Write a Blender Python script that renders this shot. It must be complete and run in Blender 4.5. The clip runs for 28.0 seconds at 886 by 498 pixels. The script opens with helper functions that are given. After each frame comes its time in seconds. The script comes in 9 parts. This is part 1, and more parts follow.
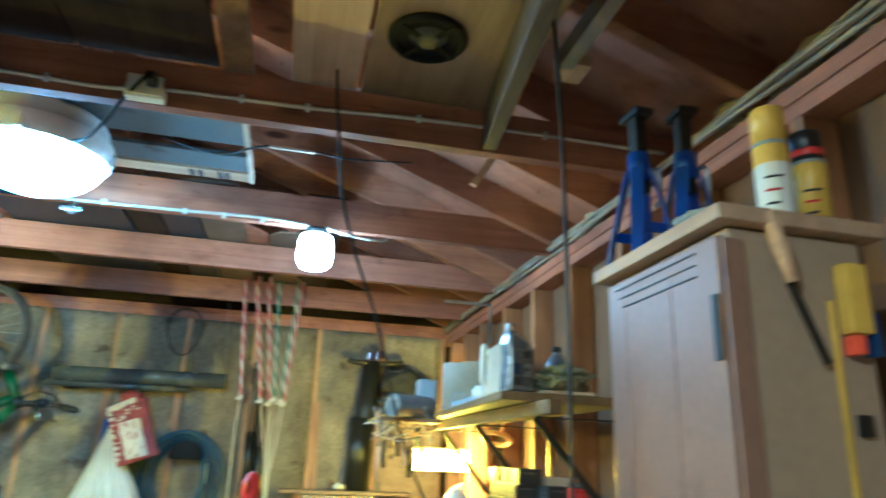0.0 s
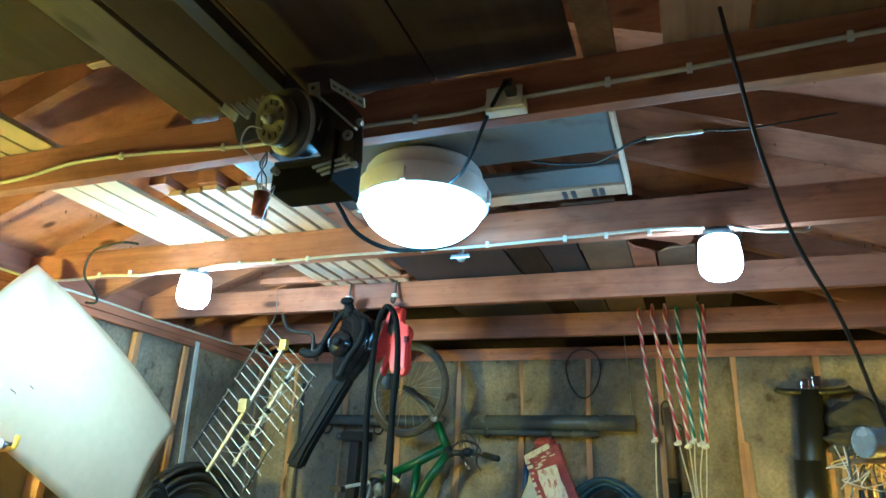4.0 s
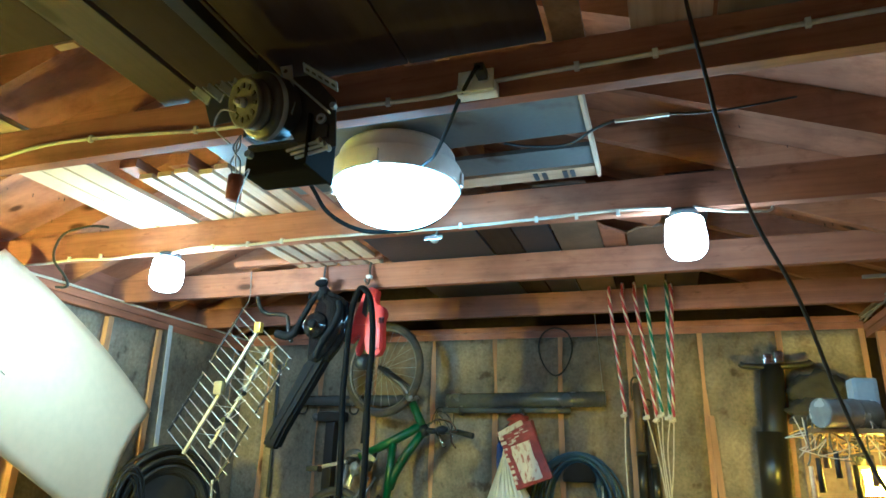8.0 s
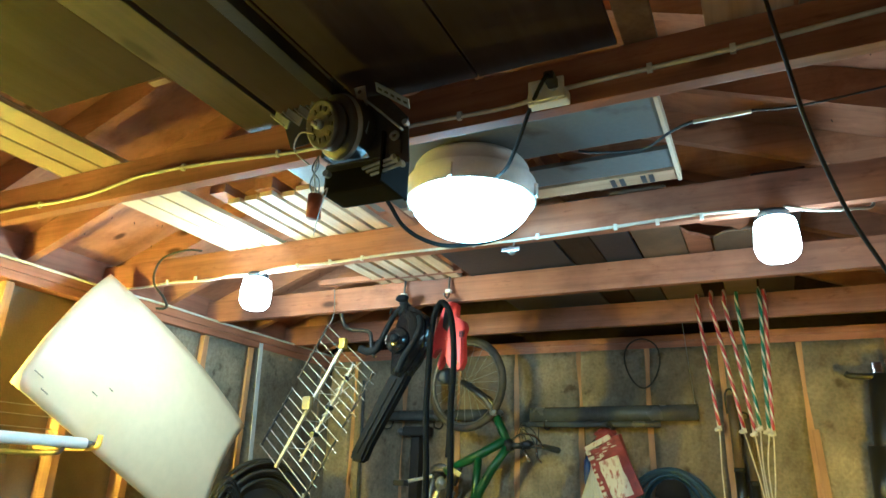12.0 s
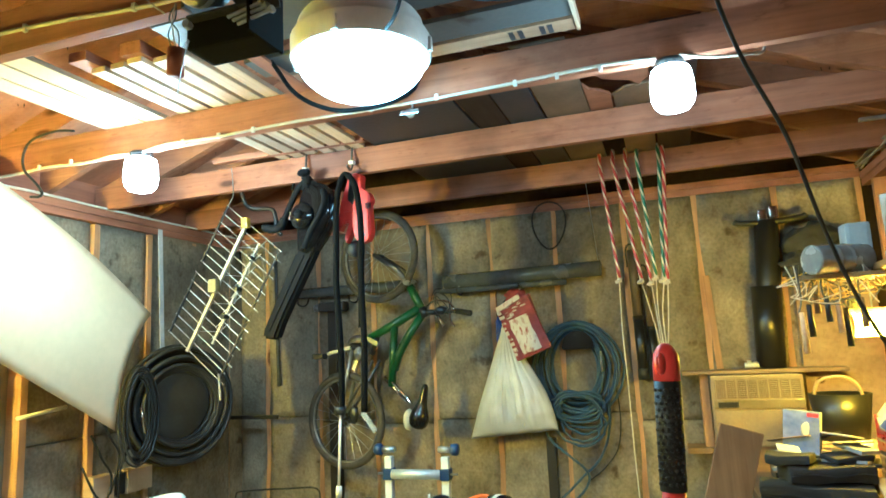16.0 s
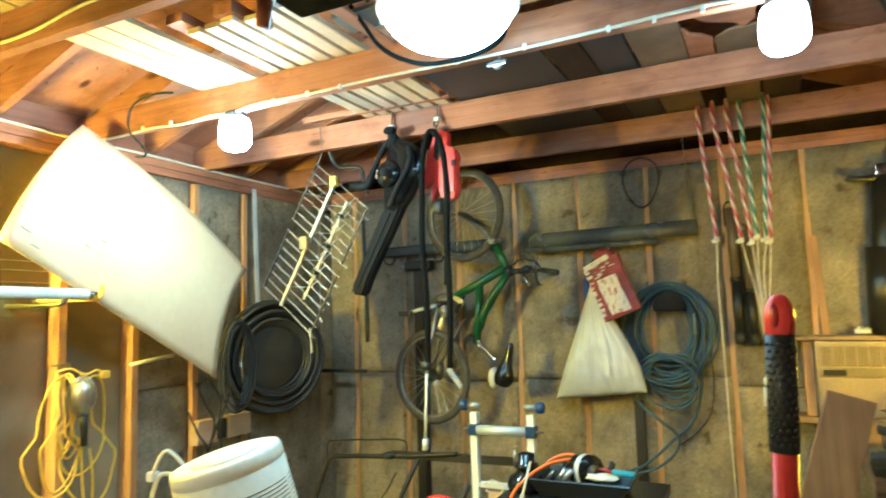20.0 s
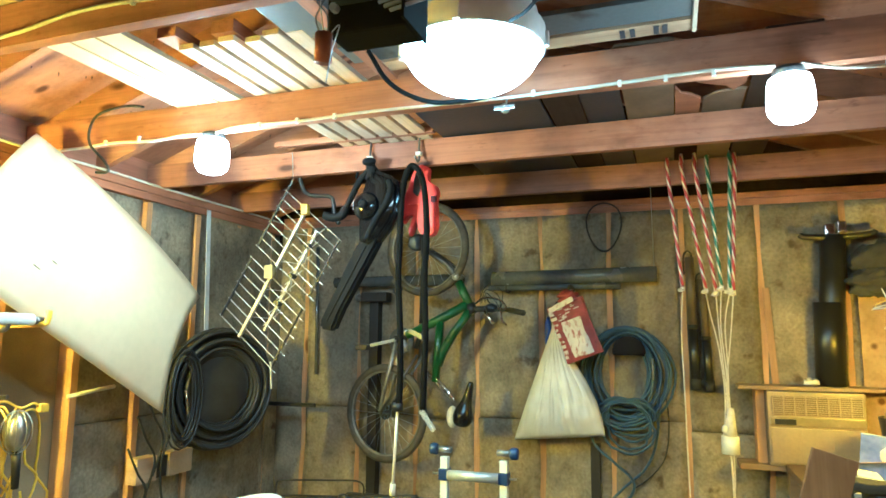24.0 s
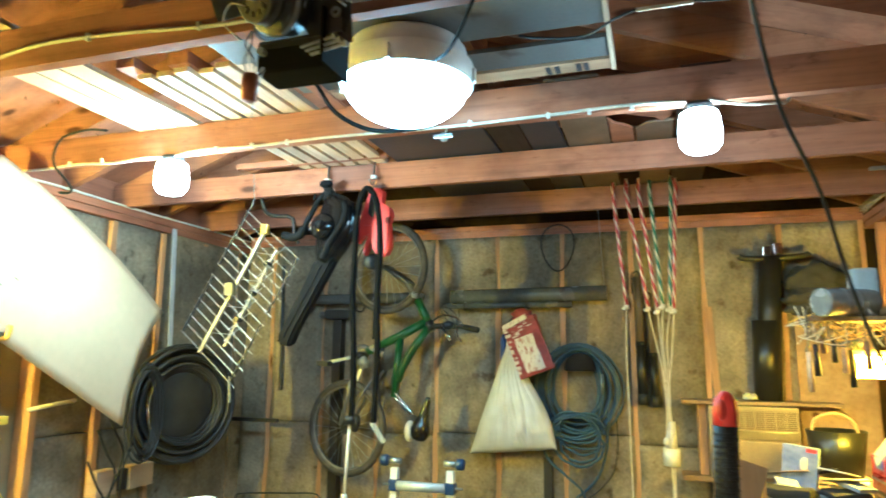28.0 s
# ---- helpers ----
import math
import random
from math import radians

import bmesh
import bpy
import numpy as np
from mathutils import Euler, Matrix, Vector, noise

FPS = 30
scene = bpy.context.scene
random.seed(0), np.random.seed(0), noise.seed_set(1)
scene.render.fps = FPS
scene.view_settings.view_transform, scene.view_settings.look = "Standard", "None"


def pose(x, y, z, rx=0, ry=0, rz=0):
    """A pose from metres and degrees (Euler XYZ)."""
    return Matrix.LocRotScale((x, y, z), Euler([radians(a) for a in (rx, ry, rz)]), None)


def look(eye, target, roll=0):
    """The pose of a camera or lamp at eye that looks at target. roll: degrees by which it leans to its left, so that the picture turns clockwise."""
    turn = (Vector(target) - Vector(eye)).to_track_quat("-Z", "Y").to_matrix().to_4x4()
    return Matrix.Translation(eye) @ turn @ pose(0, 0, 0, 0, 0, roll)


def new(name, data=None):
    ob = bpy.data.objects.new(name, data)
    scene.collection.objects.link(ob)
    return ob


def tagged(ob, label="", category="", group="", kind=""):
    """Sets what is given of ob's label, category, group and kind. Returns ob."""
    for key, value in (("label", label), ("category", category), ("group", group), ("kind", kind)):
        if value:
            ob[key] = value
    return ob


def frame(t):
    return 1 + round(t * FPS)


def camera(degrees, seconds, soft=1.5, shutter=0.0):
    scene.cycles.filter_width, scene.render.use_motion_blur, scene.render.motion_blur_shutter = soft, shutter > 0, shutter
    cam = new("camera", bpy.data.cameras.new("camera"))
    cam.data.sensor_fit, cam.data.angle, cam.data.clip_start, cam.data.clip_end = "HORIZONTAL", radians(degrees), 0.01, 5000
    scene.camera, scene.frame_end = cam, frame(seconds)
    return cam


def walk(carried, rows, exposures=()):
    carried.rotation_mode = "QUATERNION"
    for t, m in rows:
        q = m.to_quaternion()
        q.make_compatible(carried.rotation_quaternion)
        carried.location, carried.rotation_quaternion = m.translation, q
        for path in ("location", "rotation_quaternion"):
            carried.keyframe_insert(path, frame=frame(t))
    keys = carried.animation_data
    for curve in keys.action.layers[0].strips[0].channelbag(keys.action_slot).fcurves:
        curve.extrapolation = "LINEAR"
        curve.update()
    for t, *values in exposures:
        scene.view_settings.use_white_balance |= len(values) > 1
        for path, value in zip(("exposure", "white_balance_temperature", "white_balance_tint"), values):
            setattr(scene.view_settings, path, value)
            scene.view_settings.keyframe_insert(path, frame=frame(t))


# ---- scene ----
cam = camera(68.1, 28.0, 1.6, 0.4)
PATH = [
    (0, (-0.013, -0.002, 1.603), (0.392, 1.86, 2.212), 2.5),
    (0.5, (-0.056, 0.11, 1.599), (-0.068, 2.028, 2.168), 2.6),
    (1, (-0.125, 0.278, 1.609), (-0.283, 2.196, 2.15), 1.9),
    (1.5, (-0.107, 0.333, 1.611), (-0.513, 2.217, 2.145), 1.6),
    (2, (-0.089, 0.328, 1.612), (-0.75, 2.124, 2.194), 2.5),
    (2.5, (-0.089, 0.332, 1.614), (-0.847, 2.074, 2.239), 2.9),
    (3, (-0.088, 0.328, 1.613), (-0.769, 2.087, 2.275), 2.0),
    (3.5, (-0.096, 0.321, 1.618), (-0.774, 2.076, 2.296), 3.1),
    (5.5, (-0.09, 0.311, 1.608), (-0.779, 2.071, 2.262), 2.3),
    (6, (-0.087, 0.301, 1.608), (-0.553, 2.145, 2.225), 1.0),
    (6.5, (-0.075, 0.289, 1.606), (-0.448, 2.156, 2.218), 1.0),
    (7, (-0.077, 0.297, 1.608), (-0.543, 2.144, 2.217), 1.9),
    (7.5, (-0.084, 0.301, 1.609), (-0.654, 2.118, 2.219), 1.9),
    (8, (-0.084, 0.291, 1.608), (-0.694, 2.09, 2.233), 1.8),
    (8.5, (-0.089, 0.285, 1.609), (-0.728, 2.067, 2.252), 2.4),
    (9, (-0.086, 0.283, 1.605), (-0.755, 2.048, 2.264), 2.7),
    (9.5, (-0.075, 0.283, 1.607), (-0.785, 2.031, 2.27), 2.3),
    (10, (-0.07, 0.285, 1.598), (-0.824, 2.011, 2.271), 1.8),
    (10.5, (-0.069, 0.296, 1.601), (-0.862, 2.005, 2.274), 1.5),
    (11, (-0.073, 0.293, 1.597), (-0.889, 1.991, 2.267), 2.0),
    (11.5, (-0.071, 0.292, 1.599), (-0.905, 1.984, 2.264), 2.3),
    (13.5, (-0.087, 0.312, 1.596), (-0.882, 2.04, 2.212), 1.7),
    (14, (-0.085, 0.325, 1.595), (-0.857, 2.075, 2.179), 1.3),
    (14.5, (-0.086, 0.335, 1.594), (-0.814, 2.121, 2.125), 0.3),
    (15, (-0.086, 0.358, 1.596), (-0.765, 2.179, 2.068), -1.3),
    (15.5, (-0.083, 0.374, 1.587), (-0.735, 2.225, 1.973), -2.5),
    (16, (-0.051, 0.384, 1.574), (-0.687, 2.256, 1.875), -2.7),
    (16.5, (-0.047, 0.382, 1.573), (-0.713, 2.251, 1.823), -3.5),
    (17, (-0.066, 0.373, 1.576), (-0.805, 2.213, 1.836), -3.5),
    (17.5, (-0.094, 0.367, 1.587), (-0.872, 2.184, 1.893), -2.9),
    (18, (-0.097, 0.376, 1.588), (-0.887, 2.187, 1.897), -2.4),
    (18.5, (-0.104, 0.372, 1.581), (-0.877, 2.191, 1.887), -2.1),
    (19, (-0.102, 0.374, 1.588), (-0.866, 2.199, 1.88), -1.5),
    (19.5, (-0.089, 0.388, 1.575), (-0.857, 2.214, 1.851), -1.6),
    (20, (-0.07, 0.41, 1.557), (-0.952, 2.195, 1.753), -1.6),
    (20.5, (-0.101, 0.434, 1.538), (-1.177, 2.113, 1.678), -2.5),
    (22.5, (-0.298, 0.822, 1.584), (-1.292, 2.535, 1.862), 4.6),
    (23, (-0.323, 0.826, 1.586), (-1.353, 2.511, 1.9), 3.2),
    (23.2, (-0.336, 0.752, 1.593), (-1.368, 2.435, 1.915), 2.3),
    (23.5, (-0.358, 0.555, 1.584), (-1.25, 2.325, 1.854), 1.0),
    (24, (-0.335, 0.359, 1.627), (-0.99, 2.229, 1.895), 0.5),
    (24.5, (-0.251, 0.324, 1.602), (-0.898, 2.198, 1.864), 0.2),
    (25, (-0.185, 0.295, 1.596), (-0.761, 2.185, 1.9), -0.1),
    (25.5, (-0.138, 0.309, 1.603), (-0.334, 2.283, 1.856), -1.4),
    (26, (-0.131, 0.319, 1.603), (-0.221, 2.303, 1.832), -2.2),
    (26.5, (-0.117, 0.322, 1.602), (-0.259, 2.304, 1.823), -2.5),
    (27, (-0.079, 0.312, 1.596), (-0.223, 2.293, 1.823), -1.7),
    (27.5, (-0.071, 0.306, 1.582), (-0.462, 2.243, 1.89), -0.4),
    (28, (-0.147, 0.271, 1.609), (-0.752, 2.149, 1.935), 0.6),
]
EXPOSURES = [(0, 0.47, 3310, -12), (1, 0.22, 3210, -12), (2, 0, 3320, -12), (5.5, -0.03, 3470, -12), (8, -0.02, 3620, -12), (11, -0.03, 3920, -14), (14, -0.02, 3920, -14), (15.5, 0.2, 3920, -14), (17, 0.4, 3970, -14), (20, 0.38, 4120, -14), (23, 0.37, 4020, -14), (25, 0.45, 4000, -14), (26.5, 0.45, 3900, -14), (27, 0.45, 3900, -14), (28, 0.45, 3960, -14)]
walk(cam, [(t, look(eye, target, roll)) for t, eye, target, roll in PATH], EXPOSURES)

# ---- world and light ----
world = bpy.data.worlds.new("night")
world.use_nodes = True
world.node_tree.nodes["Background"].inputs["Color"].default_value = (0.02, 0.025, 0.04, 1)
world.node_tree.nodes["Background"].inputs["Strength"].default_value = 0.05
scene.world = world
HID, BULB, BACK_BULB, AMBER, AMBER_WALL = 36.0, 128.0, 1700.0, 400.0, 2900.0

# ---- materials ----


def nodes_of(name):
    m = bpy.data.materials.new(name)
    m.use_nodes = True
    nt = m.node_tree
    return m, nt, nt.nodes, nt.links, nt.nodes["Principled BSDF"]


def mat(name, col, col2=None, rough=0.6, metal=0.0, scale=5.0, fine=60.0, bump=0.15, stretch=(1, 1, 1), rnd=0.0, dirt=0.25, spots=0.0):
    """A painted, plastic, metal or fibrous surface: two colours in large clouds, fine grain, bump, and a little roughness change."""
    m, nt, N, L, P = nodes_of(name)
    col2 = col2 or tuple(c * 0.72 for c in col)
    tc, mp = N.new("ShaderNodeTexCoord"), N.new("ShaderNodeMapping")
    mp.inputs["Scale"].default_value = stretch
    L.new(tc.outputs["Object"], mp.inputs["Vector"])
    big, small = N.new("ShaderNodeTexNoise"), N.new("ShaderNodeTexNoise")
    for n, s, d in ((big, scale, 4), (small, fine, 3)):
        n.inputs["Scale"].default_value, n.inputs["Detail"].default_value = s, d
        L.new(mp.outputs["Vector"], n.inputs["Vector"])
    ramp = N.new("ShaderNodeValToRGB")
    ramp.color_ramp.elements[0].position, ramp.color_ramp.elements[1].position = 0.36, 0.66
    ramp.color_ramp.elements[0].color, ramp.color_ramp.elements[1].color = (*col2, 1), (*col, 1)
    L.new(big.outputs["Fac"], ramp.inputs["Fac"])
    mix = N.new("ShaderNodeMixRGB")
    mix.blend_type = "MULTIPLY"
    mix.inputs["Fac"].default_value = dirt
    L.new(ramp.outputs["Color"], mix.inputs["Color1"])
    L.new(small.outputs["Fac"], mix.inputs["Color2"])
    out = mix.outputs["Color"]
    if spots:
        vor = N.new("ShaderNodeTexNoise")
        vor.inputs["Scale"].default_value, vor.inputs["Detail"].default_value = spots, 6
        L.new(tc.outputs["Object"], vor.inputs["Vector"])
        r2 = N.new("ShaderNodeValToRGB")
        r2.color_ramp.elements[0].position, r2.color_ramp.elements[1].position = 0.62, 0.72
        r2.color_ramp.elements[0].color, r2.color_ramp.elements[1].color = (1, 1, 1, 1), (0.42, 0.36, 0.3, 1)
        L.new(vor.outputs["Fac"], r2.inputs["Fac"])
        m2 = N.new("ShaderNodeMixRGB")
        m2.blend_type = "MULTIPLY"
        m2.inputs["Fac"].default_value = 1
        L.new(out, m2.inputs["Color1"])
        L.new(r2.outputs["Color"], m2.inputs["Color2"])
        out = m2.outputs["Color"]
    if rnd:
        info, hsv, ma = N.new("ShaderNodeObjectInfo"), N.new("ShaderNodeHueSaturation"), N.new("ShaderNodeMapRange")
        ma.inputs["To Min"].default_value, ma.inputs["To Max"].default_value = 1 - rnd, 1 + rnd
        L.new(info.outputs["Random"], ma.inputs["Value"])
        L.new(ma.outputs["Result"], hsv.inputs["Value"])
        L.new(out, hsv.inputs["Color"])
        out = hsv.outputs["Color"]
    L.new(out, P.inputs["Base Color"])
    P.inputs["Metallic"].default_value = metal
    rr = N.new("ShaderNodeMapRange")
    rr.inputs["To Min"].default_value, rr.inputs["To Max"].default_value = max(0.03, rough - 0.12), min(1, rough + 0.12)
    L.new(big.outputs["Fac"], rr.inputs["Value"])
    L.new(rr.outputs["Result"], P.inputs["Roughness"])
    if bump:
        b = N.new("ShaderNodeBump")
        b.inputs["Strength"].default_value, b.inputs["Distance"].default_value = bump, 0.004
        L.new(small.outputs["Fac"], b.inputs["Height"])
        L.new(b.outputs["Normal"], P.inputs["Normal"])
    return m


def wood(name, axis, light, dark, rough=0.65, rnd=0.12, knots=True, grain=1.0):
    """Sawn lumber with its grain along one axis (0 x, 1 y, 2 z), a few knots and grey smudges."""
    m, nt, N, L, P = nodes_of(name)
    tc, mp, info = N.new("ShaderNodeTexCoord"), N.new("ShaderNodeMapping"), N.new("ShaderNodeObjectInfo")
    s = [22.0 * grain, 22.0 * grain, 22.0 * grain]
    s[axis] = 1.1
    mp.inputs["Scale"].default_value = s
    off, add = N.new("ShaderNodeVectorMath"), N.new("ShaderNodeVectorMath")
    off.operation, off.inputs[1].default_value = "SCALE", (0, 0, 0)
    comb = N.new("ShaderNodeCombineXYZ")
    mul = N.new("ShaderNodeMath")
    mul.operation, mul.inputs[1].default_value = "MULTIPLY", 17.0
    L.new(info.outputs["Random"], mul.inputs[0])
    for i in range(3):
        L.new(mul.outputs[0], comb.inputs[i])
    add.operation = "ADD"
    L.new(tc.outputs["Object"], add.inputs[0])
    L.new(comb.outputs[0], add.inputs[1])
    L.new(add.outputs[0], mp.inputs["Vector"])
    g = N.new("ShaderNodeTexNoise")
    g.inputs["Scale"].default_value, g.inputs["Detail"].default_value, g.inputs["Distortion"].default_value = 1.0, 5, 0.6
    L.new(mp.outputs["Vector"], g.inputs["Vector"])
    ramp = N.new("ShaderNodeValToRGB")
    ramp.color_ramp.elements[0].position, ramp.color_ramp.elements[1].position = 0.25, 0.75
    ramp.color_ramp.elements[0].color, ramp.color_ramp.elements[1].color = (*dark, 1), (*light, 1)
    L.new(g.outputs["Fac"], ramp.inputs["Fac"])
    cloud = N.new("ShaderNodeTexNoise")
    cloud.inputs["Scale"].default_value, cloud.inputs["Detail"].default_value = 2.6, 5
    L.new(add.outputs[0], cloud.inputs["Vector"])
    cr = N.new("ShaderNodeValToRGB")
    cr.color_ramp.elements[0].position, cr.color_ramp.elements[1].position = 0.3, 0.62
    cr.color_ramp.elements[0].color, cr.color_ramp.elements[1].color = (0.48, 0.43, 0.42, 1), (1, 1, 1, 1)
    L.new(cloud.outputs["Fac"], cr.inputs["Fac"])
    m1 = N.new("ShaderNodeMixRGB")
    m1.blend_type, m1.inputs["Fac"].default_value = "MULTIPLY", 0.85
    L.new(ramp.outputs["Color"], m1.inputs["Color1"])
    L.new(cr.outputs["Color"], m1.inputs["Color2"])
    fm, fs, fr_ = N.new("ShaderNodeMapping"), N.new("ShaderNodeTexNoise"), N.new("ShaderNodeValToRGB")
    f3 = [95.0 * grain, 95.0 * grain, 95.0 * grain]
    f3[axis] = 3.0
    fm.inputs["Scale"].default_value = f3
    L.new(add.outputs[0], fm.inputs["Vector"])
    L.new(fm.outputs["Vector"], fs.inputs["Vector"])
    fs.inputs["Scale"].default_value, fs.inputs["Detail"].default_value = 1.0, 6
    fr_.color_ramp.elements[0].position, fr_.color_ramp.elements[1].position = 0.36, 0.52
    fr_.color_ramp.elements[0].color, fr_.color_ramp.elements[1].color = (0.55, 0.48, 0.44, 1), (1, 1, 1, 1)
    L.new(fs.outputs["Fac"], fr_.inputs["Fac"])
    m3 = N.new("ShaderNodeMixRGB")
    m3.blend_type, m3.inputs["Fac"].default_value = "MULTIPLY", 0.28
    L.new(m1.outputs["Color"], m3.inputs["Color1"])
    L.new(fr_.outputs["Color"], m3.inputs["Color2"])
    out = m3.outputs["Color"]
    if knots:
        mk = N.new("ShaderNodeMapping")
        ks = [9.0, 9.0, 9.0]
        ks[axis] = 3.2
        mk.inputs["Scale"].default_value = ks
        L.new(add.outputs[0], mk.inputs["Vector"])
        v = N.new("ShaderNodeTexVoronoi")
        v.inputs["Scale"].default_value = 0.55
        L.new(mk.outputs["Vector"], v.inputs["Vector"])
        kr = N.new("ShaderNodeValToRGB")
        kr.color_ramp.elements[0].position, kr.color_ramp.elements[1].position = 0.06, 0.12
        kr.color_ramp.elements[0].color, kr.color_ramp.elements[1].color = (0.2, 0.12, 0.08, 1), (1, 1, 1, 1)
        L.new(v.outputs["Distance"], kr.inputs["Fac"])
        m2 = N.new("ShaderNodeMixRGB")
        m2.blend_type, m2.inputs["Fac"].default_value = "MULTIPLY", 1.0
        L.new(out, m2.inputs["Color1"])
        L.new(kr.outputs["Color"], m2.inputs["Color2"])
        out = m2.outputs["Color"]
    hsv, ma = N.new("ShaderNodeHueSaturation"), N.new("ShaderNodeMapRange")
    ma.inputs["To Min"].default_value, ma.inputs["To Max"].default_value = 1 - rnd, 1 + rnd
    L.new(info.outputs["Random"], ma.inputs["Value"])
    L.new(ma.outputs["Result"], hsv.inputs["Value"])
    L.new(out, hsv.inputs["Color"])
    L.new(hsv.outputs["Color"], P.inputs["Base Color"])
    P.inputs["Roughness"].default_value = rough
    b = N.new("ShaderNodeBump")
    b.inputs["Strength"].default_value, b.inputs["Distance"].default_value = 0.25, 0.003
    L.new(g.outputs["Fac"], b.inputs["Height"])
    L.new(b.outputs["Normal"], P.inputs["Normal"])
    return m


def glow(name, col, strength):
    m, nt, N, L, P = nodes_of(name)
    P.inputs["Base Color"].default_value = (0.8, 0.8, 0.8, 1)
    P.inputs["Emission Color"].default_value = (*col, 1)
    P.inputs["Emission Strength"].default_value = strength
    return m


def clear(name, col=(0.9, 0.95, 0.95), rough=0.12):
    m, nt, N, L, P = nodes_of(name)
    P.inputs["Base Color"].default_value = (*col, 1)
    P.inputs["Roughness"].default_value = rough
    P.inputs["Transmission Weight"].default_value = 0.75
    P.inputs["IOR"].default_value = 1.3
    return m


def spiral(name, stripe, ground):
    """Twisted candy stripes that wind along local z."""
    m, nt, N, L, P = nodes_of(name)
    tc, sp, at = N.new("ShaderNodeTexCoord"), N.new("ShaderNodeSeparateXYZ"), N.new("ShaderNodeMath")
    L.new(tc.outputs["UV"], sp.inputs[0])
    at.operation = "FRACT"
    L.new(sp.outputs[0], at.inputs[0])
    ramp = N.new("ShaderNodeValToRGB")
    ramp.color_ramp.interpolation = "CONSTANT"
    e = ramp.color_ramp.elements
    e[0].color, e[1].position, e[1].color = (*stripe, 1), 0.66, (*ground, 1)
    n = N.new("ShaderNodeTexNoise")
    n.inputs["Scale"].default_value = 40
    mx = N.new("ShaderNodeMixRGB")
    mx.blend_type, mx.inputs["Fac"].default_value = "MULTIPLY", 0.35
    L.new(at.outputs[0], ramp.inputs["Fac"])
    L.new(ramp.outputs["Color"], mx.inputs["Color1"])
    L.new(n.outputs["Fac"], mx.inputs["Color2"])
    L.new(mx.outputs["Color"], P.inputs["Base Color"])
    P.inputs["Roughness"].default_value = 0.35
    return m


RED_L, RED_D = (0.413, 0.184, 0.097), (0.264, 0.115, 0.060)
YEL_L, YEL_D = (0.56, 0.35, 0.16), (0.40, 0.225, 0.09)
wood_x = wood("lumber_reddish_x", 0, RED_L, RED_D)
wood_y = wood("lumber_reddish_y", 1, RED_L, RED_D)
rafter_wood = wood("lumber_rafter", 0, (0.46, 0.22, 0.105), (0.31, 0.14, 0.066))
stud_wood = wood("lumber_stud", 2, YEL_L, YEL_D)
pale_x = wood("pale_board_x", 0, (0.62, 0.45, 0.27), (0.46, 0.31, 0.17))
pale_y = wood("pale_board_y", 1, (0.62, 0.45, 0.27), (0.46, 0.31, 0.17))
strip_y = wood("planed_strip_y", 1, (0.72, 0.58, 0.40), (0.58, 0.43, 0.27), knots=False)
dark_y = wood("weathered_beam_y", 1, (0.12, 0.092, 0.072), (0.062, 0.047, 0.036))
dark_plank = wood("dusty_dark_plank", 1, (0.075, 0.055, 0.040), (0.042, 0.031, 0.022))
ply_roof = wood("roof_plywood", 0, (0.46, 0.215, 0.105), (0.30, 0.14, 0.068), grain=0.4)
ply = wood("old_plywood", 1, (0.42, 0.29, 0.14), (0.29, 0.19, 0.085), grain=0.4)
brown_board = wood("brown_board", 1, (0.060, 0.042, 0.033), (0.036, 0.025, 0.019), grain=0.35)
for _n in brown_board.node_tree.nodes:
    if _n.type == "BSDF_PRINCIPLED":
        _n.inputs["Specular IOR Level"].default_value = 0.08
bench_wood = wood("bench_wood", 0, (0.21, 0.135, 0.062), (0.12, 0.075, 0.034))
shelf_wood = wood("shelf_wood", 1, (0.24, 0.165, 0.068), (0.15, 0.098, 0.038))
frame_wood = wood("dusty_frame_wood", 0, (0.27, 0.185, 0.09), (0.18, 0.115, 0.05))
dusty_stud = wood("dusty_stud", 2, (0.50, 0.30, 0.135), (0.36, 0.205, 0.085))
wall_stud = wood("side_wall_stud", 2, (0.44, 0.235, 0.095), (0.30, 0.15, 0.056))
lean_wood = wood("leaning_board_wood", 2, (0.33, 0.195, 0.085), (0.20, 0.11, 0.045))
batt_mat = mat("rock_wool", (0.415, 0.345, 0.225), (0.21, 0.178, 0.122), 0.95, scale=3.4, fine=55, bump=1.0, rnd=0.12, dirt=0.6, spots=9)


def smudged(m, scale, stretch, lo, hi, tone):
    """Lays a further layer of soft smudges over a material's base colour."""
    nt = m.node_tree
    N, L = nt.nodes, nt.links
    P = N["Principled BSDF"]
    src = P.inputs["Base Color"].links[0].from_socket
    tc, mp, n, rp_, mx = N.new("ShaderNodeTexCoord"), N.new("ShaderNodeMapping"), N.new("ShaderNodeTexNoise"), N.new("ShaderNodeValToRGB"), N.new("ShaderNodeMixRGB")
    mp.inputs["Scale"].default_value = stretch
    L.new(tc.outputs["Object"], mp.inputs["Vector"])
    L.new(mp.outputs["Vector"], n.inputs["Vector"])
    n.inputs["Scale"].default_value, n.inputs["Detail"].default_value, n.inputs["Roughness"].default_value = scale, 8, 0.68
    rp_.color_ramp.elements[0].position, rp_.color_ramp.elements[1].position = lo, hi
    rp_.color_ramp.elements[0].color, rp_.color_ramp.elements[1].color = (1, 1, 1, 1), (*tone, 1)
    L.new(n.outputs["Fac"], rp_.inputs["Fac"])
    mx.blend_type, mx.inputs["Fac"].default_value = "MULTIPLY", 1.0
    L.new(src, mx.inputs["Color1"])
    L.new(rp_.outputs["Color"], mx.inputs["Color2"])
    L.new(mx.outputs["Color"], P.inputs["Base Color"])


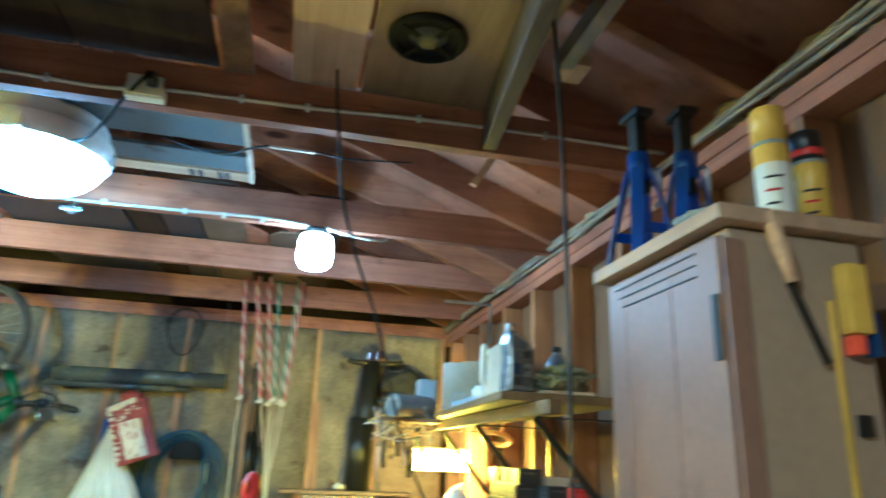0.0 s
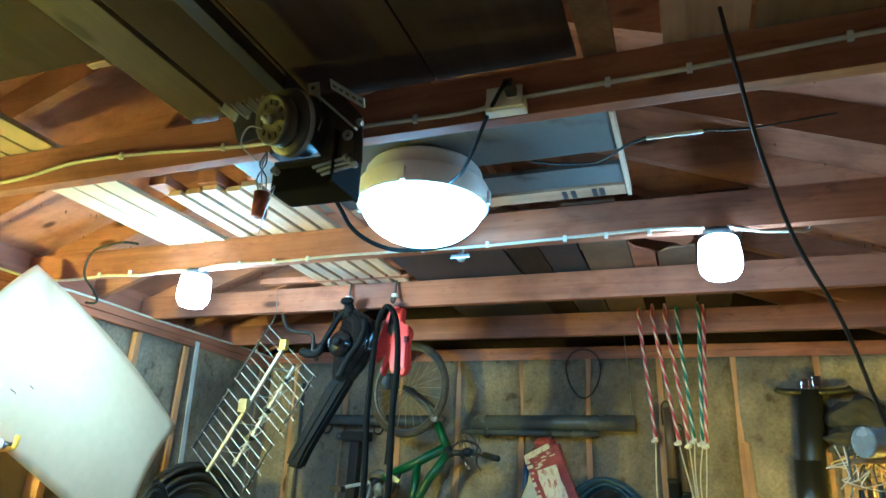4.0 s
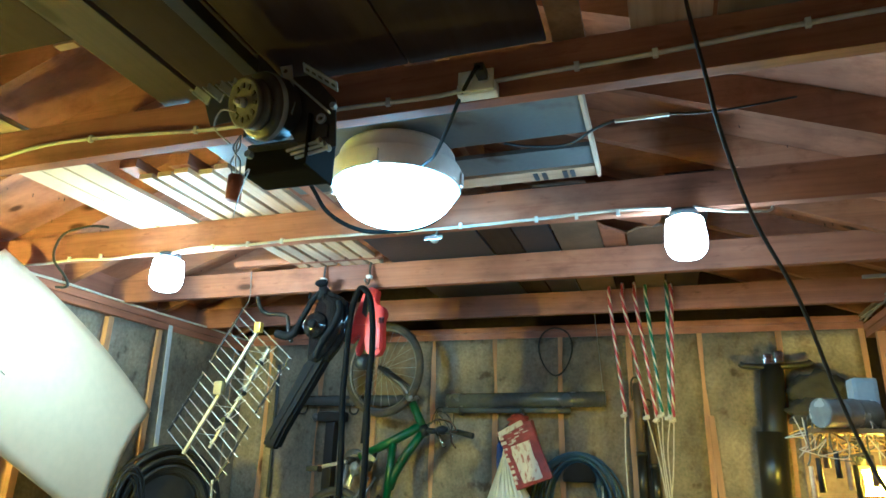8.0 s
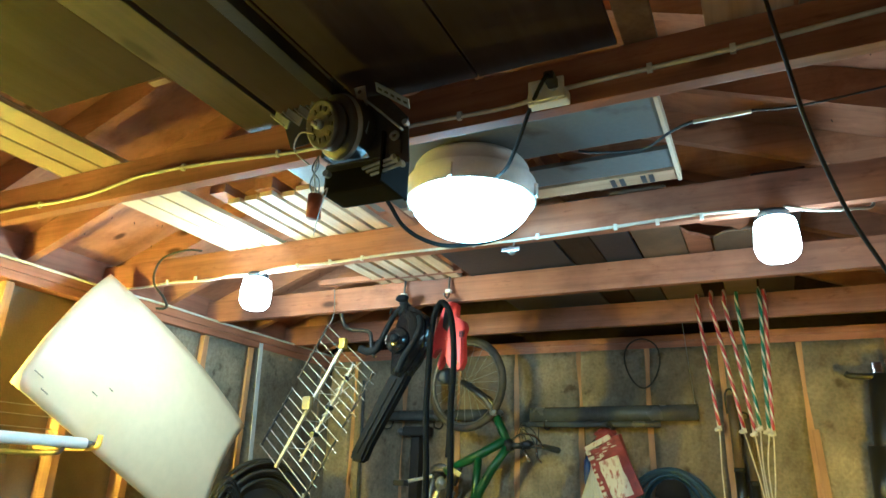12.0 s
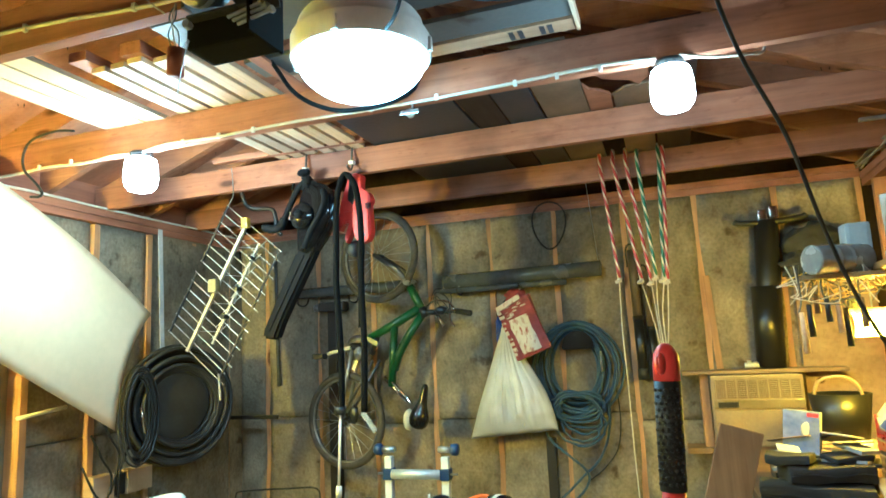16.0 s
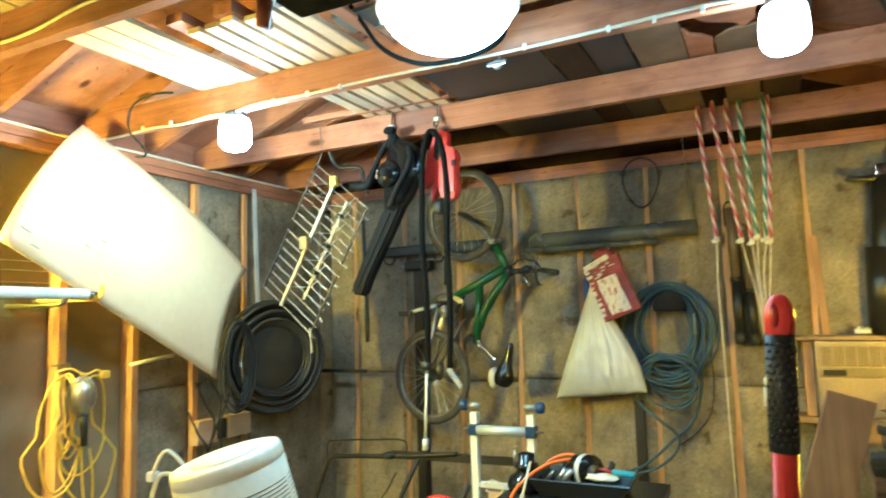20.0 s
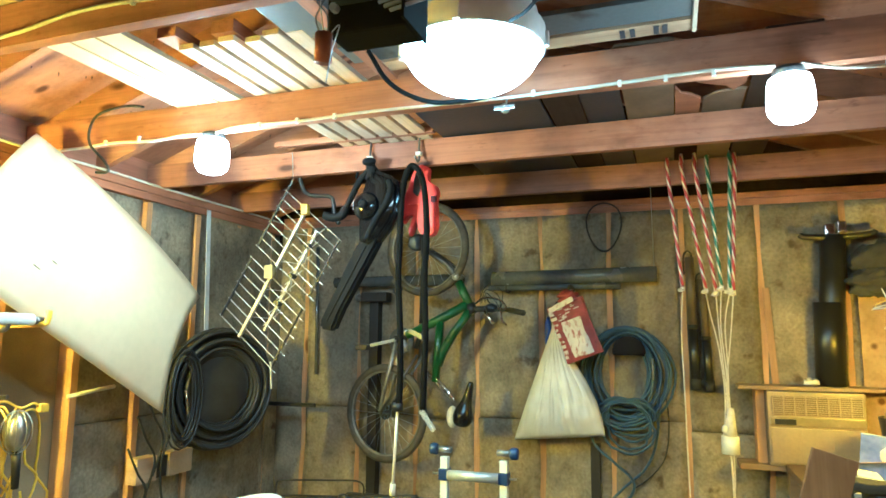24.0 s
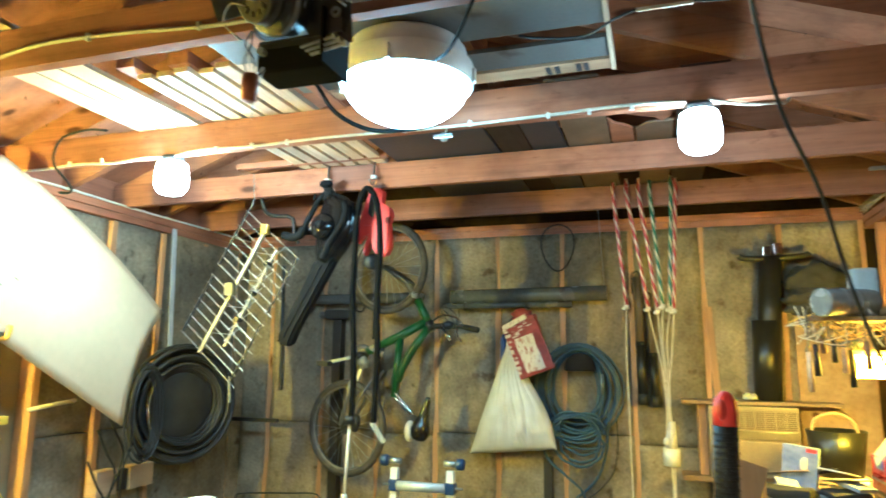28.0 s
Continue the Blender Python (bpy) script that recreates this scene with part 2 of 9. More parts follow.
soft_black = mat("soft_black", (0.010, 0.0105, 0.012), (0.006, 0.006, 0.007), 0.75, scale=8, bump=0.05)
deep_gloss = mat("deep_gloss", (0.006, 0.0065, 0.008), (0.004, 0.004, 0.005), 0.16, bump=0.02)
soft_black.node_tree.nodes["Principled BSDF"].inputs["Specular IOR Level"].default_value = 0.12
old_cable = mat("old_cable", (0.40, 0.34, 0.25), (0.26, 0.21, 0.145), 0.6, scale=8, bump=0.15)
smudged(batt_mat, 7.0, (1.0, 1.0, 0.55), 0.50, 0.70, (0.66, 0.63, 0.58))
smudged(batt_mat, 28.0, (1.0, 1.0, 0.8), 0.52, 0.70, (0.74, 0.71, 0.66))
smudged(ply_roof, 5.0, (1, 1, 1), 0.52, 0.72, (0.62, 0.52, 0.44))
smudged(rafter_wood, 6.0, (1, 1, 1), 0.54, 0.74, (0.6, 0.5, 0.42))
smudged(wood_x, 4.5, (0.7, 1, 1.6), 0.52, 0.74, (0.62, 0.55, 0.5))
smudged(wood_x, 30.0, (0.35, 1, 1.3), 0.60, 0.72, (0.6, 0.52, 0.46))
fibre = mat("grey_fibreboard", (0.285, 0.235, 0.135), (0.195, 0.16, 0.092), 0.9, scale=2.5, fine=120, bump=0.3, rnd=0.05)
brown_fibre = mat("brown_fibreboard", (0.22, 0.13, 0.058), (0.155, 0.088, 0.038), 0.9, scale=2.0, fine=120, bump=0.3)
concrete = mat("concrete", (0.42, 0.41, 0.37), (0.30, 0.29, 0.26), 0.85, scale=2.2, fine=40, bump=0.4, spots=4)
white_panel = mat("white_panel", (0.76, 0.61, 0.37), (0.69, 0.54, 0.31), 0.5, scale=1.6, fine=25, bump=0.05, dirt=0.12)
white_vinyl = mat("white_vinyl", (0.60, 0.50, 0.36), (0.50, 0.40, 0.27), 0.4, scale=3, fine=30, bump=0.05, dirt=0.15)
white_plastic = mat("white_plastic", (0.78, 0.78, 0.76), (0.68, 0.67, 0.63), 0.4, scale=6, bump=0.04, dirt=0.15)
cream_plastic = mat("cream_plastic", (0.76, 0.73, 0.62), (0.66, 0.62, 0.50), 0.45, scale=4, bump=0.05, dirt=0.2)
# dark grey for white boards: shade above the lamp put into the colour
laminate = mat("worn_laminate_shaded", (0.13, 0.133, 0.13), (0.10, 0.102, 0.10), 0.55, scale=3, bump=0.1, spots=6)
zinc = mat("zinc_plate", (0.42, 0.44, 0.44), (0.30, 0.31, 0.31), 0.5, 0.25, scale=14, bump=0.08)
motor_grey = mat("greasy_motor_grey", (0.06, 0.06, 0.057), (0.035, 0.034, 0.031), 0.5, 0.3, scale=16, bump=0.15)
cord_black = mat("dull_black_cord", (0.008, 0.008, 0.008), (0.005, 0.005, 0.005), 0.9, bump=0.1)
for _n in cord_black.node_tree.nodes:
    if _n.type == "BSDF_PRINCIPLED":
        _n.inputs["Specular IOR Level"].default_value = 0.12
dull_alu = mat("weathered_aluminium", (0.52, 0.48, 0.40), (0.38, 0.35, 0.28), 0.5, 0.5, scale=30, bump=0.05)
dusty_pipe = mat("dusty_black_pipe", (0.045, 0.043, 0.040), (0.026, 0.025, 0.024), 0.48, scale=9, bump=0.12, dirt=0.4)
dark_cloth = mat("dark_cloth", (0.045, 0.042, 0.038), (0.026, 0.024, 0.022), 0.9, scale=18, fine=160, bump=0.5)
grey_board = mat("grey_white_board", (0.36, 0.37, 0.37), (0.27, 0.28, 0.28), 0.6, scale=3, bump=0.1)
black_plastic = mat("black_plastic", (0.020, 0.020, 0.021), (0.012, 0.012, 0.013), 0.36, bump=0.12, dirt=0.3)
black_gloss = mat("black_gloss", (0.012, 0.013, 0.015), (0.008, 0.008, 0.009), 0.14, bump=0.02)
black_rubber = mat("black_rubber", (0.018, 0.018, 0.018), (0.011, 0.011, 0.011), 0.6, bump=0.35)
black_iron = mat("black_iron", (0.035, 0.03, 0.027), (0.02, 0.018, 0.016), 0.5, 0.3, bump=0.2)
dark_steel = mat("dark_steel", (0.22, 0.22, 0.22), (0.12, 0.12, 0.12), 0.38, 0.85, bump=0.1)
dark_film = mat("dark_plastic_film", (0.03, 0.035, 0.05), (0.018, 0.02, 0.03), 0.5, bump=0.3)
steel_mid = mat("worn_steel", (0.40, 0.41, 0.42), (0.26, 0.27, 0.28), 0.4, 0.7, bump=0.1)
galv = mat("galvanised_steel", (0.55, 0.57, 0.58), (0.38, 0.40, 0.42), 0.36, 0.9, scale=14, bump=0.06)
chrome = mat("chrome", (0.82, 0.82, 0.82), (0.7, 0.7, 0.7), 0.12, 1.0, bump=0.0)
alu = mat("aluminium", (0.72, 0.72, 0.70), (0.6, 0.6, 0.58), 0.32, 0.9, bump=0.05)
duct_grey = mat("duct_grey", (0.40, 0.40, 0.385), (0.27, 0.27, 0.26), 0.25, 0.45, scale=12, bump=0.12)
foil = mat("duct_foil", (0.52, 0.51, 0.48), (0.36, 0.36, 0.34), 0.34, 0.9, scale=20, bump=0.3)
copper = mat("copper_coil", (0.42, 0.14, 0.06), (0.28, 0.09, 0.04), 0.4, 0.5, fine=150, bump=0.3)
green_paint = mat("green_enamel", (0.024, 0.095, 0.024), (0.016, 0.06, 0.016), 0.32, scale=10, bump=0.03)
red_plastic = mat("red_plastic", (0.68, 0.045, 0.03), (0.5, 0.03, 0.022), 0.35, scale=8, bump=0.04)
red_paint = mat("red_enamel", (0.50, 0.035, 0.02), (0.36, 0.025, 0.016), 0.3, scale=6, bump=0.05, spots=6)
tread_alu = mat("bright_aluminium", (0.80, 0.79, 0.76), (0.68, 0.67, 0.64), 0.4, 0.25, scale=14, bump=0.05)
orange_fibre = mat("orange_fibreglass", (0.86, 0.20, 0.012), (0.74, 0.15, 0.01), 0.25, scale=8, bump=0.08)
orange_plastic = mat("orange_plastic", (0.9, 0.12, 0.03), None, 0.4, bump=0.05)
yellow_rubber = mat("yellow_cord", (0.80, 0.56, 0.02), (0.68, 0.46, 0.015), 0.45, scale=20, bump=0.08)
yellow_plastic = mat("yellow_plastic", (0.82, 0.55, 0.03), None, 0.4, bump=0.05)
lime_plastic = mat("lime_plastic", (0.62, 0.68, 0.05), None, 0.4, bump=0.05)
rim_alu = mat("dull_rim_alloy", (0.26, 0.25, 0.22), (0.16, 0.155, 0.14), 0.5, 0.6, scale=25, bump=0.05)
tyre_rubber = mat("dusty_tyre", (0.085, 0.073, 0.054), (0.045, 0.039, 0.031), 0.8, scale=20, bump=0.3)
roller_steel = mat("roller_steel", (0.62, 0.66, 0.70), (0.5, 0.54, 0.58), 0.42, 0.5, scale=8, bump=0.04)
blue_hose = mat("blue_hose", (0.055, 0.10, 0.155), (0.035, 0.065, 0.105), 0.5, scale=20, bump=0.1)
blue_paint = mat("blue_enamel", (0.03, 0.07, 0.42), (0.02, 0.05, 0.3), 0.35, bump=0.05)
blue_knob = mat("blue_plastic", (0.02, 0.05, 0.16), None, 0.35, bump=0.05)
sky_plastic = mat("light_blue_plastic", (0.12, 0.42, 0.62), None, 0.4, bump=0.05)
pvc_grey = mat("grey_pvc", (0.115, 0.12, 0.118), (0.08, 0.083, 0.082), 0.24, scale=6, bump=0.05, dirt=0.35)
white_cord_m = mat("white_cable", (0.74, 0.70, 0.60), (0.62, 0.58, 0.48), 0.5, scale=20, bump=0.05)
twine = mat("cotton_twine", (0.68, 0.62, 0.50), (0.55, 0.49, 0.38), 0.9, scale=40, bump=0.5)
bag_plastic = mat("bag_film", (0.60, 0.61, 0.66), (0.48, 0.485, 0.51), 0.38, scale=5, fine=14, bump=0.3, dirt=0.15)
tube_brown = mat("dull_brown_tube", (0.115, 0.085, 0.06), (0.07, 0.05, 0.035), 0.45, scale=6, bump=0.08)
bag_red = mat("bag_red_paper", (0.33, 0.05, 0.045), (0.20, 0.033, 0.03), 0.6, scale=18, bump=0.3, spots=14)
bag_white = mat("bag_worn_paper", (0.66, 0.58, 0.47), (0.38, 0.24, 0.19), 0.7, scale=55, stretch=(1.0, 1.0, 0.45), fine=70, bump=0.3)
for _n in bag_white.node_tree.nodes:
    if _n.type == "VALTORGB":
        _n.color_ramp.elements[0].position, _n.color_ramp.elements[1].position = 0.32, 0.47
        _n.color_ramp.elements[0].color = (0.30, 0.07, 0.05, 1)
ac_beige = mat("beige_enamel", (0.38, 0.29, 0.15), (0.30, 0.225, 0.115), 0.45, scale=4, bump=0.05)
ac_dark = mat("grille_brown", (0.17, 0.125, 0.07), None, 0.6)
locker_brown = mat("locker_brown_paint", (0.27, 0.16, 0.105), (0.20, 0.115, 0.075), 0.45, 0.1, scale=3, bump=0.06, spots=5)
locker_tan = mat("locker_tan_side", (0.36, 0.265, 0.165), (0.30, 0.215, 0.135), 0.55, scale=3, bump=0.06)
paper = mat("paper", (0.74, 0.72, 0.66), (0.64, 0.62, 0.56), 0.8, scale=8, rnd=0.12)
card = mat("cardboard", (0.42, 0.30, 0.17), (0.34, 0.24, 0.13), 0.85, scale=5)
card_dark = mat("old_cardboard", (0.20, 0.13, 0.08), (0.13, 0.085, 0.05), 0.85, scale=5)
pack_blue = mat("blue_print_card", (0.14, 0.18, 0.44), (0.30, 0.34, 0.58), 0.5, scale=16, bump=0.05)
black_box_m = mat("black_print_card", (0.035, 0.035, 0.04), None, 0.4, bump=0.05)
print_white = mat("white_print", (0.7, 0.7, 0.7), None, 0.6, bump=0)
print_dark = mat("dark_print", (0.06, 0.06, 0.07), None, 0.6, bump=0)
label_grey = mat("grey_label_print", (0.17, 0.165, 0.15), (0.11, 0.105, 0.095), 0.5, scale=30, bump=0.03)
silver_bottle = mat("silver_bottle", (0.34, 0.36, 0.40), (0.26, 0.28, 0.31), 0.28, 0.5, bump=0.05)
mesh_moss = mat("mossy_wool", (0.36, 0.345, 0.19), (0.22, 0.215, 0.115), 0.95, scale=18, fine=70, bump=0.9)
foam = mat("yellow_wool", (0.50, 0.40, 0.22), (0.36, 0.28, 0.14), 0.95, scale=14, fine=60, bump=0.8)
tan_tin = mat("ribbed_tan_plastic", (0.28, 0.225, 0.10), (0.20, 0.16, 0.07), 0.25, scale=5)
clear_bin = mat("frosted_drawer", (0.20, 0.195, 0.19), (0.14, 0.138, 0.135), 0.22, scale=25, bump=0.05)
cup_plastic = mat("frosted_cup", (0.70, 0.70, 0.68), (0.60, 0.60, 0.58), 0.25, bump=0.03)
grey_blue = mat("grey_blue_tray", (0.38, 0.43, 0.50), (0.30, 0.34, 0.40), 0.45, scale=6)
clear_tab = clear("clear_tab_plastic", (0.8, 0.82, 0.82), 0.2)
hid_glow = glow("hid_lens_glow", (0.80, 0.98, 0.95), HID)
bulb_glow = glow("bulb_glow", (1.0, 0.93, 0.76), BULB * 1.75)
bulb_dim_glow = glow("bulb_dim_glow", (1.0, 0.91, 0.74), BULB * 0.6)
pulley_grey = mat("pulley_grey", (0.10, 0.098, 0.09), (0.055, 0.052, 0.046), 0.55, 0.25, scale=18, bump=0.15)
amber_glow = glow("amber_tube_glow", (1.0, 0.49, 0.001), AMBER)
back_glow = glow("far_bulb_glow", (1.0, 0.70, 0.37), BACK_BULB)
amber_wall_glow = glow("amber_wall_glow", (1.0, 0.56, 0.012), AMBER_WALL)
candy_red = spiral("candy_red_white", (0.33, 0.03, 0.03), (0.62, 0.55, 0.42))
candy_green = spiral("candy_green_white", (0.02, 0.12, 0.065), (0.62, 0.55, 0.42))

# ---- building blocks ----
ORIGIN = {}


def thing(name, at, label, category, group="", kind=""):
    ob = tagged(new(name), label, category, group, kind)
    ob.location = at
    ob.empty_display_size = 0.05
    ORIGIN[ob.name] = Vector(at)
    return ob


def part(name, bm, material, parent, label="", smooth=False):
    """One mesh under a thing or part; bm is in world coordinates."""
    o = ORIGIN[parent.name]
    bmesh.ops.translate(bm, verts=bm.verts, vec=-o)
    me = bpy.data.meshes.new(name)
    bm.normal_update()
    bm.to_mesh(me)
    bm.free()
    me.materials.append(material)
    if smooth:
        for p in me.polygons:
            p.use_smooth = True
    ob = new(name, me)
    ob.parent = parent
    ORIGIN[ob.name] = o
    if label:
        ob["label"] = label
    return ob


def solid(name, bm, material, label="", category="", group="", kind="", smooth=False, at=None):
    """A top-level thing of one mesh."""
    if at is None:
        zs = [v.co.z for v in bm.verts]
        at = (sum(v.co.x for v in bm.verts) / len(zs), sum(v.co.y for v in bm.verts) / len(zs), min(zs))
    o = Vector(at)
    bmesh.ops.translate(bm, verts=bm.verts, vec=-o)
    me = bpy.data.meshes.new(name)
    bm.normal_update()
    bm.to_mesh(me)
    bm.free()
    me.materials.append(material)
    if smooth:
        for p in me.polygons:
            p.use_smooth = True
    ob = tagged(new(name, me), label, category, group, kind)
    ob.location = o
    ORIGIN[ob.name] = o
    return ob


def piece(name, mesh, at, parent, material=None):
    ob = new(name, mesh)
    ob.parent = parent
    ob.location = Vector(at) - ORIGIN[parent.name]
    ORIGIN[ob.name] = ORIGIN[parent.name]
    return ob


def B():
    return bmesh.new()


def box(bm, lo, hi, bev=0.0, m=None):
    """A box between two corners, edges bevelled by bev."""
    c = [(a + b) / 2 for a, b in zip(lo, hi)]
    s = [abs(b - a) for a, b in zip(lo, hi)]
    r = bmesh.ops.create_cube(bm, size=1, matrix=Matrix.Translation(c) @ Matrix.Diagonal((*s, 1)))
    vs = r["verts"]
    if bev:
        es = list({e for v in vs for e in v.link_edges})
        r2 = bmesh.ops.bevel(bm, geom=es, offset=min(bev, min(s) * 0.45), segments=2, affect="EDGES", profile=0.7)
        vs = list({v for f in r2["faces"] for v in f.verts})
    if m is not None:
        bmesh.ops.transform(bm, matrix=m, verts=vs)
    return bm


def basis(d):
    d = Vector(d).normalized()
    a = Vector((0, 0, 1)) if abs(d.z) < 0.95 else Vector((1, 0, 0))
    u = d.cross(a).normalized()
    return u, d.cross(u).normalized()


def plank(bm, p0, p1, w, h, up=(0, 0, 1), bev=0.003):
    """A square-edged bar from p0 to p1: w across, h along up."""
    p0, p1, up = Vector(p0), Vector(p1), Vector(up)
    d = (p1 - p0)
    n = d.length
    d.normalize()
    s = d.cross(up).normalized()
    u = s.cross(d).normalized()
    m = Matrix((s, d, u)).transposed().to_4x4()
    m.translation = (p0 + p1) / 2
    return box(bm, (-w / 2, -n / 2, -h / 2), (w / 2, n / 2, h / 2), bev, m)


def rod(bm, p0, p1, r, r1=None, n=12):
    p0, p1 = Vector(p0), Vector(p1)
    r1 = r if r1 is None else r1
    u, v = basis(p1 - p0)
    rings = []
    for p, q in ((p0, r), (p1, r1)):
        rings.append([bm.verts.new(p + q * (math.cos(2 * math.pi * i / n) * u + math.sin(2 * math.pi * i / n) * v)) for i in range(n)])
    for i in range(n):
        bm.faces.new((rings[0][i], rings[0][(i + 1) % n], rings[1][(i + 1) % n], rings[1][i]))
    bm.faces.new(rings[0][::-1])
    bm.faces.new(rings[1])
    return bm


def curve(pts, k=6, closed=False):
    """A smooth line through a few places (Catmull-Rom)."""
    p = [Vector(q) for q in pts]
    n = len(p)
    out = []
    for i in range(n if closed else n - 1):
        a, b, c, d = (p[(i - 1) % n], p[i], p[(i + 1) % n], p[(i + 2) % n]) if closed else (p[max(i - 1, 0)], p[i], p[i + 1], p[min(i + 2, n - 1)])
        for j in range(k):
            t = j / k
            out.append(0.5 * ((2 * b) + (c - a) * t + (2 * a - 5 * b + 4 * c - d) * t * t + (3 * b - a - 3 * c + d) * t ** 3))
    if not closed:
        out.append(p[-1])
    return out


def tube(bm, pts, r, n=8, closed=False, twist=None):
    """A round section swept along pts. r: one radius, or one for each place. twist: turns a metre, laid down as stripes."""
    pts = [Vector(p) for p in pts]
    k = len(pts)
    rs = r if isinstance(r, (list, tuple)) else [r] * k
    uvl = bm.loops.layers.uv.verify() if twist else None
    rings, u, dist, ds = [], None, 0.0, []
    for i, p in enumerate(pts):
        a, b = (pts[i - 1], pts[(i + 1) % k]) if closed else (pts[max(i - 1, 0)], pts[min(i + 1, k - 1)])
        d = (b - a).normalized()
        if u is None:
            u = basis(d)[0]
        u = (u - d * u.dot(d)).normalized()
        v = d.cross(u)
        if i:
            dist += (p - pts[i - 1]).length
        ds.append(dist)
        rings.append([bm.verts.new(p + rs[i] * (math.cos(2 * math.pi * j / n) * u + math.sin(2 * math.pi * j / n) * v)) for j in range(n)])
    for i in range(k if closed else k - 1):
        r0, r1 = rings[i], rings[(i + 1) % k]
        for j in range(n):
            f = bm.faces.new((r0[j], r0[(j + 1) % n], r1[(j + 1) % n], r1[j]))
            if twist:
                q = ((i, j), (i, j + 1), (i + 1, j + 1), (i + 1, j))
                for lp, (ii, jj) in zip(f.loops, q):
                    lp[uvl].uv = (2 * jj / n + ds[ii] * twist, ds[ii])
    if not closed:
        bm.faces.new(rings[0][::-1])
        bm.faces.new(rings[-1])
    return bm


def lathe(bm, prof, at=(0, 0, 0), n=32, m=None):
    """Turns a profile of (radius, height) about z."""
    rings = []
    for r, z in prof:
        rings.append([bm.verts.new((r * math.cos(2 * math.pi * i / n), r * math.sin(2 * math.pi * i / n), z)) for i in range(n)] if r > 1e-5 else [bm.verts.new((0, 0, z))])
    for a, b in zip(rings, rings[1:]):
        for i in range(n):
            j = (i + 1) % n
            if len(a) == 1 and len(b) > 1:
                bm.faces.new((a[0], b[j], b[i]))
            elif len(b) == 1 and len(a) > 1:
                bm.faces.new((a[i], a[j], b[0]))
            elif len(a) > 1:
                bm.faces.new((a[i], a[j], b[j], b[i]))
    vs = [v for r in rings for v in r]
    bmesh.ops.transform(bm, matrix=Matrix.Translation(at) @ (m or Matrix()), verts=vs)
    bmesh.ops.recalc_face_normals(bm, faces=list({f for v in vs for f in v.link_faces}))
    return bm


def ring(bm, c, r, minor, axis, n=32, k=8, sx=1.0, sy=1.0):
    """A torus about axis."""
    u, v = basis(axis)
    return tube(bm, [Vector(c) + r * (sx * math.cos(2 * math.pi * i / n) * u + sy * math.sin(2 * math.pi * i / n) * v) for i in range(n)], minor, k, True)


def lump(bm, c, s, seed=0, rough=0.25, sub=3):
    """An uneven lump with half-sizes s."""
    r = bmesh.ops.create_icosphere(bm, subdivisions=sub, radius=1)
    for v in r["verts"]:
        k = 1 + rough * noise.noise(v.co * 2.3 + Vector((seed * 3.1, seed, 0))) + rough * 0.5 * noise.noise(v.co * 6 + Vector((seed, 0, 5)))
        v.co = Vector((v.co.x * s[0] * k, v.co.y * s[1] * k, v.co.z * s[2] * k)) + Vector(c)
    return bm


def prism(bm, outline, p0, depth):
    """A flat outline of (x, z) places extruded along y from p0 by depth."""
    a = [bm.verts.new((x, p0, z)) for x, z in outline]
    b = [bm.verts.new((x, p0 + depth, z)) for x, z in outline]
    n = len(a)
    bm.faces.new(a)
    bm.faces.new(b[::-1])
    for i in range(n):
        bm.faces.new((a[i], b[i], b[(i + 1) % n], a[(i + 1) % n]))
    bmesh.ops.recalc_face_normals(bm, faces=bm.faces)
    return bm


def frame_of(p, xdir, zdir):
    """A pose at p whose x and z axes point along xdir and (nearly) zdir."""
    x = Vector(xdir).normalized()
    y = Vector(zdir).cross(x).normalized()
    z = x.cross(y)
    m = Matrix((x, y, z)).transposed().to_4x4()
    m.translation = Vector(p)
    return m

# ---- the garage itself ----
XL, XR, YB, YF = -3.0, 1.0, 4.44, -2.6
RIDGE, SLOPE, EAVE = -0.985, 0.36, 2.49


def roof_z(x):
    """Height of the rafters' lower edge; the right slope sits a little lower at its eave."""
    return EAVE - 0.035 + (SLOPE + 0.0175) * (1.02 - x) if x > RIDGE else EAVE + SLOPE * (x + 2.99)


floor = solid("floor", box(B(), (XL - 0.3, YF - 0.3, -0.12), (XR + 0.3, YB + 0.3, 0)), concrete, "worn grey concrete garage floor slab", "floor", kind="structure")
wall_back = solid("wall_back", box(B(), (XL - 0.13, YB + 0.10, 0), (XR + 0.13, YB + 0.13, 3.45)), brown_board, "garage end wall of studs packed with rock wool", "wall", kind="structure")
wall_left = solid("wall_left", box(B(), (XL - 0.13, YF, 0), (XL - 0.095, YB + 0.10, 2.5)), fibre, "stud wall backed with grey fibreboard", "wall", kind="structure")
wall_right = solid("wall_right", box(B(), (XR + 0.095, YF, 0), (XR + 0.13, YB + 0.10, 2.5)), brown_fibre, "stud wall backed with brown fibreboard", "wall", kind="structure")
# unseen closing wall, kept dark so little light bounces onto the joists
wall_front = solid("wall_front", box(B(), (XL - 0.13, YF - 0.1, 0), (XR + 0.13, YF, 3.45)), brown_board, "unseen front wall, coloured dark brown to cut bounced light", "wall", kind="structure")

# plates on the three stud walls
bm = B()
box(bm, (XL, YB, 2.40), (XR, YB + 0.089, 2.438), 0.003)
box(bm, (XL, YB + 0.002, 2.440), (XR, YB + 0.089, 2.478), 0.003)
part("top_plate", bm, wood_x, wall_back)
part("bottom_plate", box(B(), (XL, YB, 0), (XR, YB + 0.089, 0.038), 0.003), wood_x, wall_back)
bm = B()
box(bm, (XL - 0.089, YF, 2.355), (XL, YB, 2.393), 0.003)
box(bm, (XL - 0.089, YF, 2.396), (XL + 0.003, YB, 2.434), 0.003)
part("top_plate", bm, wood_y, wall_left)
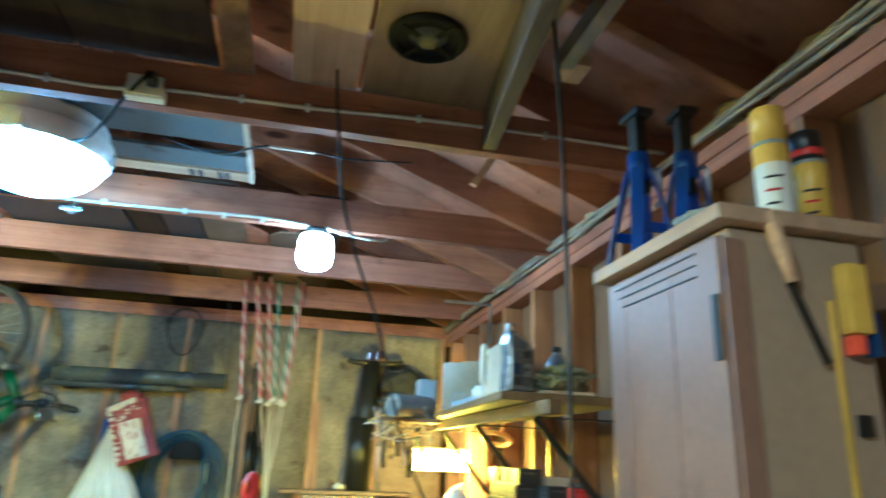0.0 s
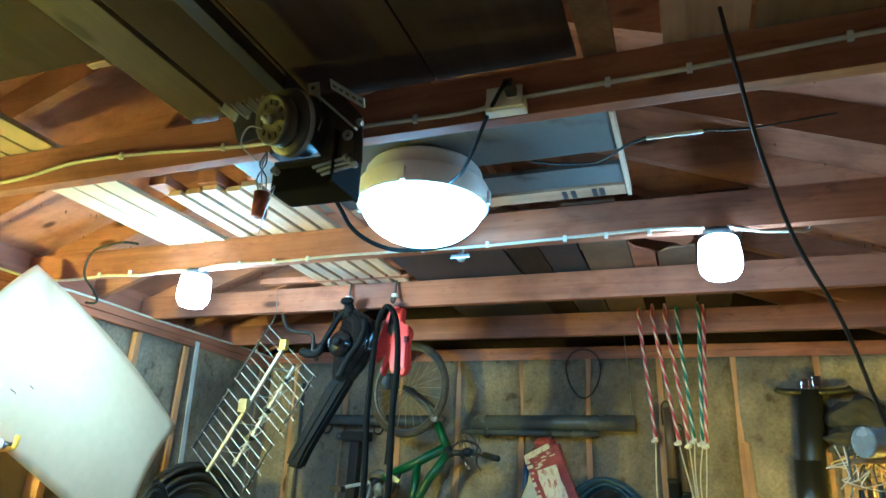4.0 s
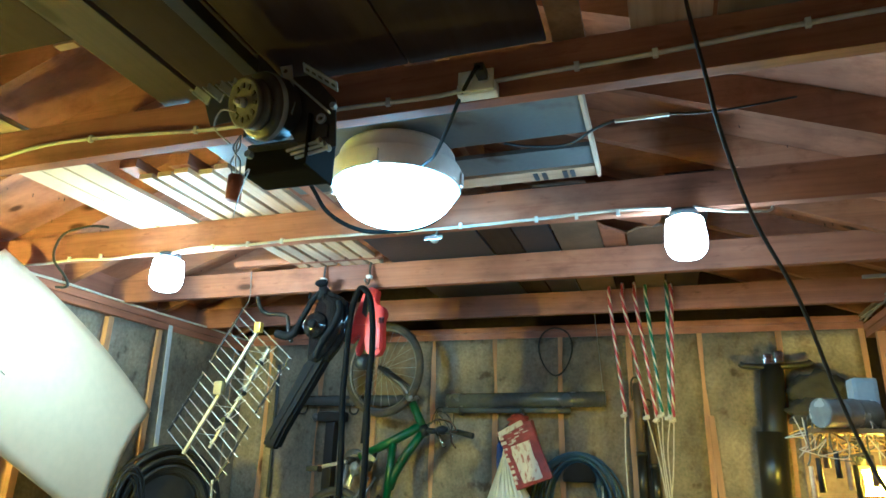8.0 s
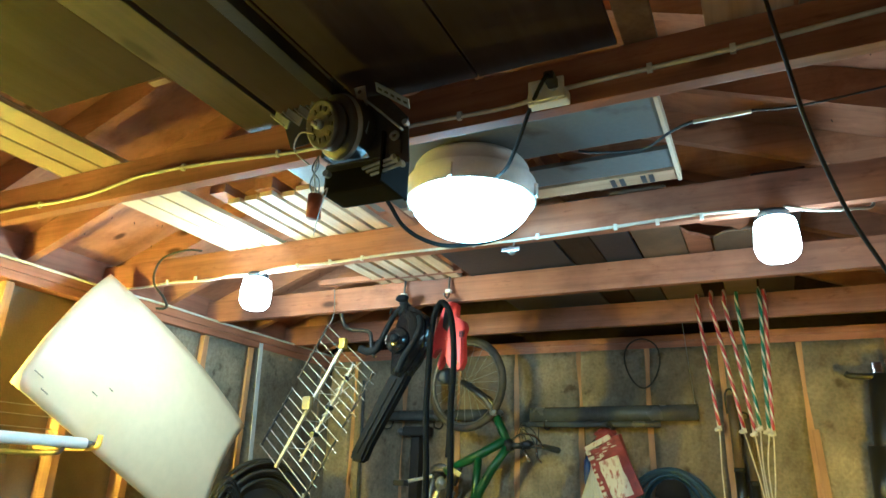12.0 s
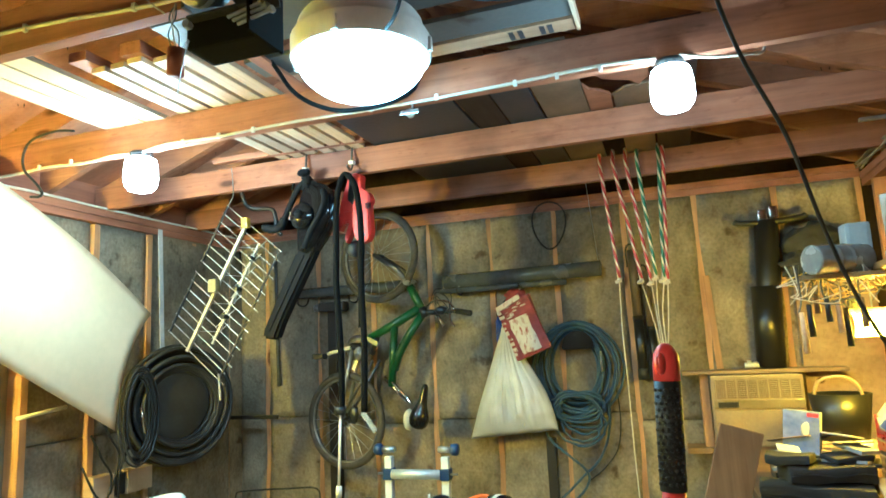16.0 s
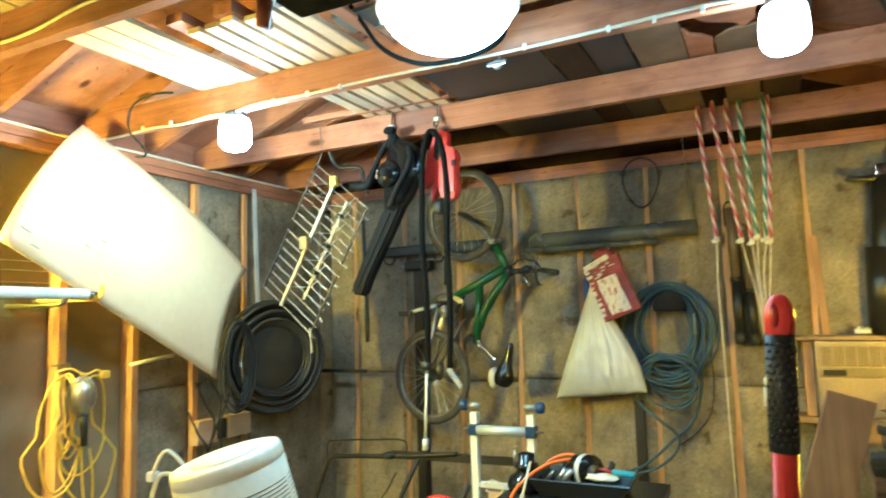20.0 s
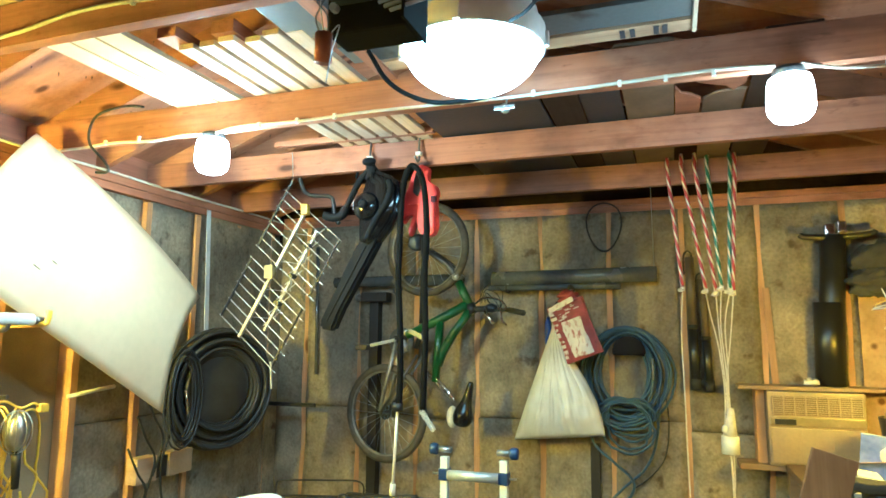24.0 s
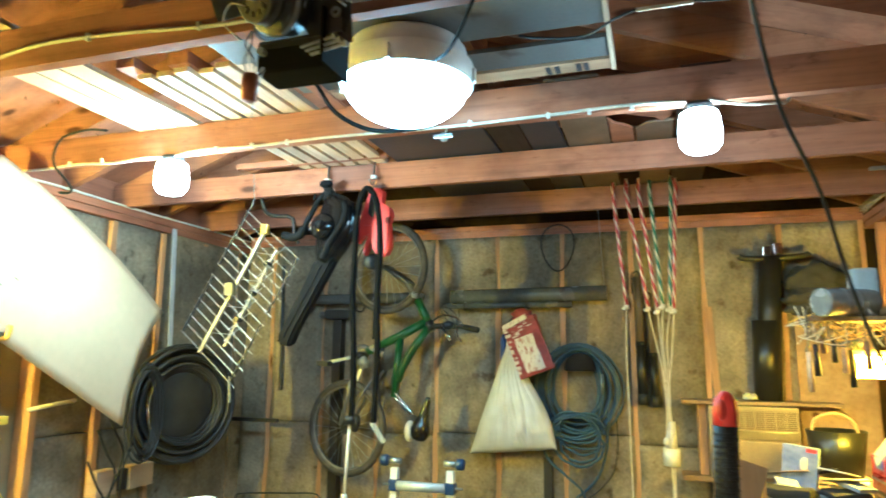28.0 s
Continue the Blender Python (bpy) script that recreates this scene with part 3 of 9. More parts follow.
part("bottom_plate", box(B(), (XL - 0.089, YF, 0), (XL, YB, 0.038), 0.003), wood_y, wall_left)
bm = B()
box(bm, (XR, YF, 2.345), (XR + 0.089, YB, 2.383), 0.003)
box(bm, (XR - 0.003, YF, 2.386), (XR + 0.089, YB, 2.424), 0.003)
part("top_plate", bm, wood_y, wall_right)
part("bottom_plate", box(B(), (XR, YF, 0), (XR + 0.089, YB, 0.038), 0.003), wood_y, wall_right)

# studs
BACK_STUDS = [-2.78 + 0.4175 * i for i in range(10)]
me = bpy.data.meshes.new("stud")
bm = box(B(), (-0.019, 0, 0), (0.019, 0.089, 2.36), 0.002)
bm.to_mesh(me)
bm.free()
me.materials.append(dusty_stud)
for x in BACK_STUDS:
    piece("stud", me, (x, YB - 0.002, 0.039), wall_back)
ms = bpy.data.meshes.new("stud")
bm = box(B(), (0, -0.019, 0), (0.089, 0.019, 2.305), 0.002)
bm.to_mesh(ms)
bm.free()
ms.materials.append(dusty_stud)
for i in range(-8, 9):
    y = 1.965 + 0.392 * i
    if YF < y < 4.35:
        piece("stud", ms, (XL - 0.089, y, 0.039), wall_left)
mr = ms.copy()
mr.materials[0] = wall_stud
for y in (4.25, 3.90, 3.55, 3.13, 2.72, 2.31, 1.9, 1.49, 1.08, 0.67, 0.26, -0.15, -0.56, -0.97, -1.38, -1.79, -2.2):
    piece("stud", mr, (XR, y, 0.039), wall_right)

# rock wool batts between the studs of the end wall, two high
edges = [XL + 0.0] + BACK_STUDS + [XR]
for i, (a, b) in enumerate(zip(edges, edges[1:])):
    a, b = (a + 0.019 if i else a), (b - 0.019 if b < XR - 0.01 else b)
    if b - a < 0.03:
        continue
    cut = 1.13 + random.uniform(-0.05, 0.05)
    for j, (z0, z1) in enumerate(((0.04, cut - 0.003), (cut + 0.003, 2.398))):
        bm = B()
        nx, nz = 9, 26
        grid = []
        for iz in range(nz + 1):
            row = []
            for ix in range(nx + 1):
                u, v = ix / nx, iz / nz
                edge = min(1, 9 * min(u, 1 - u), 22 * min(v, 1 - v))
                q = Vector((a + (b - a) * u, 3.0 * i + j, z0 + (z1 - z0) * v))
                bulge = 0.013 * edge + edge * (0.012 * noise.noise(q * 3.5) + 0.006 * noise.noise(q * 11) + 0.004 * noise.noise(q * 26))
                rag = (1 if u > 0.5 else -1) * max(0, abs(u - 0.5) * 2 - 0.75) * 4 * (0.003 + 0.020 * noise.noise(Vector((i * 7.3 + (9 if u > 0.5 else 0), j, q.z * 2.6))))
                row.append(bm.verts.new((q.x + rag, YB + 0.0015 - bulge - 0.004 * (1 - edge), q.z)))
            grid.append(row)
        for iz in range(nz):
            for ix in range(nx):
                bm.faces.new((grid[iz][ix], grid[iz][ix + 1], grid[iz + 1][ix + 1], grid[iz + 1][ix]))
        border = [grid[0][k] for k in range(nx + 1)] + [grid[k][nx] for k in range(1, nz + 1)] + [grid[nz][k] for k in range(nx - 1, -1, -1)] + [grid[k][0] for k in range(nz - 1, 0, -1)]
        back = [bm.verts.new((min(max(v.co.x, a), b), YB + 0.095, v.co.z)) for v in border]
        for k in range(len(border)):
            k2 = (k + 1) % len(border)
            bm.faces.new((border[k2], border[k], back[k], back[k2]))
        part("insulation_batt", bm, batt_mat, wall_back, smooth=True)

# batts stuffed flush between the far studs of the stud wall
for i, (y0, y1, x) in enumerate(((2.770, 3.120, XL - 0.022), (3.162, 3.513, XL - 0.006), (3.553, 4.298, XL + 0.004))):
    for j, (z0, z1) in enumerate(((0.04, 1.197), (1.203, 2.352))):
        bm = B()
        ny, nz = (14 if i == 2 else 8), 22
        grid = []
        for iz in range(nz + 1):
            row = []
            for iy in range(ny + 1):
                u, v = iy / ny, iz / nz
                edge = min(1, 8 * min(u, 1 - u), 20 * min(v, 1 - v))
                q = Vector((7.0 * i + 3 * j, y0 + (y1 - y0) * u, z0 + (z1 - z0) * v))
                row.append(bm.verts.new((x - 0.010 * (1 - edge) + edge * (0.008 * noise.noise(q * 4) + 0.004 * noise.noise(q * 13)), q.y, q.z)))
            grid.append(row)
        for iz in range(nz):
            for iy in range(ny):
                bm.faces.new((grid[iz][iy], grid[iz][iy + 1], grid[iz + 1][iy + 1], grid[iz + 1][iy]))
        rim = [e for e in bm.edges if e.is_boundary]
        deep = bmesh.ops.extrude_edge_only(bm, edges=rim)["geom"]
        for v in deep:
            if isinstance(v, bmesh.types.BMVert):
                v.co.x = XL - (0.088 if i < 2 else 0.0005)
        bmesh.ops.recalc_face_normals(bm, faces=bm.faces)
        part("insulation_batt", bm, batt_mat, wall_left, smooth=True)

# ceiling joists (ties) and rafters
JOISTS = [(-1.76, 2.43), (-0.92, 2.43), (-0.08, 2.43), (0.76, 2.43), (1.60, 2.425), (2.455, 2.437), (3.19, 2.437), (3.93, 2.435)]
for y, z in JOISTS:
    solid("ceiling_joist", box(B(), (XL - 0.08, y, z), (XR + 0.08, y + 0.038, z + 0.128), 0.003), wood_x, "reddish sawn lumber ceiling joist", "joist", "ceiling joists", "structure")
NEAR_SIDE = {2.03: 1.995, 2.517: 2.414, 3.252: 3.148}
RAFTERS = [-1.74, -0.9, -0.06, 0.36, 0.78, 1.19, 1.662, 2.03, 2.517, 2.85, 3.252, 3.57, 3.992, 4.36]
for y in RAFTERS:
    for side, (xe, xr) in enumerate(((XR + 0.2, RIDGE + 0.02), (XL - 0.2, RIDGE - 0.02))):
        ze = roof_z(xe)
        zr = roof_z(xr)
        bm = B()
        a = [(xe, ze), (xr, zr), (xr, zr + 0.135), (xe, ze + 0.135)]
        prism(bm, a, NEAR_SIDE.get(y, y) if side == 0 else y, 0.038)
        solid("rafter", bm, rafter_wood, "sawn lumber roof rafter", "rafter", "roof rafters", "structure")
solid("ridge_board", box(B(), (RIDGE - 0.019, YF, 3.16), (RIDGE + 0.019, YB + 0.1, 3.37), 0.003), wood_y, "lumber ridge board under the roof", "ridge board", kind="structure")
bm = B()
for xe, xr in ((XR + 0.3, RIDGE + 0.001), (XL - 0.3, RIDGE)):
    ze, zr = roof_z(xe) + 0.137, roof_z(RIDGE) + 0.137
    prism(bm, [(xe, ze), (xr, zr), (xr, zr + 0.016), (xe, ze + 0.016)], YF - 0.1, YB - YF + 0.23)
solid("ceiling", bm, ply_roof, "reddish plywood roof sheathing with nail points", "ceiling", kind="structure")
# blocks that close the eaves above the side walls
for x0, x1, nm in ((XR + 0.09, XR + 0.13, "eave_block"), (XL - 0.13, XL - 0.09, "eave_block")):
    solid(nm, box(B(), (x0, YF, 2.46), (x1, YB + 0.1, 2.66)), wood_y, "sawn lumber board closing the eave", "eave board", kind="structure")

# ---- lamps ----
LX, LY = -0.848, 2.06
lamp = thing("low_bay_lamp", (LX, LY, 2.565), "round white low-bay lamp with a glowing domed lens, hung below boards", "ceiling lamp")
bm = lathe(B(), [(0.0, 2.566), (0.14, 2.566), (0.176, 2.556), (0.186, 2.54), (0.190, 2.505), (0.202, 2.50), (0.208, 2.49), (0.208, 2.432), (0.203, 2.428), (0.198, 2.43), (0.196, 2.465), (0.0, 2.465)], (LX, LY, 0), 48)
part("housing", bm, white_plastic, lamp, "white moulded plastic housing", True)
dome = [(0.195 * math.cos(a), 2.446 - 0.132 * math.sin(a)) for a in [i * math.pi / 2 / 12 for i in range(12)]] + [(0, 2.314)]
part("lens", lathe(B(), dome, (LX, LY, 0), 48), hid_glow, lamp, "glowing blue-white domed lens", True)
for k in range(4):
    a = k * math.pi / 2 + 0.1
    p = Vector((LX + 0.209 * math.cos(a), LY + 0.209 * math.sin(a), 2.452))
    part("latch", box(B(), p - Vector((0.008, 0.008, 0.022)), p + Vector((0.008, 0.008, 0.022)), 0.003), white_plastic, lamp)


def jar_lamp(x, y, glow_m):
    ob = thing("jar_lamp", (x, y, 2.437), "glowing bulb in a small black keyless socket", "bulb", "lamps under the joist")
    part("socket", lathe(B(), [(0, 2.436), (0.045, 2.436), (0.047, 2.425), (0.04, 2.412), (0.036, 2.40), (0, 2.40)], (x, y, 0), 24), black_plastic, ob, "black socket", True)
    prof = [(0.0, 2.413), (0.045, 2.412), (0.058, 2.405), (0.062, 2.39), (0.066, 2.35), (0.066, 2.315), (0.060, 2.294), (0.046, 2.278), (0.024, 2.271), (0, 2.269)]
    part("bulb", lathe(B(), prof, (x, y, 0), 28), glow_m, ob, "warm white glowing bulb", True)
    return ob


jar_lamp(0.02, 2.475, bulb_dim_glow)
jar_lamp(-2.065, 2.475, bulb_glow)
solid("lamp_block", box(B(), (-1.86, -1.60, 2.559), (-1.54, -0.80, 2.566 + 0.03), 0.003), pale_y, "short board across two joists carrying a bulb", "board")
# a third bulb between the joists nearer the garage door, lighting what faces it from below their edges
BX, BY = -1.70, -1.30
bb = thing("jar_lamp", (BX, BY, 2.44), "glowing warm bulb in a black keyless socket", "bulb", "lamps under the joist")
part("socket", lathe(B(), [(0, 2.558), (0.045, 2.558), (0.047, 2.557), (0.04, 2.547), (0.036, 2.535), (0, 2.535)], (BX, BY, 0), 24), black_plastic, bb, "black socket", True)
part("bulb", lathe(B(), [(0.0, 2.545), (0.028, 2.54), (0.05, 2.525), (0.062, 2.497), (0.054, 2.465), (0.03, 2.45), (0, 2.447)], (BX, BY, 0), 24), back_glow, bb, "warm glowing bulb", True)

# amber work light under the shelf
WX, WY = 0.722, 3.23
wl = thing("work_light", (WX, WY, 1.60), "amber fluorescent work light glowing over the bench", "work light")
part("tube", rod(B(), (WX - 0.132, WY, 1.588), (WX + 0.132, WY, 1.588), 0.042, n=16), amber_glow, wl, "glowing amber tube", True)
part("reflector", box(B(), (WX - 0.14, WY - 0.014, 1.636), (WX + 0.14, WY + 0.042, 1.652), 0.003), yellow_plastic, wl)
part("hanger", tube(B(), [(WX - 0.06, WY, 1.652), (WX - 0.06, WY, 1.72), (WX - 0.06, WY, 1.775)], 0.003, 6), galv, wl)
for s_ in (-1, 1):
    part("cap", rod(B(), (WX + s_ * 0.1325, WY, 1.588), (WX + s_ * 0.143, WY, 1.588), 0.045, n=16), yellow_plastic, wl, smooth=True)

# amber lamp hung beside the stud wall; its deep unseen hood is added to shade the ceiling
SX, SY = -2.87, 1.30
sl = thing("hanging_work_light", (SX, SY, 1.83), "amber fluorescent work light hung on the stud wall under an added hood", "work light")
part("tube", rod(B(), (SX, SY, 1.86), (SX, SY, 2.12), 0.026, n=16), amber_wall_glow, sl, "glowing amber tube", True)
part("hood", lathe(B(), [(0.0, 2.156), (0.05, 2.152), (0.112, 2.03), (0.114, 2.026), (0.05, 2.146), (0.0, 2.151)], (SX, SY, 0), 32), dark_steel, sl, "unseen sheet metal hood added to shade the ceiling from the tube", True)
# unseen curved plate added to hold amber light off the opener and stored sheets
bm = B()
arc = [math.radians(-50 + 6.0 * k) for k in range(13)]
low, high = ([bm.verts.new((SX + 0.062 * math.cos(a), SY + 0.062 * math.sin(a), z)) for a in arc] for z in (1.80, 1.94))
for k in range(12):
    bm.faces.new((low[k], low[k + 1], high[k + 1], high[k]))
bmesh.ops.solidify(bm, geom=list(bm.faces), thickness=0.002)
part("shield", bm, dark_steel, sl, "unseen curved shield added to block the tube's light towards the opener", True)
part("shield_stay", rod(B(), (SX, SY, 1.838), (SX + 0.061, SY - 0.005, 1.838), 0.003, n=6), galv, sl)
part("cap", rod(B(), (SX, SY, 2.12), (SX, SY, 2.151), 0.03, n=16), yellow_plastic, sl, smooth=True)
part("cap", rod(B(), (SX, SY, 1.83), (SX, SY, 1.859), 0.03, n=16), yellow_plastic, sl, smooth=True)
part("hanger", tube(B(), [(SX, SY, 2.155), (SX, SY, 2.25), (SX - 0.06, SY, 2.33), (XL + 0.003, SY, 2.37)], 0.004, 6), galv, sl, smooth=True)

# ---- wiring ----


def staple(bm, x, y, z):
    box(bm, (x - 0.006, y - 0.006, z - 0.011), (x + 0.006, y + 0.004, z + 0.011), 0.002)


wa = thing("white_cable", (-1.0, 1.59, 2.48), "white sheathed cable stapled along the joist", "cable")
pts = [(-3.0, 2.46), (-2.5, 2.462), (-2.08, 2.452), (-1.8, 2.483), (-1.51, 2.475), (-1.16, 2.45), (-0.81, 2.455), (-0.55, 2.45), (-0.4, 2.468), (-0.05, 2.476), (0.25, 2.492), (0.6, 2.50), (1.0, 2.50)]
part("sheath", tube(B(), curve([(x, 1.594, z) for x, z in pts], 5), 0.0055, 6), white_cord_m, wa, smooth=True)
for x, z in ((-1.62, 2.48), (-1.25, 2.457), (-0.68, 2.453), (-0.22, 2.473), (-0.05, 2.476), (0.25, 2.492), (0.62, 2.50), (-2.3, 2.455)):
    bm = B()
    staple(bm, x, 1.594, z)
    part("staple", bm, white_plastic, wa)
wb = thing("white_cable", (-1.0, 2.45, 2.44), "white cable stapled below the joist between two bulbs", "cable")
pts = [(-2.98, 2.435), (-2.75, 2.43), (-2.55, 2.437), (-2.35, 2.425), (-2.2, 2.436), (-2.1, 2.43)]
part("sheath", tube(B(), curve([(x, 2.450, z) for x, z in pts], 5), 0.0055, 6), white_cord_m, wb, smooth=True)
pts = [(-2.03, 2.43), (-1.9, 2.445), (-1.66, 2.438), (-1.35, 2.444), (-1.0, 2.438), (-0.75, 2.437), (-0.5, 2.442), (-0.19, 2.45), (-0.02, 2.44)]
part("sheath", tube(B(), curve([(x, 2.448, z) for x, z in pts], 5), 0.0055, 6), white_cord_m, wb, smooth=True)
part("sheath", tube(B(), curve([(0.05, 2.448, 2.44), (0.1, 2.46, 2.43), (0.17, 2.48, 2.424), (0.25, 2.51, 2.43), (0.31, 2.6, 2.47), (0.33, 2.7, 2.6)], 5), 0.005, 6), white_cord_m, wb, smooth=True)
for x in (-2.6, -2.42, -1.83, -1.66, -1.5, -1.0, -0.75, -0.47, -0.19, -0.33):
    bm = B()
    staple(bm, x, 2.448, 2.441)
    part("staple", bm, white_plastic, wb)

ot = thing("outlet_box", (-0.447, 1.60, 2.43), "white double socket box screwed to the joist with a black plug", "socket")
part("box", box(B(), (-0.495, 1.566, 2.425), (-0.40, 1.6, 2.455), 0.006), white_plastic, ot)
part("cover", box(B(), (-0.49, 1.558, 2.428), (-0.405, 1.566, 2.482), 0.004), cream_plastic, ot)
for x in (-0.468, -0.428):
    part("socket_face", rod(B(), (x, 1.559, 2.458), (x, 1.554, 2.458), 0.014, n=16), white_plastic, ot)
part("plug", box(B(), (-0.440, 1.512, 2.447), (-0.416, 1.556, 2.470), 0.006), black_rubber, ot)
solid("lamp_lead", tube(B(), curve([(-0.428, 1.515, 2.458), (-0.435, 1.505, 2.445), (-0.49, 1.58, 2.43), (-0.56, 1.69, 2.405), (-0.63, 1.80, 2.40), (-0.70, 1.905, 2.43)], 6), 0.0048, 8), cord_black, "black cord running from the socket to the lamp", "cord", smooth=True)
solid("black_cable", tube(B(), curve([(-1.27, 2.18, 2.60), (-1.24, 2.22, 2.54), (-1.205, 2.25, 2.475), (-1.15, 2.28, 2.43), (-1.07, 2.31, 2.40), (-0.99, 2.35, 2.405), (-0.90, 2.385, 2.425), (-0.82, 2.41, 2.47), (-0.79, 2.42, 2.56)], 6), 0.008, 8), cord_black, "thick black lead looping beneath the lamp", "cord", smooth=True)
hang = curve([(0.015, 1.52, 2.56), (0.022, 1.50, 2.46), (0.035, 1.50, 2.36), (0.058, 1.53, 2.22), (0.12, 1.70, 2.11), (0.20, 1.80, 1.96), (0.27, 1.92, 1.78), (0.345, 2.0, 1.60), (0.45, 2.05, 1.42), (0.58, 2.09, 1.27), (0.685, 2.12, 1.14), (0.78, 2.13, 1.04), (0.86, 2.14, 0.93)], 6)
solid("drop_lead", tube(B(), hang, 0.0042, 8), black_rubber, "black cord hanging from the joist to the bench", "cord", smooth=True)
solid("drop_lead", tube(B(), curve([(0.455, 1.13, 2.56), (0.457, 1.11, 2.40), (0.463, 1.10, 2.1), (0.468, 1.10, 1.8), (0.475, 1.11, 1.5), (0.50, 1.13, 1.2), (0.53, 1.15, 0.95)], 5), 0.0045, 8), black_rubber, "black cord hanging straight down beside the locker", "cord", smooth=True)
for k, (dx, dz, r) in enumerate(((-0.004, 0.006, 0.0065), (-0.012, 0.016, 0.006), (0.004, 0.022, 0.0075), (-0.006, 0.030, 0.006), (0.010, 0.036, 0.006))):
    pts = [(XR - 0.016 + dx + 0.011 * math.sin(3.1 * y + k) + 0.006 * math.sin(9.0 * y + 2 * k), y, 2.426 + dz + 0.006 * (1 + math.sin(2.2 * y + 2 * k)) * (0.3 + 0.25 * k)) for y in [-2.4 + 0.34 * i for i in range(21)]]
    solid("plate_cable", tube(B(), curve(pts, 3), r, 7), (old_cable, old_cable, twine, old_cable, old_cable)[k], "sheathed cable lying along the wall plate", "cable", "cables along the wall plate", smooth=True)
solid("plate_cable", tube(B(), curve([(XL + 0.012 + 0.004 * math.sin(5 * y), y, 2.441 + 0.003 * math.sin(7 * y)) for y in [-2.0 + 0.4 * i for i in range(17)]], 3), 0.0065, 7), white_cord_m, "white sheathed cable lying along the wall plate", "cable", "cables along the wall plate", smooth=True)
for k, y in enumerate((4.05, 3.72, 3.38, 2.98, 2.62, 2.15, 1.75, 1.3, 1.1, 0.85)):
    solid("wool_tuft", lump(B(), (XR + 0.05, y, 2.474), (0.045, 0.075 + 0.02 * (k % 3), 0.055), k, 0.6, 4), foam, "yellowish mineral wool tuft stuffed in the eave", "insulation", "insulation tufts", smooth=True)
solid("pale_stick", plank(B(), (0.555, 1.90, 2.56), (0.49, 1.895, 2.45), 0.022, 0.012, (0, -1, 0.1)), pale_x, "pale raw stick nailed under the rafter", "stick")
solid("corner_filler", box(B(), (XL - 0.095, YB - 0.14, 0.04), (XL + 0.004, YB + 0.09, 2.30), 0.01), batt_mat, "rock wool strip stuffed into the wall corner", "insulation", kind="structure")
# nail points poking through the roof sheathing
rn = random.Random(77)
bm = B()
for k in range(220):
    x = rn.uniform(-2.95, -1.1) if k % 3 else rn.uniform(-0.8, 0.95)
    y = (2.2 + 0.11 * (k % 19)) + rn.uniform(-0.015, 0.015)
    z = roof_z(x) + 0.137
    rod(bm, (x, y, z + 0.004), (x + rn.uniform(-0.003, 0.003), y, z - rn.uniform(0.008, 0.018)), 0.0028, 0.0012, n=5)
solid("nail_points", bm, black_iron, "rusty nail points through the roof sheathing", "nails", kind="stuff")

# ---- things laid on the joists ----
TOP = 2.556  # top of the nearer joists


def laid(name, lo, hi, material, label, category="board", group=""):
    return solid(name, box(B(), lo, hi, 0.003), material, label, category, group)


# white vinyl siding lengths
for k, (x0, x1, y0, y1) in enumerate(((-2.235, -1.925, 0.3, 2.52),)):
    sd = thing("siding_panel", ((x0 + x1) / 2, 1.4, TOP), "white grooved vinyl siding panel laid across joists", "siding")
    part("backing", box(B(), (x0, y0, TOP + 0.013), (x1, y1, TOP + 0.018), 0.001), white_vinyl, sd)
    w_ = (x1 - x0) / 3
    for k2 in range(3):
        part("lap", box(B(), (x0 + w_ * k2 + 0.004, y0, TOP + 0.002), (x0 + w_ * (k2 + 1) - 0.007, y1, TOP + 0.0125), 0.003), white_vinyl, sd)
    for xx in (x0 + 0.001, x1 - 0.005):
        part("rib", box(B(), (xx, y0, TOP + 0.001), (xx + 0.004, y1, TOP + 0.0125), 0.001), white_vinyl, sd)
# wooden strips side by side
for i in range(6):
    x = -1.86 + i * 0.082
    ya, yb = 2.0 + 0.03 * random.random() + 0.02 * (i % 2), 3.17 + 0.05 * random.random()
    laid("wood_strip", (x, ya, 2.568), (x + 0.06, yb, 2.588), strip_y, "pale planed wood strip lying across the joists", "wood strip", "wood strips on the joists")
for i in range(4):
    x, q_ = -1.90 + i * 0.095, (0.0, 0.10, 0.03, 0.14)[i]
    laid("wood_offcut", (x, 1.97 + q_, 2.59), (x + (0.075, 0.05, 0.085, 0.06)[i], 2.28 + q_, 2.59 + (0.035, 0.022, 0.045, 0.03)[i]), wood_y, "short reddish lumber offcut on the wood strips", "offcut", "offcuts on the strips")
laid("lumber_stick", (-2.2, 3.10, 2.568), (-1.35, 3.135, 2.598), wood_x, "reddish stick laid along the joist", "stick")
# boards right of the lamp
# the two white boards carry their shade as a dark grey base colour
laid("laminated_board", (-1.45, 1.86, 2.57), (-0.245, 2.09, 2.586), laminate, "white laminated shelf board laid across joists, its shade coloured in as dark grey", "board", "laminated boards")
laid("laminated_board", (-1.35, 2.18, 2.57), (-0.25, 2.31, 2.586), laminate, "white laminated shelf board laid across joists, its shade coloured in as dark grey", "board", "laminated boards")
bx = thing("printed_board", (-0.4, 2.36, 2.566), "pale wooden board with dark stencilled print", "board")
part("board", box(B(), (-1.3, 2.325, 2.567), (-0.25, 2.40, 2.585), 0.002), pale_x, bx)
for i, x in enumerate((-0.46, -0.43, -0.36, -0.335)):
    part("print_bar", box(B(), (x, 2.335, 2.564), (x + 0.016, 2.39, 2.5665)), print_dark, bx)
part("edge_strip", box(B(), (-0.248, 1.86, 2.56), (-0.236, 2.40, 2.60), 0.002), white_vinyl, bx, "white edging strip")
laid("carrier_batten", (-1.5, 2.0, 2.589), (-0.3, 2.06, 2.61), wood_x, "lumber batten lying on the shelf boards", "batten")
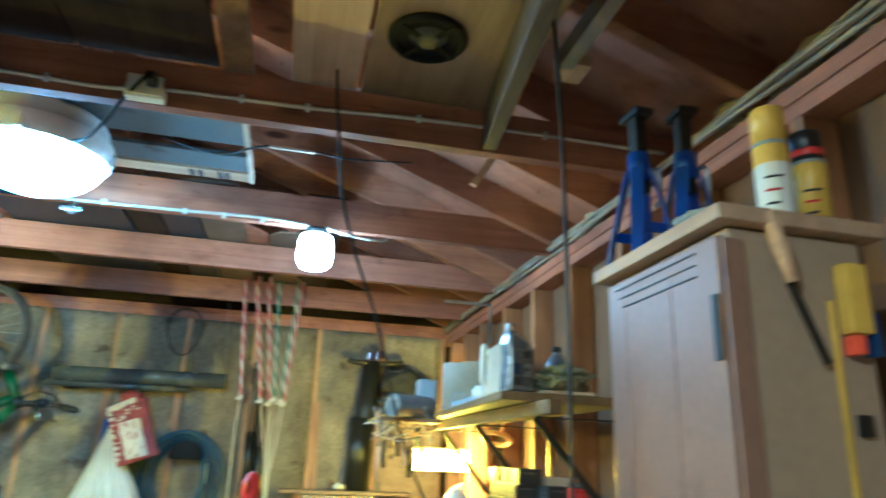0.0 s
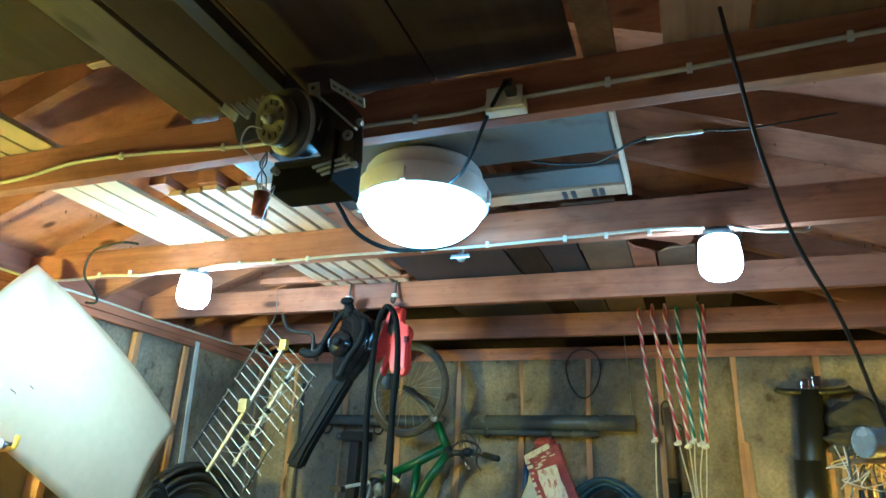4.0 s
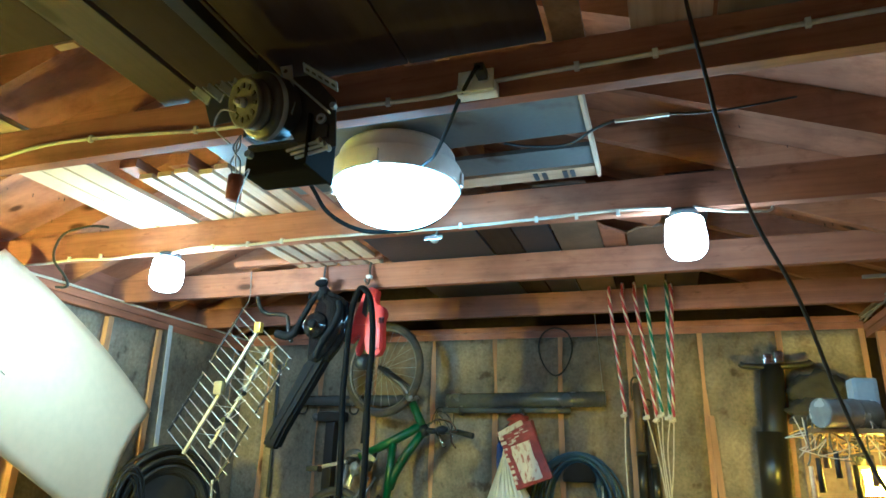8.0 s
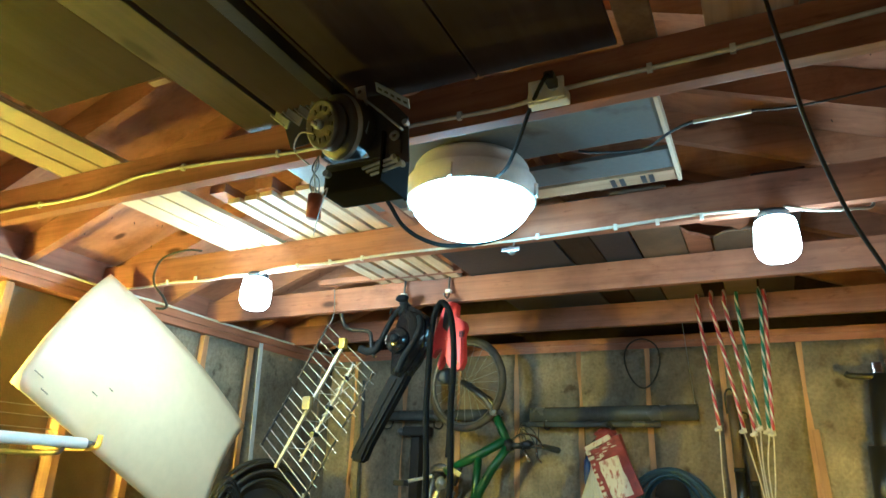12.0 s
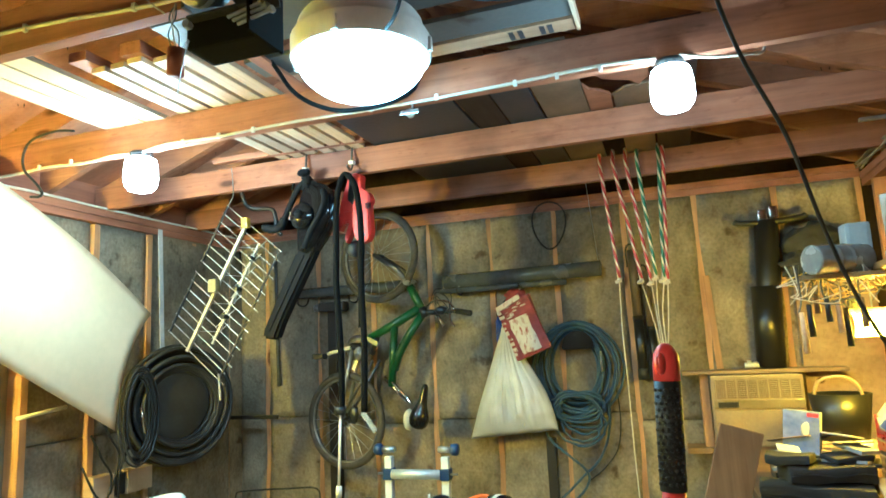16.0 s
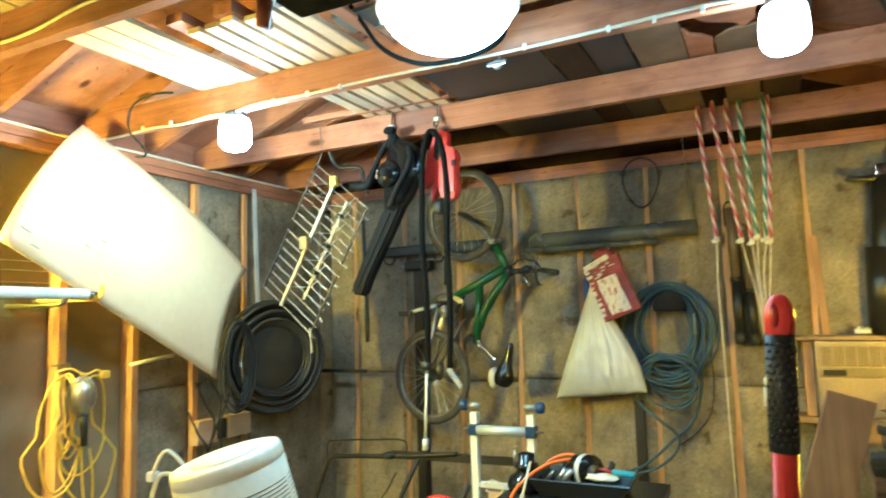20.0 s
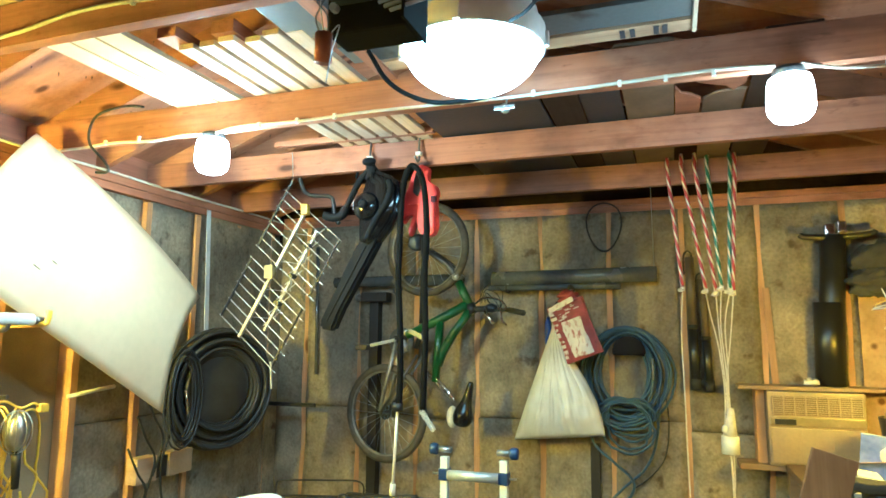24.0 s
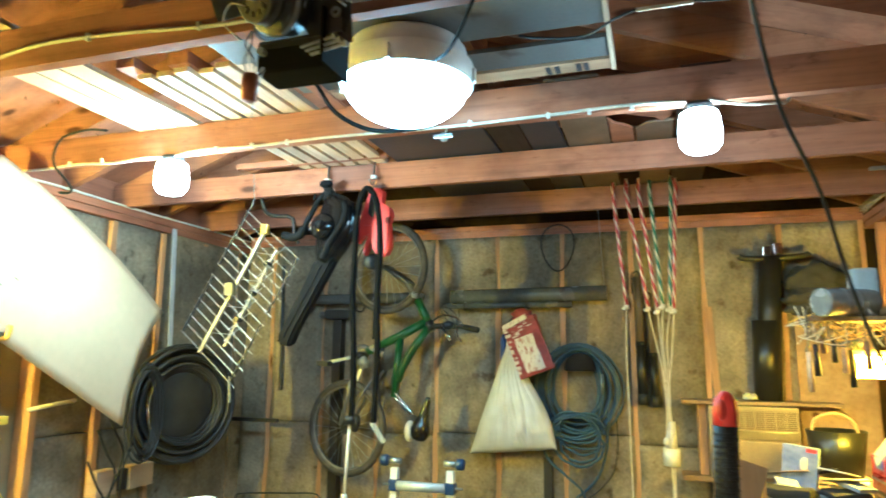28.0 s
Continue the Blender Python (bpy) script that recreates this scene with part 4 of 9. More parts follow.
for x in (-1.30,):
    laid("cross_batten", (x, 1.605, 2.5565), (x + 0.05, 2.48, 2.5685), wood_y, "thin lumber batten bridging two joists", "batten", "cross battens")
# brown sheets above the nearer joists
for i, (x0, x1, z) in enumerate(((-1.235, -0.99, 2.566), (-0.985, -0.64, 2.566), (-0.635, -0.29, 2.566))):
    laid("brown_sheet", (x0, -0.7, z), (x1, 1.61, z + 0.012), brown_board, "old brown hardboard sheet stored across the joists", "sheet", "sheets on the joists")
laid("brown_sheet", (-1.90, -0.7, 2.572), (-1.402, 1.30, 2.584), brown_board, "old brown hardboard sheet stored across the joists", "sheet", "sheets on the joists")
laid("long_plank", (-1.388, -0.6, 2.562), (-1.248, 1.66, 2.585), dark_plank, "dusty brown plank lying across the joists", "plank")
laid("cut_stub", (-1.47, 1.302, 2.568), (-1.405, 1.325, 2.584), pale_x, "pale sawn stub end beside the hardboard sheet", "offcut")
laid("weathered_board", (-0.275, 0.2, TOP + 0.003), (-0.20, 1.70, TOP + 0.022), lean_wood, "grey weathered slat on the joist", "slat")
laid("yellow_board", (-0.10, -0.2, TOP + 0.003), (0.075, 1.72, TOP + 0.024), pale_y, "wide yellowish board lying on the joist", "board")
sp = thing("speaker_panel", (0.27, 1.2, TOP), "plywood sheet with a round loudspeaker, lying on the joists", "speaker panel")
bm = B()
box(bm, (0.085, 0.0, TOP + 0.003), (0.49, 1.70, TOP + 0.015), 0.002)
part("panel", bm, ply, sp)
part("front_edge", box(B(), (0.06, 1.702, TOP + 0.001), (0.50, 1.72, TOP + 0.017), 0.002), pale_x, sp, "pale raw edge strip")
SC = Vector((0.215, 1.315, TOP))
part("rim", lathe(B(), [(0.070, 0.0), (0.094, 0.0), (0.096, -0.006), (0.090, -0.012), (0.074, -0.012), (0.070, 0.0)], SC, 36), soft_black, sp, "black speaker rim", True)
part("cone", lathe(B(), [(0.072, -0.004), (0.045, 0.001), (0.0, 0.0015)], SC, 36), soft_black, sp, smooth=True)
part("cap", lathe(B(), [(0.045, -0.0015), (0.03, -0.007), (0.0, -0.010)], SC, 28), motor_grey, sp, "grey dust cap", True)
for k in range(4):
    a = 0.6 + k * math.pi / 2
    part("spoke", plank(B(), SC + Vector((0.03 * math.cos(a), 0.03 * math.sin(a), -0.013)), SC + Vector((0.09 * math.cos(a), 0.09 * math.sin(a), -0.013)), 0.014, 0.004), soft_black, sp)
solid("support_beam", plank(B(), (0.237, -0.4, 2.49), (0.455, 1.597, 2.49), 0.04, 0.12, (0, 0, 1)), dark_y, "dark weathered beam butting against the joist", "beam")
tr = thing("door_track", (0.54, 0.4, 2.5), "galvanised garage door track hung beside the beam", "door track")
bm = B()
box(bm, (0.52, -0.9, 2.49), (0.524, 1.25, 2.54), 0.001)
box(bm, (0.524, -0.9, 2.49), (0.555, 1.25, 2.494), 0.001)
box(bm, (0.551, -0.9, 2.494), (0.555, 1.25, 2.51), 0.001)
part("rail", bm, galv, tr)
part("end_block", box(B(), (0.535, 1.24, 2.50), (0.60, 1.32, 2.56), 0.004), pale_y, tr, "raw wood end block")
part("strap", box(B(), (0.515, 0.9, 2.49), (0.519, 0.94, 2.56), 0.001), galv, tr)
solid("sheath_end", box(B(), (-0.16, 1.92, 2.50), (-0.02, 1.93, 2.508), 0.002, pose(0, 0, 0)), white_cord_m, "white cable end poking from the joist", "cable")
solid("loose_wire", tube(B(), curve([(-0.02, 1.92, 2.504), (0.1, 1.95, 2.51), (0.3, 2.0, 2.55)], 5), 0.003, 6), black_rubber, "thin loose wire above the joists", "wire", smooth=True)
solid("loose_wire", tube(B(), curve([(-0.16, 1.92, 2.504), (-0.22, 1.95, 2.50), (-0.30, 2.02, 2.50), (-0.42, 2.06, 2.53), (-0.5, 2.08, 2.56)], 5), 0.004, 6), black_rubber, "thin loose wire above the joists", "wire", smooth=True)
# clutter above the far joists
for i, (x0, x1, y0, y1, m_, nm) in enumerate(((-1.34, -0.81, 2.52, 4.1, dark_film, "dark_sheet"), (-0.80, -0.66, 2.5, 4.0, brown_board, "brown_offcut"), (-0.655, -0.50, 2.5, 4.1, dark_film, "dark_sheet"), (-0.49, -0.30, 2.48, 4.0, card_dark, "cardboard_sheet"), (-0.03, 0.13, 2.5, 4.05, brown_board, "brown_offcut"))):
    laid(nm, (x0, y0, 2.571 + 0.002 * i), (x1, y1, 2.585 + 0.002 * i), m_, "old brown sheet stored above the joists", "sheet", "stored sheets")
# stencil marks on the cardboard
stn = thing("stencil_mark", (-0.44, 2.74, 2.575), "dark stencilled mark on the stored cardboard", "print")
for k in range(4):
    part("print_bar", box(B(), (-0.455 + 0.003 * k, 2.66 + 0.045 * k, 2.5745), (-0.43 + 0.003 * k, 2.678 + 0.045 * k, 2.5765)), print_dark, stn)


def splintered(name, outline, z, h, material, label):
    """A board with a ragged outline, lying flat."""
    bm = B()
    f = bm.faces.new([bm.verts.new((x, y, z)) for x, y in outline])
    up = bmesh.ops.extrude_face_region(bm, geom=[f])["geom"]
    bmesh.ops.translate(bm, verts=[v for v in up if isinstance(v, bmesh.types.BMVert)], vec=(0, 0, h))
    bmesh.ops.recalc_face_normals(bm, faces=bm.faces)
    return solid(name, bm, material, label, "board", "splintered boards")


splintered("broken_board", [(-0.26, 2.70), (-0.03, 2.70), (-0.05, 2.92), (-0.085, 2.985), (-0.115, 2.93), (-0.17, 2.90), (-0.215, 2.87), (-0.25, 2.80)], 2.574, 0.012, wood_x, "splintered reddish board end above the joist")
splintered("broken_board", [(-0.295, 2.90), (-0.275, 2.965), (-0.24, 2.99), (-0.20, 3.05), (-0.20, 3.30), (-0.295, 3.30)], 2.574, 0.012, wood_x, "splintered reddish board end above the joist")
splintered("torn_sheet", [(-0.19, 3.06), (-0.14, 3.00), (-0.04, 2.99), (-0.04, 4.05), (-0.19, 4.05)], 2.576, 0.010, card_dark, "torn brown sheet above the joist")

# pulley under the boards
pu = thing("clothesline_pulley", (-0.846, 2.448, 2.39), "small shiny metal pulley on a hook", "pulley")
rod_c = Vector((-0.846, 2.436, 2.395))
part("wheel", rod(B(), rod_c + Vector((0, -0.008, 0)), rod_c + Vector((0, 0.008, 0)), 0.016, n=20), galv, pu, smooth=True)
part("bracket", box(B(), rod_c + Vector((-0.035, -0.011, -0.005)), rod_c + Vector((0.035, -0.0085, 0.010)), 0.001), chrome, pu)
part("hook", rod(B(), rod_c + Vector((0, 0.012, 0)), rod_c + Vector((0, 0.03, 0.05)), 0.004, n=6), galv, pu)

# ---- garage door opener ----
op = thing("door_opener", (-0.88, 1.40, 2.2), "old garage door opener with a slotted pulley and perforated brackets", "door opener")
WC = Vector((-0.905, 1.36, 2.35))
ax = Vector((-0.33, -0.90, -0.28)).normalized()
mw = frame_of(WC, basis(ax)[0], ax)
part("pulley", lathe(B(), [(0.0, 0.016), (0.020, 0.018), (0.044, 0.014), (0.051, 0.019), (0.056, 0.017), (0.057, 0.008), (0.051, 0.0), (0.057, -0.008), (0.058, -0.016), (0.0, -0.016)], (0, 0, 0), 36, mw), pulley_grey, op, "worn slotted pulley wheel", True)
part("motor", lathe(B(), [(0.0, -0.02), (0.070, -0.02), (0.076, -0.026), (0.076, -0.05), (0.072, -0.054), (0.072, -0.082), (0.060, -0.094), (0.0, -0.094)], (0, 0, 0), 40, mw), motor_grey, op, "greasy round motor can", True)
part("band", lathe(B(), [(0.0765, -0.030), (0.0775, -0.032), (0.0775, -0.042), (0.0765, -0.044)], (0, 0, 0), 40, mw), zinc, op, "steel motor band", True)
for k in range(11):
    a = k * 2 * math.pi / 11
    p0, p1 = mw @ Vector((0.031 * math.cos(a), 0.031 * math.sin(a), 0.0178)), mw @ Vector((0.043 * math.cos(a), 0.043 * math.sin(a), 0.0165))
    part("slot", plank(B(), p0, p1, 0.009, 0.003, tuple(ax)), black_plastic, op)
part("hub", rod(B(), mw @ Vector((0, 0, 0.016)), mw @ Vector((0, 0, 0.030)), 0.012, n=14), zinc, op, smooth=True)
part("shaft", rod(B(), mw @ Vector((0, 0, 0.028)), mw @ Vector((0, 0, 0.040)), 0.006, n=10), galv, op, smooth=True)
part("case", box(B(), (-0.97, 1.455, 2.225), (-0.795, 1.545, 2.305), 0.008), cord_black, op, "black lower case")
part("case_flange", box(B(), (-0.794, 1.42, 2.22), (-0.788, 1.545, 2.345), 0.002), cord_black, op, "black sheet steel flange")
part("case_lip", box(B(), (-0.95, 1.43, 2.282), (-0.797, 1.4545, 2.288), 0.002), motor_grey, op)
# slotted mounting plate, folded into fins
for i in range(4):
    f = Vector((0.032 * i, 0.004 * i, 0.004 * i))
    fin = part("mount_fin", plank(B(), Vector((-1.085, 1.385, 2.43)) + f, Vector((-1.03, 1.375, 2.385)) + f, 0.022, 0.004, (0.35, -0.75, -0.55)), zinc, op, "slotted zinc mounting fin")
    part("fin_edge", rod(B(), Vector((-1.088, 1.374, 2.424)) + f, Vector((-1.035, 1.364, 2.379)) + f, 0.0025, n=6), zinc, fin)
part("mount_plate", plank(B(), (-1.075, 1.42, 2.40), (-0.93, 1.43, 2.42), 0.09, 0.004, (0.2, -0.8, -0.4)), motor_grey, op, "dark slotted mounting plate")
gus = part("gusset", prism(B(), [(-0.865, 2.46), (-0.835, 2.46), (-0.815, 2.36), (-0.82, 2.33)], 1.395, 0.003), zinc, op, "triangular zinc gusset with holes")
for x, z in ((-0.848, 2.445), (-0.838, 2.415), (-0.828, 2.385)):
    part("hole", rod(B(), (x, 1.3945, z), (x, 1.3935, z), 0.005, n=10), black_plastic, gus)
n_ = Vector((0.30, -0.25, -0.92)).normalized()
q0, q1 = Vector((-0.80, 1.39, 2.445)), Vector((-0.715, 1.40, 2.385))
br = part("angle_bracket", plank(B(), q0, q1, 0.026, 0.003, tuple(n_)), zinc, op, "perforated zinc angle bracket")
for i in range(5):
    p = q0.lerp(q1, 0.12 + 0.19 * i) + n_ * 0.0017
    part("hole", plank(B(), p - (q1 - q0).normalized() * 0.006, p + (q1 - q0).normalized() * 0.006, 0.007, 0.001, tuple(n_)), black_plastic, br)
part("strut", plank(B(), (-0.835, 1.395, 2.425), (-0.73, 1.40, 2.325), 0.005, 0.014, (0, -1, 0)), zinc, op, "bright strut edge")
part("side_plate", prism(B(), [(-0.86, 2.455), (-0.80, 2.45), (-0.735, 2.375), (-0.725, 2.26), (-0.80, 2.25), (-0.86, 2.33)], 1.432, 0.004), motor_grey, op, "dark steel side plate")
for x, z in ((-0.775, 2.40), (-0.757, 2.375), (-0.80, 2.42), (-0.78, 2.36)):
    part("hole", rod(B(), (x, 1.4315, z), (x, 1.4305, z), 0.004, n=8), black_plastic, op)
part("bolt", rod(B(), (-0.93, 1.42, 2.255), (-0.93, 1.405, 2.255), 0.009, n=6), zinc, op)
part("bolt", rod(B(), (-0.735, 1.43, 2.355), (-0.735, 1.418, 2.355), 0.008, n=6), zinc, op)
for i in range(3):
    tm = part("terminal", rod(B(), (-0.845 + 0.012 * i, 1.43, 2.262 - 0.010 * i), (-0.765 + 0.012 * i, 1.425, 2.272 - 0.010 * i), 0.004, n=8), zinc, op)
    part("screw_head", rod(B(), (-0.765 + 0.012 * i, 1.425, 2.272 - 0.010 * i), (-0.758 + 0.012 * i, 1.424, 2.273 - 0.010 * i), 0.008, n=8), zinc, tm)
part("wing_nut", lathe(B(), [(0.006, -0.003), (0.012, -0.003), (0.012, 0.003), (0.006, 0.003), (0.006, -0.003)], (0, 0, 0), 14, frame_of((-0.76, 1.42, 2.325), (1, 0, 0), (0, -1, 0))), zinc, op)
part("relay", box(B(), (-0.775, 1.425, 2.282), (-0.745, 1.458, 2.315), 0.003), motor_grey, op)
part("rail", box(B(), (-1.005, -1.5, 2.495), (-0.965, 1.45, 2.53), 0.002), black_iron, op, "dark steel opener rail")
part("hanger", box(B(), (-0.99, 1.46, 2.33), (-0.98, 1.59, 2.56), 0.001), dark_steel, op)
cp = thing("antenna_coil", (-0.935, 1.385, 2.13), "brown copper wound coil hanging on thin wires", "coil")
part("core", rod(B(), (-0.935, 1.385, 2.135), (-0.935, 1.385, 2.19), 0.0165, n=20), copper, cp, smooth=True)
for k, dx in enumerate((-0.008, 0.0, 0.008)):
    part("wire", tube(B(), curve([(-0.935 + dx, 1.385, 2.19), (-0.94 + 1.5 * dx, 1.382, 2.225), (-0.945 - dx, 1.385, 2.26), (-0.95, 1.40, 2.30)], 5), 0.0015, 5), twine if k % 2 else dark_steel, cp, smooth=True)
part("wire", tube(B(), curve([(-0.92, 1.385, 2.19), (-0.90, 1.38, 2.20), (-0.915, 1.38, 2.15), (-0.925, 1.38, 2.09)], 5), 0.0012, 5), galv, cp, smooth=True)
part("loop", tube(B(), curve([(-0.96, 1.38, 2.27), (-1.0, 1.37, 2.31), (-0.98, 1.36, 2.345), (-0.94, 1.36, 2.335)], 6), 0.002, 5), twine, cp, smooth=True)

# ---- hooks on the joist and what hangs there ----
for x in (-1.70, -1.445):
    hk = thing("storage_hook", (x, 3.19, 2.44), "white-tipped steel storage hook screwed to the joist", "hook", "storage hooks")
    part("shank", tube(B(), curve([(x, 3.18, 2.57), (x, 3.172, 2.52), (x + 0.004, 3.165, 2.47), (x + 0.006, 3.14, 2.445), (x + 0.004, 3.11, 2.46)], 5), 0.0055, 8), dark_steel, hk, smooth=True)
    part("sleeve", box(B(), (x - 0.012, 3.155, 2.48), (x + 0.014, 3.182, 2.497), 0.003), white_plastic, hk, "white plastic sleeve")

HY = 3.14


def bw(x, z, dy=0.0):
    """A place on the blower in the upright plane it hangs in."""
    return Vector((-0.1 + (x + 0.1) * 0.978, HY + dy, 1.56 + (z - 1.56) * 0.978))


bl = thing("leaf_blower", (-1.69, HY, 1.66), "glossy black leaf blower hanging by its handle", "leaf blower")
bm = prism(B(), [(bw(x, z).x, bw(x, z).z) for x, z in ((-1.70, 2.45), (-1.655, 2.425), (-1.58, 2.395), (-1.545, 2.35), (-1.55, 2.235), (-1.585, 2.165), (-1.63, 2.105), (-1.69, 2.04), (-1.76, 2.065), (-1.755, 2.13), (-1.762, 2.205), (-1.757, 2.28), (-1.74, 2.345))], HY - 0.045, 0.085)
bmesh.ops.bevel(bm, geom=list(bm.edges), offset=0.022, segments=3, affect="EDGES")
part("body", bm, deep_gloss, bl, smooth=True)
part("fan_housing", lathe(B(), [(0.0, 0.036), (0.030, 0.033), (0.056, 0.020), (0.068, 0.0), (0.070, -0.02), (0.0, -0.02)], (0, 0, 0), 28, frame_of(bw(-1.715, 2.255, -0.045), (1, 0, 0), (-0.25, -0.95, 0.1))), deep_gloss, bl, "round glossy fan housing", True)
part("side_cover", tube(B(), curve([bw(-1.60, 2.37, -0.040), bw(-1.585, 2.32, -0.050), bw(-1.61, 2.25, -0.052), bw(-1.665, 2.17, -0.050), bw(-1.705, 2.09, -0.044)], 5), 0.016, 10), soft_black, bl, "matt side cover strip", True)
bm = prism(B(), [(bw(x, z).x, bw(x, z).z) for x, z in ((-1.765, 2.075), (-1.70, 2.13), (-1.645, 2.10), (-1.672, 2.045), (-1.845, 1.745), (-1.885, 1.655), (-1.955, 1.667), (-1.958, 1.695))], HY - 0.034, 0.066)
bmesh.ops.bevel(bm, geom=list(bm.edges), offset=0.012, segments=2, affect="EDGES")
part("nozzle", bm, soft_black, bl, "matt black angular nozzle")
part("nozzle_seam", plank(B(), bw(-1.715, 2.06, -0.036), bw(-1.915, 1.70, -0.036), 0.006, 0.006, (0, -1, 0)), soft_black, bl)
part("neck", tube(B(), [bw(-1.70, 2.40), bw(-1.705, 2.44), bw(-1.712, 2.462, -0.02)], [0.042, 0.026, 0.022], 14), soft_black, bl, smooth=True)
part("top_knob", lump(B(), bw(-1.712, 2.475, -0.03), (0.036, 0.022, 0.020), 1, 0.1), soft_black, bl, smooth=True)
part("catch", plank(B(), bw(-1.775, 2.43, -0.02), bw(-1.785, 2.40, -0.02), 0.010, 0.010), soft_black, bl)
part("handle", tube(B(), curve([bw(-1.715, 2.445), bw(-1.765, 2.405), bw(-1.80, 2.345), bw(-1.825, 2.30), bw(-1.85, 2.25)], 6), 0.015, 10), soft_black, bl, smooth=True)
part("knob", tube(B(), curve([bw(-1.845, 2.262), bw(-1.865, 2.225), bw(-1.91, 2.213), bw(-1.965, 2.228)], 5), 0.021, 12), soft_black, bl, smooth=True)
part("badge", box(B(), bw(-1.775, 2.235, -0.062), bw(-1.755, 2.275, -0.058), 0.001), print_white, bl, "pale side badge")
part("badge_mark", box(B(), bw(-1.757, 2.28, -0.062), bw(-1.735, 2.292, -0.058), 0.001), red_plastic, bl)
part("motor_cap", lathe(B(), [(0.0, 0.012), (0.020, 0.009), (0.026, -0.01), (0.0, -0.01)], (0, 0, 0), 18, frame_of(bw(-1.715, 2.255, -0.082), (1, 0, 0), (-0.25, -0.95, 0.1))), soft_black, bl, smooth=True)

vh = thing("vacuum_hose", (-1.49, 3.16, 1.3), "looped black hose hung over a hook", "hose")
part("hose", tube(B(), curve([(-1.510, 3.13, 1.30), (-1.505, 3.13, 1.45), (-1.508, 3.13, 1.63), (-1.522, 3.13, 1.89), (-1.520, 3.13, 2.02), (-1.515, 3.13, 2.22), (-1.503, 3.13, 2.34), (-1.475, 3.13, 2.415), (-1.445, 3.13, 2.415), (-1.412, 3.13, 2.36), (-1.392, 3.13, 2.24), (-1.386, 3.13, 2.08), (-1.393, 3.13, 1.90), (-1.386, 3.13, 1.62), (-1.395, 3.13, 1.31)], 8), 0.0145, 12), cord_black, vh, smooth=True)
part("hose_tail", tube(B(), curve([(-1.418, 3.165, 2.10), (-1.412, 3.16, 1.94), (-1.418, 3.16, 1.69)], 6), 0.010, 10), cord_black, vh, smooth=True)
part("wand", rod(B(), (-1.515, 3.13, 1.31), (-1.532, 3.13, 0.975), 0.0065, n=10), white_plastic, vh, "thin white rod", True)
part("ferrule", rod(B(), (-1.531, 3.13, 0.985), (-1.533, 3.13, 0.935), 0.0135, n=12), white_plastic, vh, "white end fitting", True)
part("clamp", rod(B(), (-1.516, 3.13, 1.335), (-1.515, 3.13, 1.30), 0.027, n=14), black_plastic, vh, smooth=True)
part("tab", plank(B(), (-1.40, 3.12, 1.31), (-1.335, 3.115, 1.225), 0.024, 0.004, (0, -1, 0.2)), clear_tab, vh, "clear plastic tab")

rs = thing("hedge_trimmer", (-1.47, 3.2, 2.12), "bright red plastic tool shell hanging behind the hose", "power tool")
bm = prism(B(), [(-1.441, 2.443), (-1.401, 2.427), (-1.407, 2.36), (-1.365, 2.335), (-1.352, 2.30), (-1.366, 2.27), (-1.358, 2.141), (-1.375, 2.102), (-1.42, 2.092), (-1.452, 2.129), (-1.462, 2.17), (-1.478, 2.13), (-1.494, 2.098), (-1.503, 2.13), (-1.475, 2.20), (-1.507, 2.195), (-1.535, 2.16), (-1.531, 2.235), (-1.523, 2.283), (-1.500, 2.353), (-1.479, 2.415)], 3.185, 0.05)
bmesh.ops.bevel(bm, geom=list(bm.edges), offset=0.005, segments=2, affect="EDGES")
part("shell", bm, red_plastic, rs, smooth=False)
part("rib", box(B(), (-1.385, 3.178, 2.13), (-1.370, 3.186, 2.25), 0.003), red_plastic, rs)
part("rib", box(B(), (-1.50, 3.18, 2.25), (-1.44, 3.186, 2.268), 0.003), red_plastic, rs)
part("opening", prism(B(), [(-1.468, 2.40), (-1.448, 2.40), (-1.440, 2.32), (-1.452, 2.285), (-1.478, 2.31)], 3.1815, 0.004), black_plastic, rs, "dark grip opening")
for k in range(4):
    part("vent_slot", box(B(), (-1.385 + 0.008 * k, 3.1795, 2.255), (-1.382 + 0.008 * k, 3.186, 2.285), 0.0005), black_plastic, rs)
part("hinge_screw", rod(B(), (-1.40, 3.186, 2.13), (-1.40, 3.179, 2.13), 0.010, n=12), dark_steel, rs)
part("grip_pad", lump(B(), (-1.47, 3.235, 2.075), (0.05, 0.022, 0.04), 4, 0.1), black_rubber, rs, smooth=True)

# ---- grid antenna ----
an = thing("grid_antenna", (-2.2, 3.15, 1.43), "old wire grid television antenna hung tilted from the joist", "antenna")


def ant(u, v, d=0.0):
    """A place on the antenna: u across the rods (0..1), v along the boom (0..1), d towards the room."""
    a, b, c = Vector((-2.165, 3.165, 2.36)), Vector((-1.845, 3.165, 2.09)), Vector((-2.522, 3.165, 1.735))
    return a + (b - a) * u + (c - a) * v + Vector((0.05, -1, 0.0)) * d


part("boom", plank(B(), ant(0.42, -0.02, 0.02), ant(0.42, 1.0, 0.02), 0.016, 0.016), dull_alu, an, "cream-coloured main boom")
part("boom_end", box(B(), ant(0.42, 0.0, 0.03) - Vector((0.018, 0.016, 0.026)), ant(0.42, 0.0, 0.03) + Vector((0.018, 0.016, 0.026)), 0.006), yellow_plastic, an, "yellow plastic end clip")
